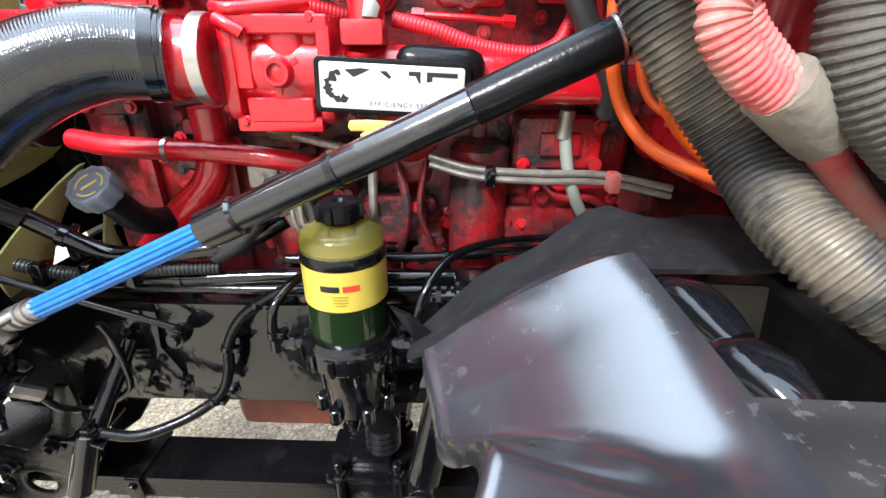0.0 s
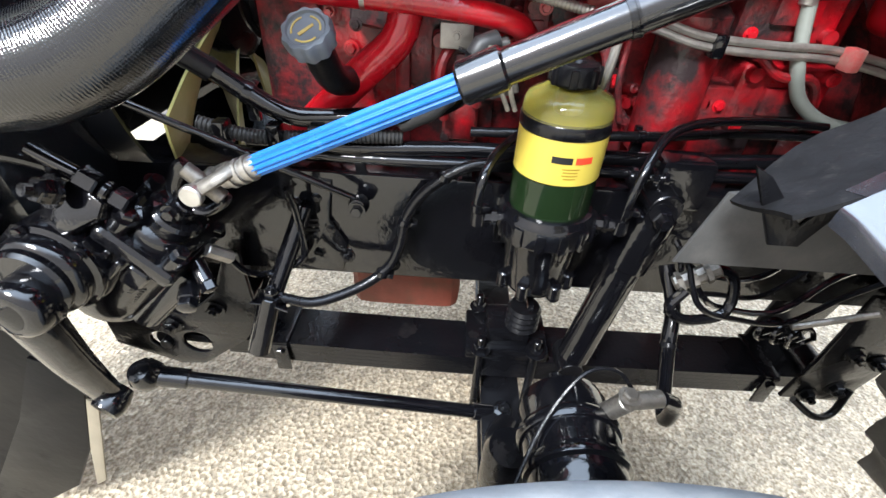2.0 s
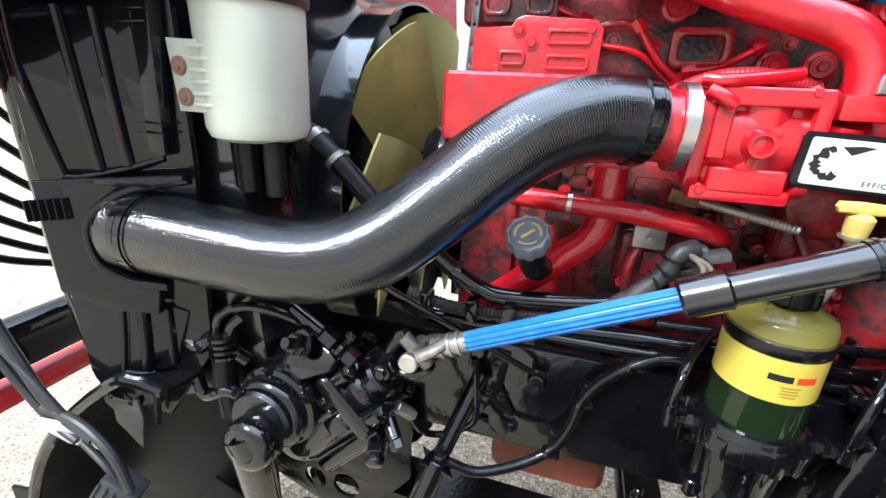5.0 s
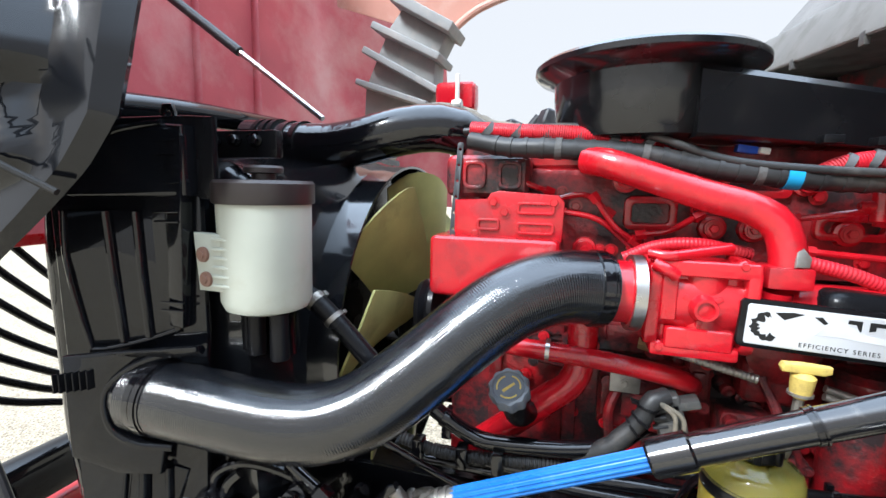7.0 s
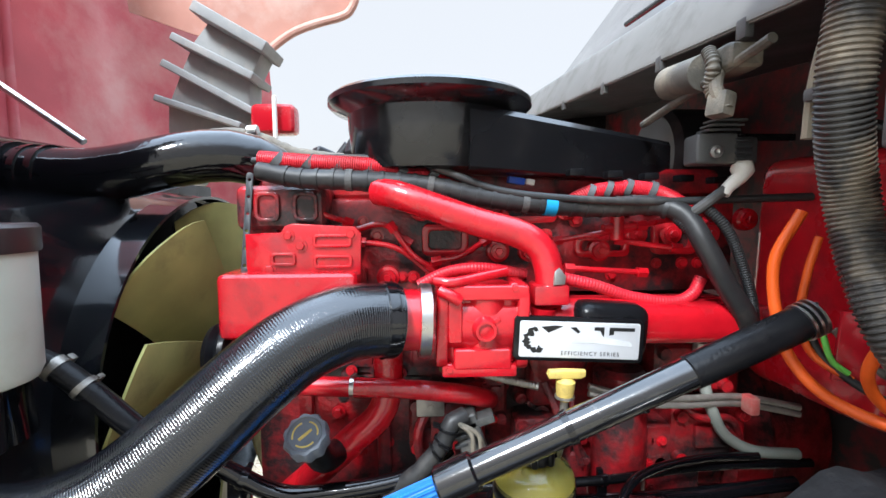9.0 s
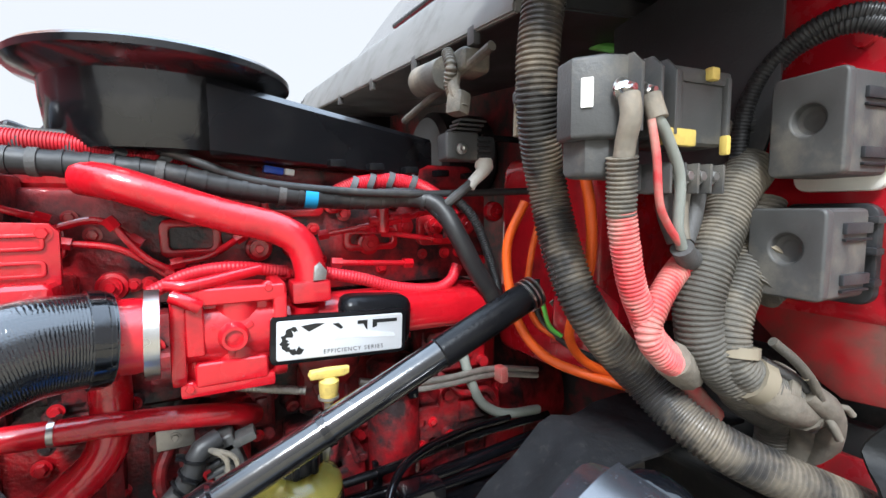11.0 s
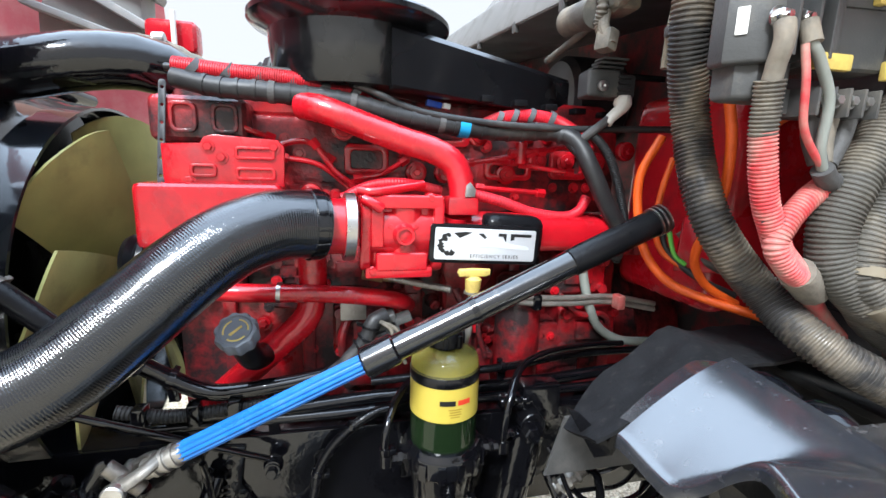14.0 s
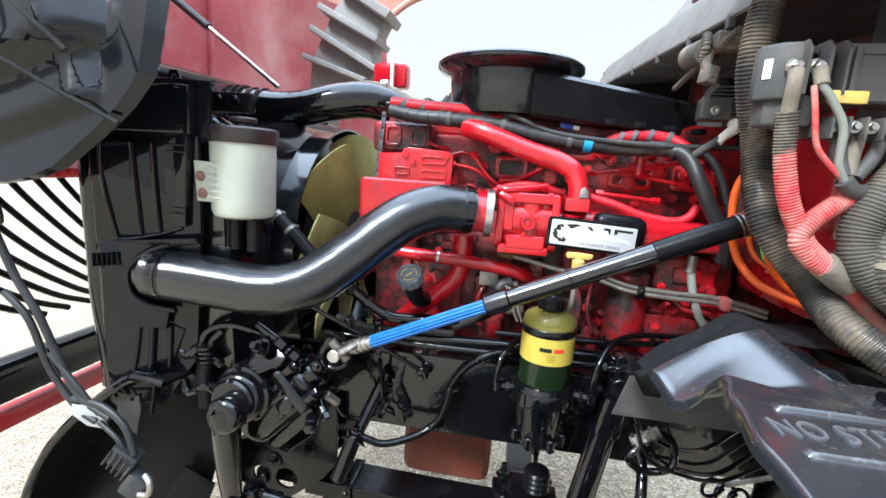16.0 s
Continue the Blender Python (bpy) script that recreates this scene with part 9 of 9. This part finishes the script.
part("sheet", bm, DARKSHEET, flap)
bm = bmesh.new()
plate(bm, [(-1.055, 0.60), (-1.035, 0.585), (-1.155, 0.25), (-1.19, 0.22), (-1.135, 0.39)], upright(0, 0.515, 0, 0), 0.005)
part("metal_tab", bm, TAN, flap, "bare tan metal tab")
plug = thing("harness_plug", (-1.12, 0.36, 0.83), "black multi-pin harness plug hanging on wires", "connector")
tr = turned(0, 35, 10)
bm = bmesh.new()
box(bm, (-1.135, 0.35, 0.862), (0.065, 0.04, 0.05), 0.006, tr, 2)
body = part("body", bm, PLASTIC_DARK, plug)
for k in range(5):
    bm = bmesh.new()
    box(bm, (-1.160 + 0.012 * k, 0.326, 0.872 - 0.008 * k), (0.004, 0.010, 0.045), 0.001, tr)
    part("rib", bm, PLASTIC_DARK, body)
bm = bmesh.new()
box(bm, (-1.105, 0.345, 0.80), (0.05, 0.04, 0.06), 0.008, tr)
part("socket", bm, PLASTIC_DARK, plug)
bm = bmesh.new()
tube(bm, [(-1.075, 0.34, 0.83), (-1.055, 0.33, 0.82), (-1.06, 0.33, 0.79), (-1.085, 0.33, 0.785)], 0.007, 8)
part("lock_loop", bm, ZINC, plug)
bm = bmesh.new()
plate(bm, [(-0.04, -0.01), (0.0, -0.03), (0.05, -0.02), (0.03, 0.01), (0.045, 0.025), (-0.01, 0.03), (-0.045, 0.02)], upright(-1.225, 0.35, 0.95, 20, 15, -25), 0.004)
part("tape_flag", bm, material("pale_worn_tape", (0.45, 0.47, 0.48), 0.4, vary=0.2), plug, "loose pale tape")
for pts, r in (([(-1.46, 0.35, 1.42), (-1.40, 0.35, 1.28), (-1.345, 0.35, 1.19), (-1.30, 0.35, 1.09), (-1.25, 0.35, 1.0), (-1.17, 0.35, 0.955)], 0.009), ([(-1.42, 0.34, 1.24), (-1.36, 0.34, 1.18), (-1.32, 0.345, 1.06), (-1.26, 0.35, 0.97), (-1.21, 0.35, 0.94)], 0.008),
               ([(-1.27, 0.35, 0.99), (-1.18, 0.345, 0.985), (-1.12, 0.34, 0.945), (-1.10, 0.34, 0.88)], 0.008), ([(-1.20, 0.35, 0.94), (-1.15, 0.345, 0.91), (-1.13, 0.345, 0.88)], 0.006), ([(-1.32, 0.345, 1.10), (-1.25, 0.345, 1.03), (-1.20, 0.35, 0.96)], 0.006)):
    bm = bmesh.new()
    tube(bm, pts, r, 10)
    part("wire", bm, LOOM, plug)

bleed = thing("gear_hose", (-0.95, 0.55, 1.05), "black corrugated hose looped above the steering gear", "hose")
bm = bmesh.new()
tube(bm, [(-1.03, 0.50, 0.93), (-1.035, 0.50, 1.0), (-1.03, 0.50, 1.055)], 0.021, 16)
part("boot", bm, PLASTIC, bleed)
bm = bmesh.new()
for k in range(4):
    lathe(bm, [(0.01, 0), (0.025, 0.001), (0.025, 0.007), (0.01, 0.008)], facing((-1.03, 0.50, 1.055 + 0.012 * k), (0, 0, 1)), 22)
part("bellows", bm, BLACK, bleed)
bm = bmesh.new()
tube(bm, [(-1.04, 0.50, 1.09), (-1.03, 0.50, 1.13), (-0.99, 0.505, 1.155), (-0.94, 0.515, 1.155), (-0.88, 0.53, 1.13), (-0.83, 0.545, 1.08), (-0.81, 0.55, 1.05)], 0.009, 10)
part("line", bm, BLACK, bleed)
bm = bmesh.new()
tube(bm, [(-1.02, 0.50, 1.09), (-1.005, 0.50, 1.12), (-0.985, 0.505, 1.14)], 0.009, 10)
part("line", bm, BLACK, bleed)
for z0, k in ((1.10, 0), (1.0, 1)):
    bm = bmesh.new()
    tube(bm, [(-1.12 + 0.03 * k, 0.49, z0), (-1.07, 0.485, z0 - 0.03), (-1.04 + 0.02 * k, 0.49, z0 - 0.01), (-1.0, 0.52, z0 - 0.06)], 0.012, 10)
    part("branch_line", bm, BLACK, bleed)
far = thing("red_mirror_housing", (-0.95, 1.95, 2.0), "red painted housing on the far fender", "mirror")
bm = bmesh.new()
box(bm, (-1.01, 2.0, 2.06), (0.19, 0.1, 0.13), 0.03, None, 3)
part("shell", bm, RED_CAB, far)
bm = bmesh.new()
rod(bm, (-0.99, 1.93, 1.9), (-0.99, 1.93, 2.15), 0.010)
part("pale_stay", bm, WHITE, far)
for x, y, z, s in ((-0.62, 1.25, 1.80, 0.06), (-0.52, 1.22, 1.83, 0.05), (-0.45, 1.2, 1.80, 0.06)):
    ob = thing("valve_cover_part", (x, y, z), "dark plastic parts on the far side of the head", "engine part", "far-side parts")
    bm = bmesh.new()
    box(bm, (x, y, z), (s * 1.6, s, s), 0.012, turned(0, 20, 30), 3)
    rod(bm, (x + 0.02, y, z), (x + 0.06, y, z + 0.05), 0.014)
    part("body", bm, PLASTIC_DARK, ob)

wires = thing("firewall_wires", (0.5, 0.7, 1.9), "green, blue and black wires hanging on the firewall", "wires")
for pts, r, mat in (([(0.62, 0.48, 2.0), (0.52, 0.52, 1.93), (0.46, 0.60, 1.95), (0.48, 0.72, 2.0), (0.60, 0.8, 2.05)], 0.009, GREEN_WIRE), ([(0.62, 0.45, 1.96), (0.50, 0.50, 1.95), (0.45, 0.58, 1.99), (0.5, 0.68, 2.06)], 0.008, TURQ),
                    ([(0.63, 0.55, 1.75), (0.55, 0.6, 1.82), (0.5, 0.66, 1.9), (0.52, 0.76, 1.98), (0.6, 0.9, 2.02)], 0.012, LOOM_DUSTY), ([(0.63, 0.62, 1.62), (0.56, 0.66, 1.72), (0.53, 0.74, 1.8), (0.58, 0.9, 1.85)], 0.010, LOOM),
                    ([(0.62, 0.52, 1.7), (0.5, 0.55, 1.72), (0.44, 0.6, 1.66), (0.42, 0.62, 1.55), (0.45, 0.62, 1.42)], 0.008, ORANGE), ([(0.62, 0.54, 1.73), (0.52, 0.57, 1.74), (0.455, 0.61, 1.66), (0.44, 0.64, 1.52), (0.47, 0.66, 1.4)], 0.006, LOOM)):
    bm = bmesh.new()
    tube(bm, pts, r, 10, wobble=0.05)
    part("wire", bm, mat, wires)
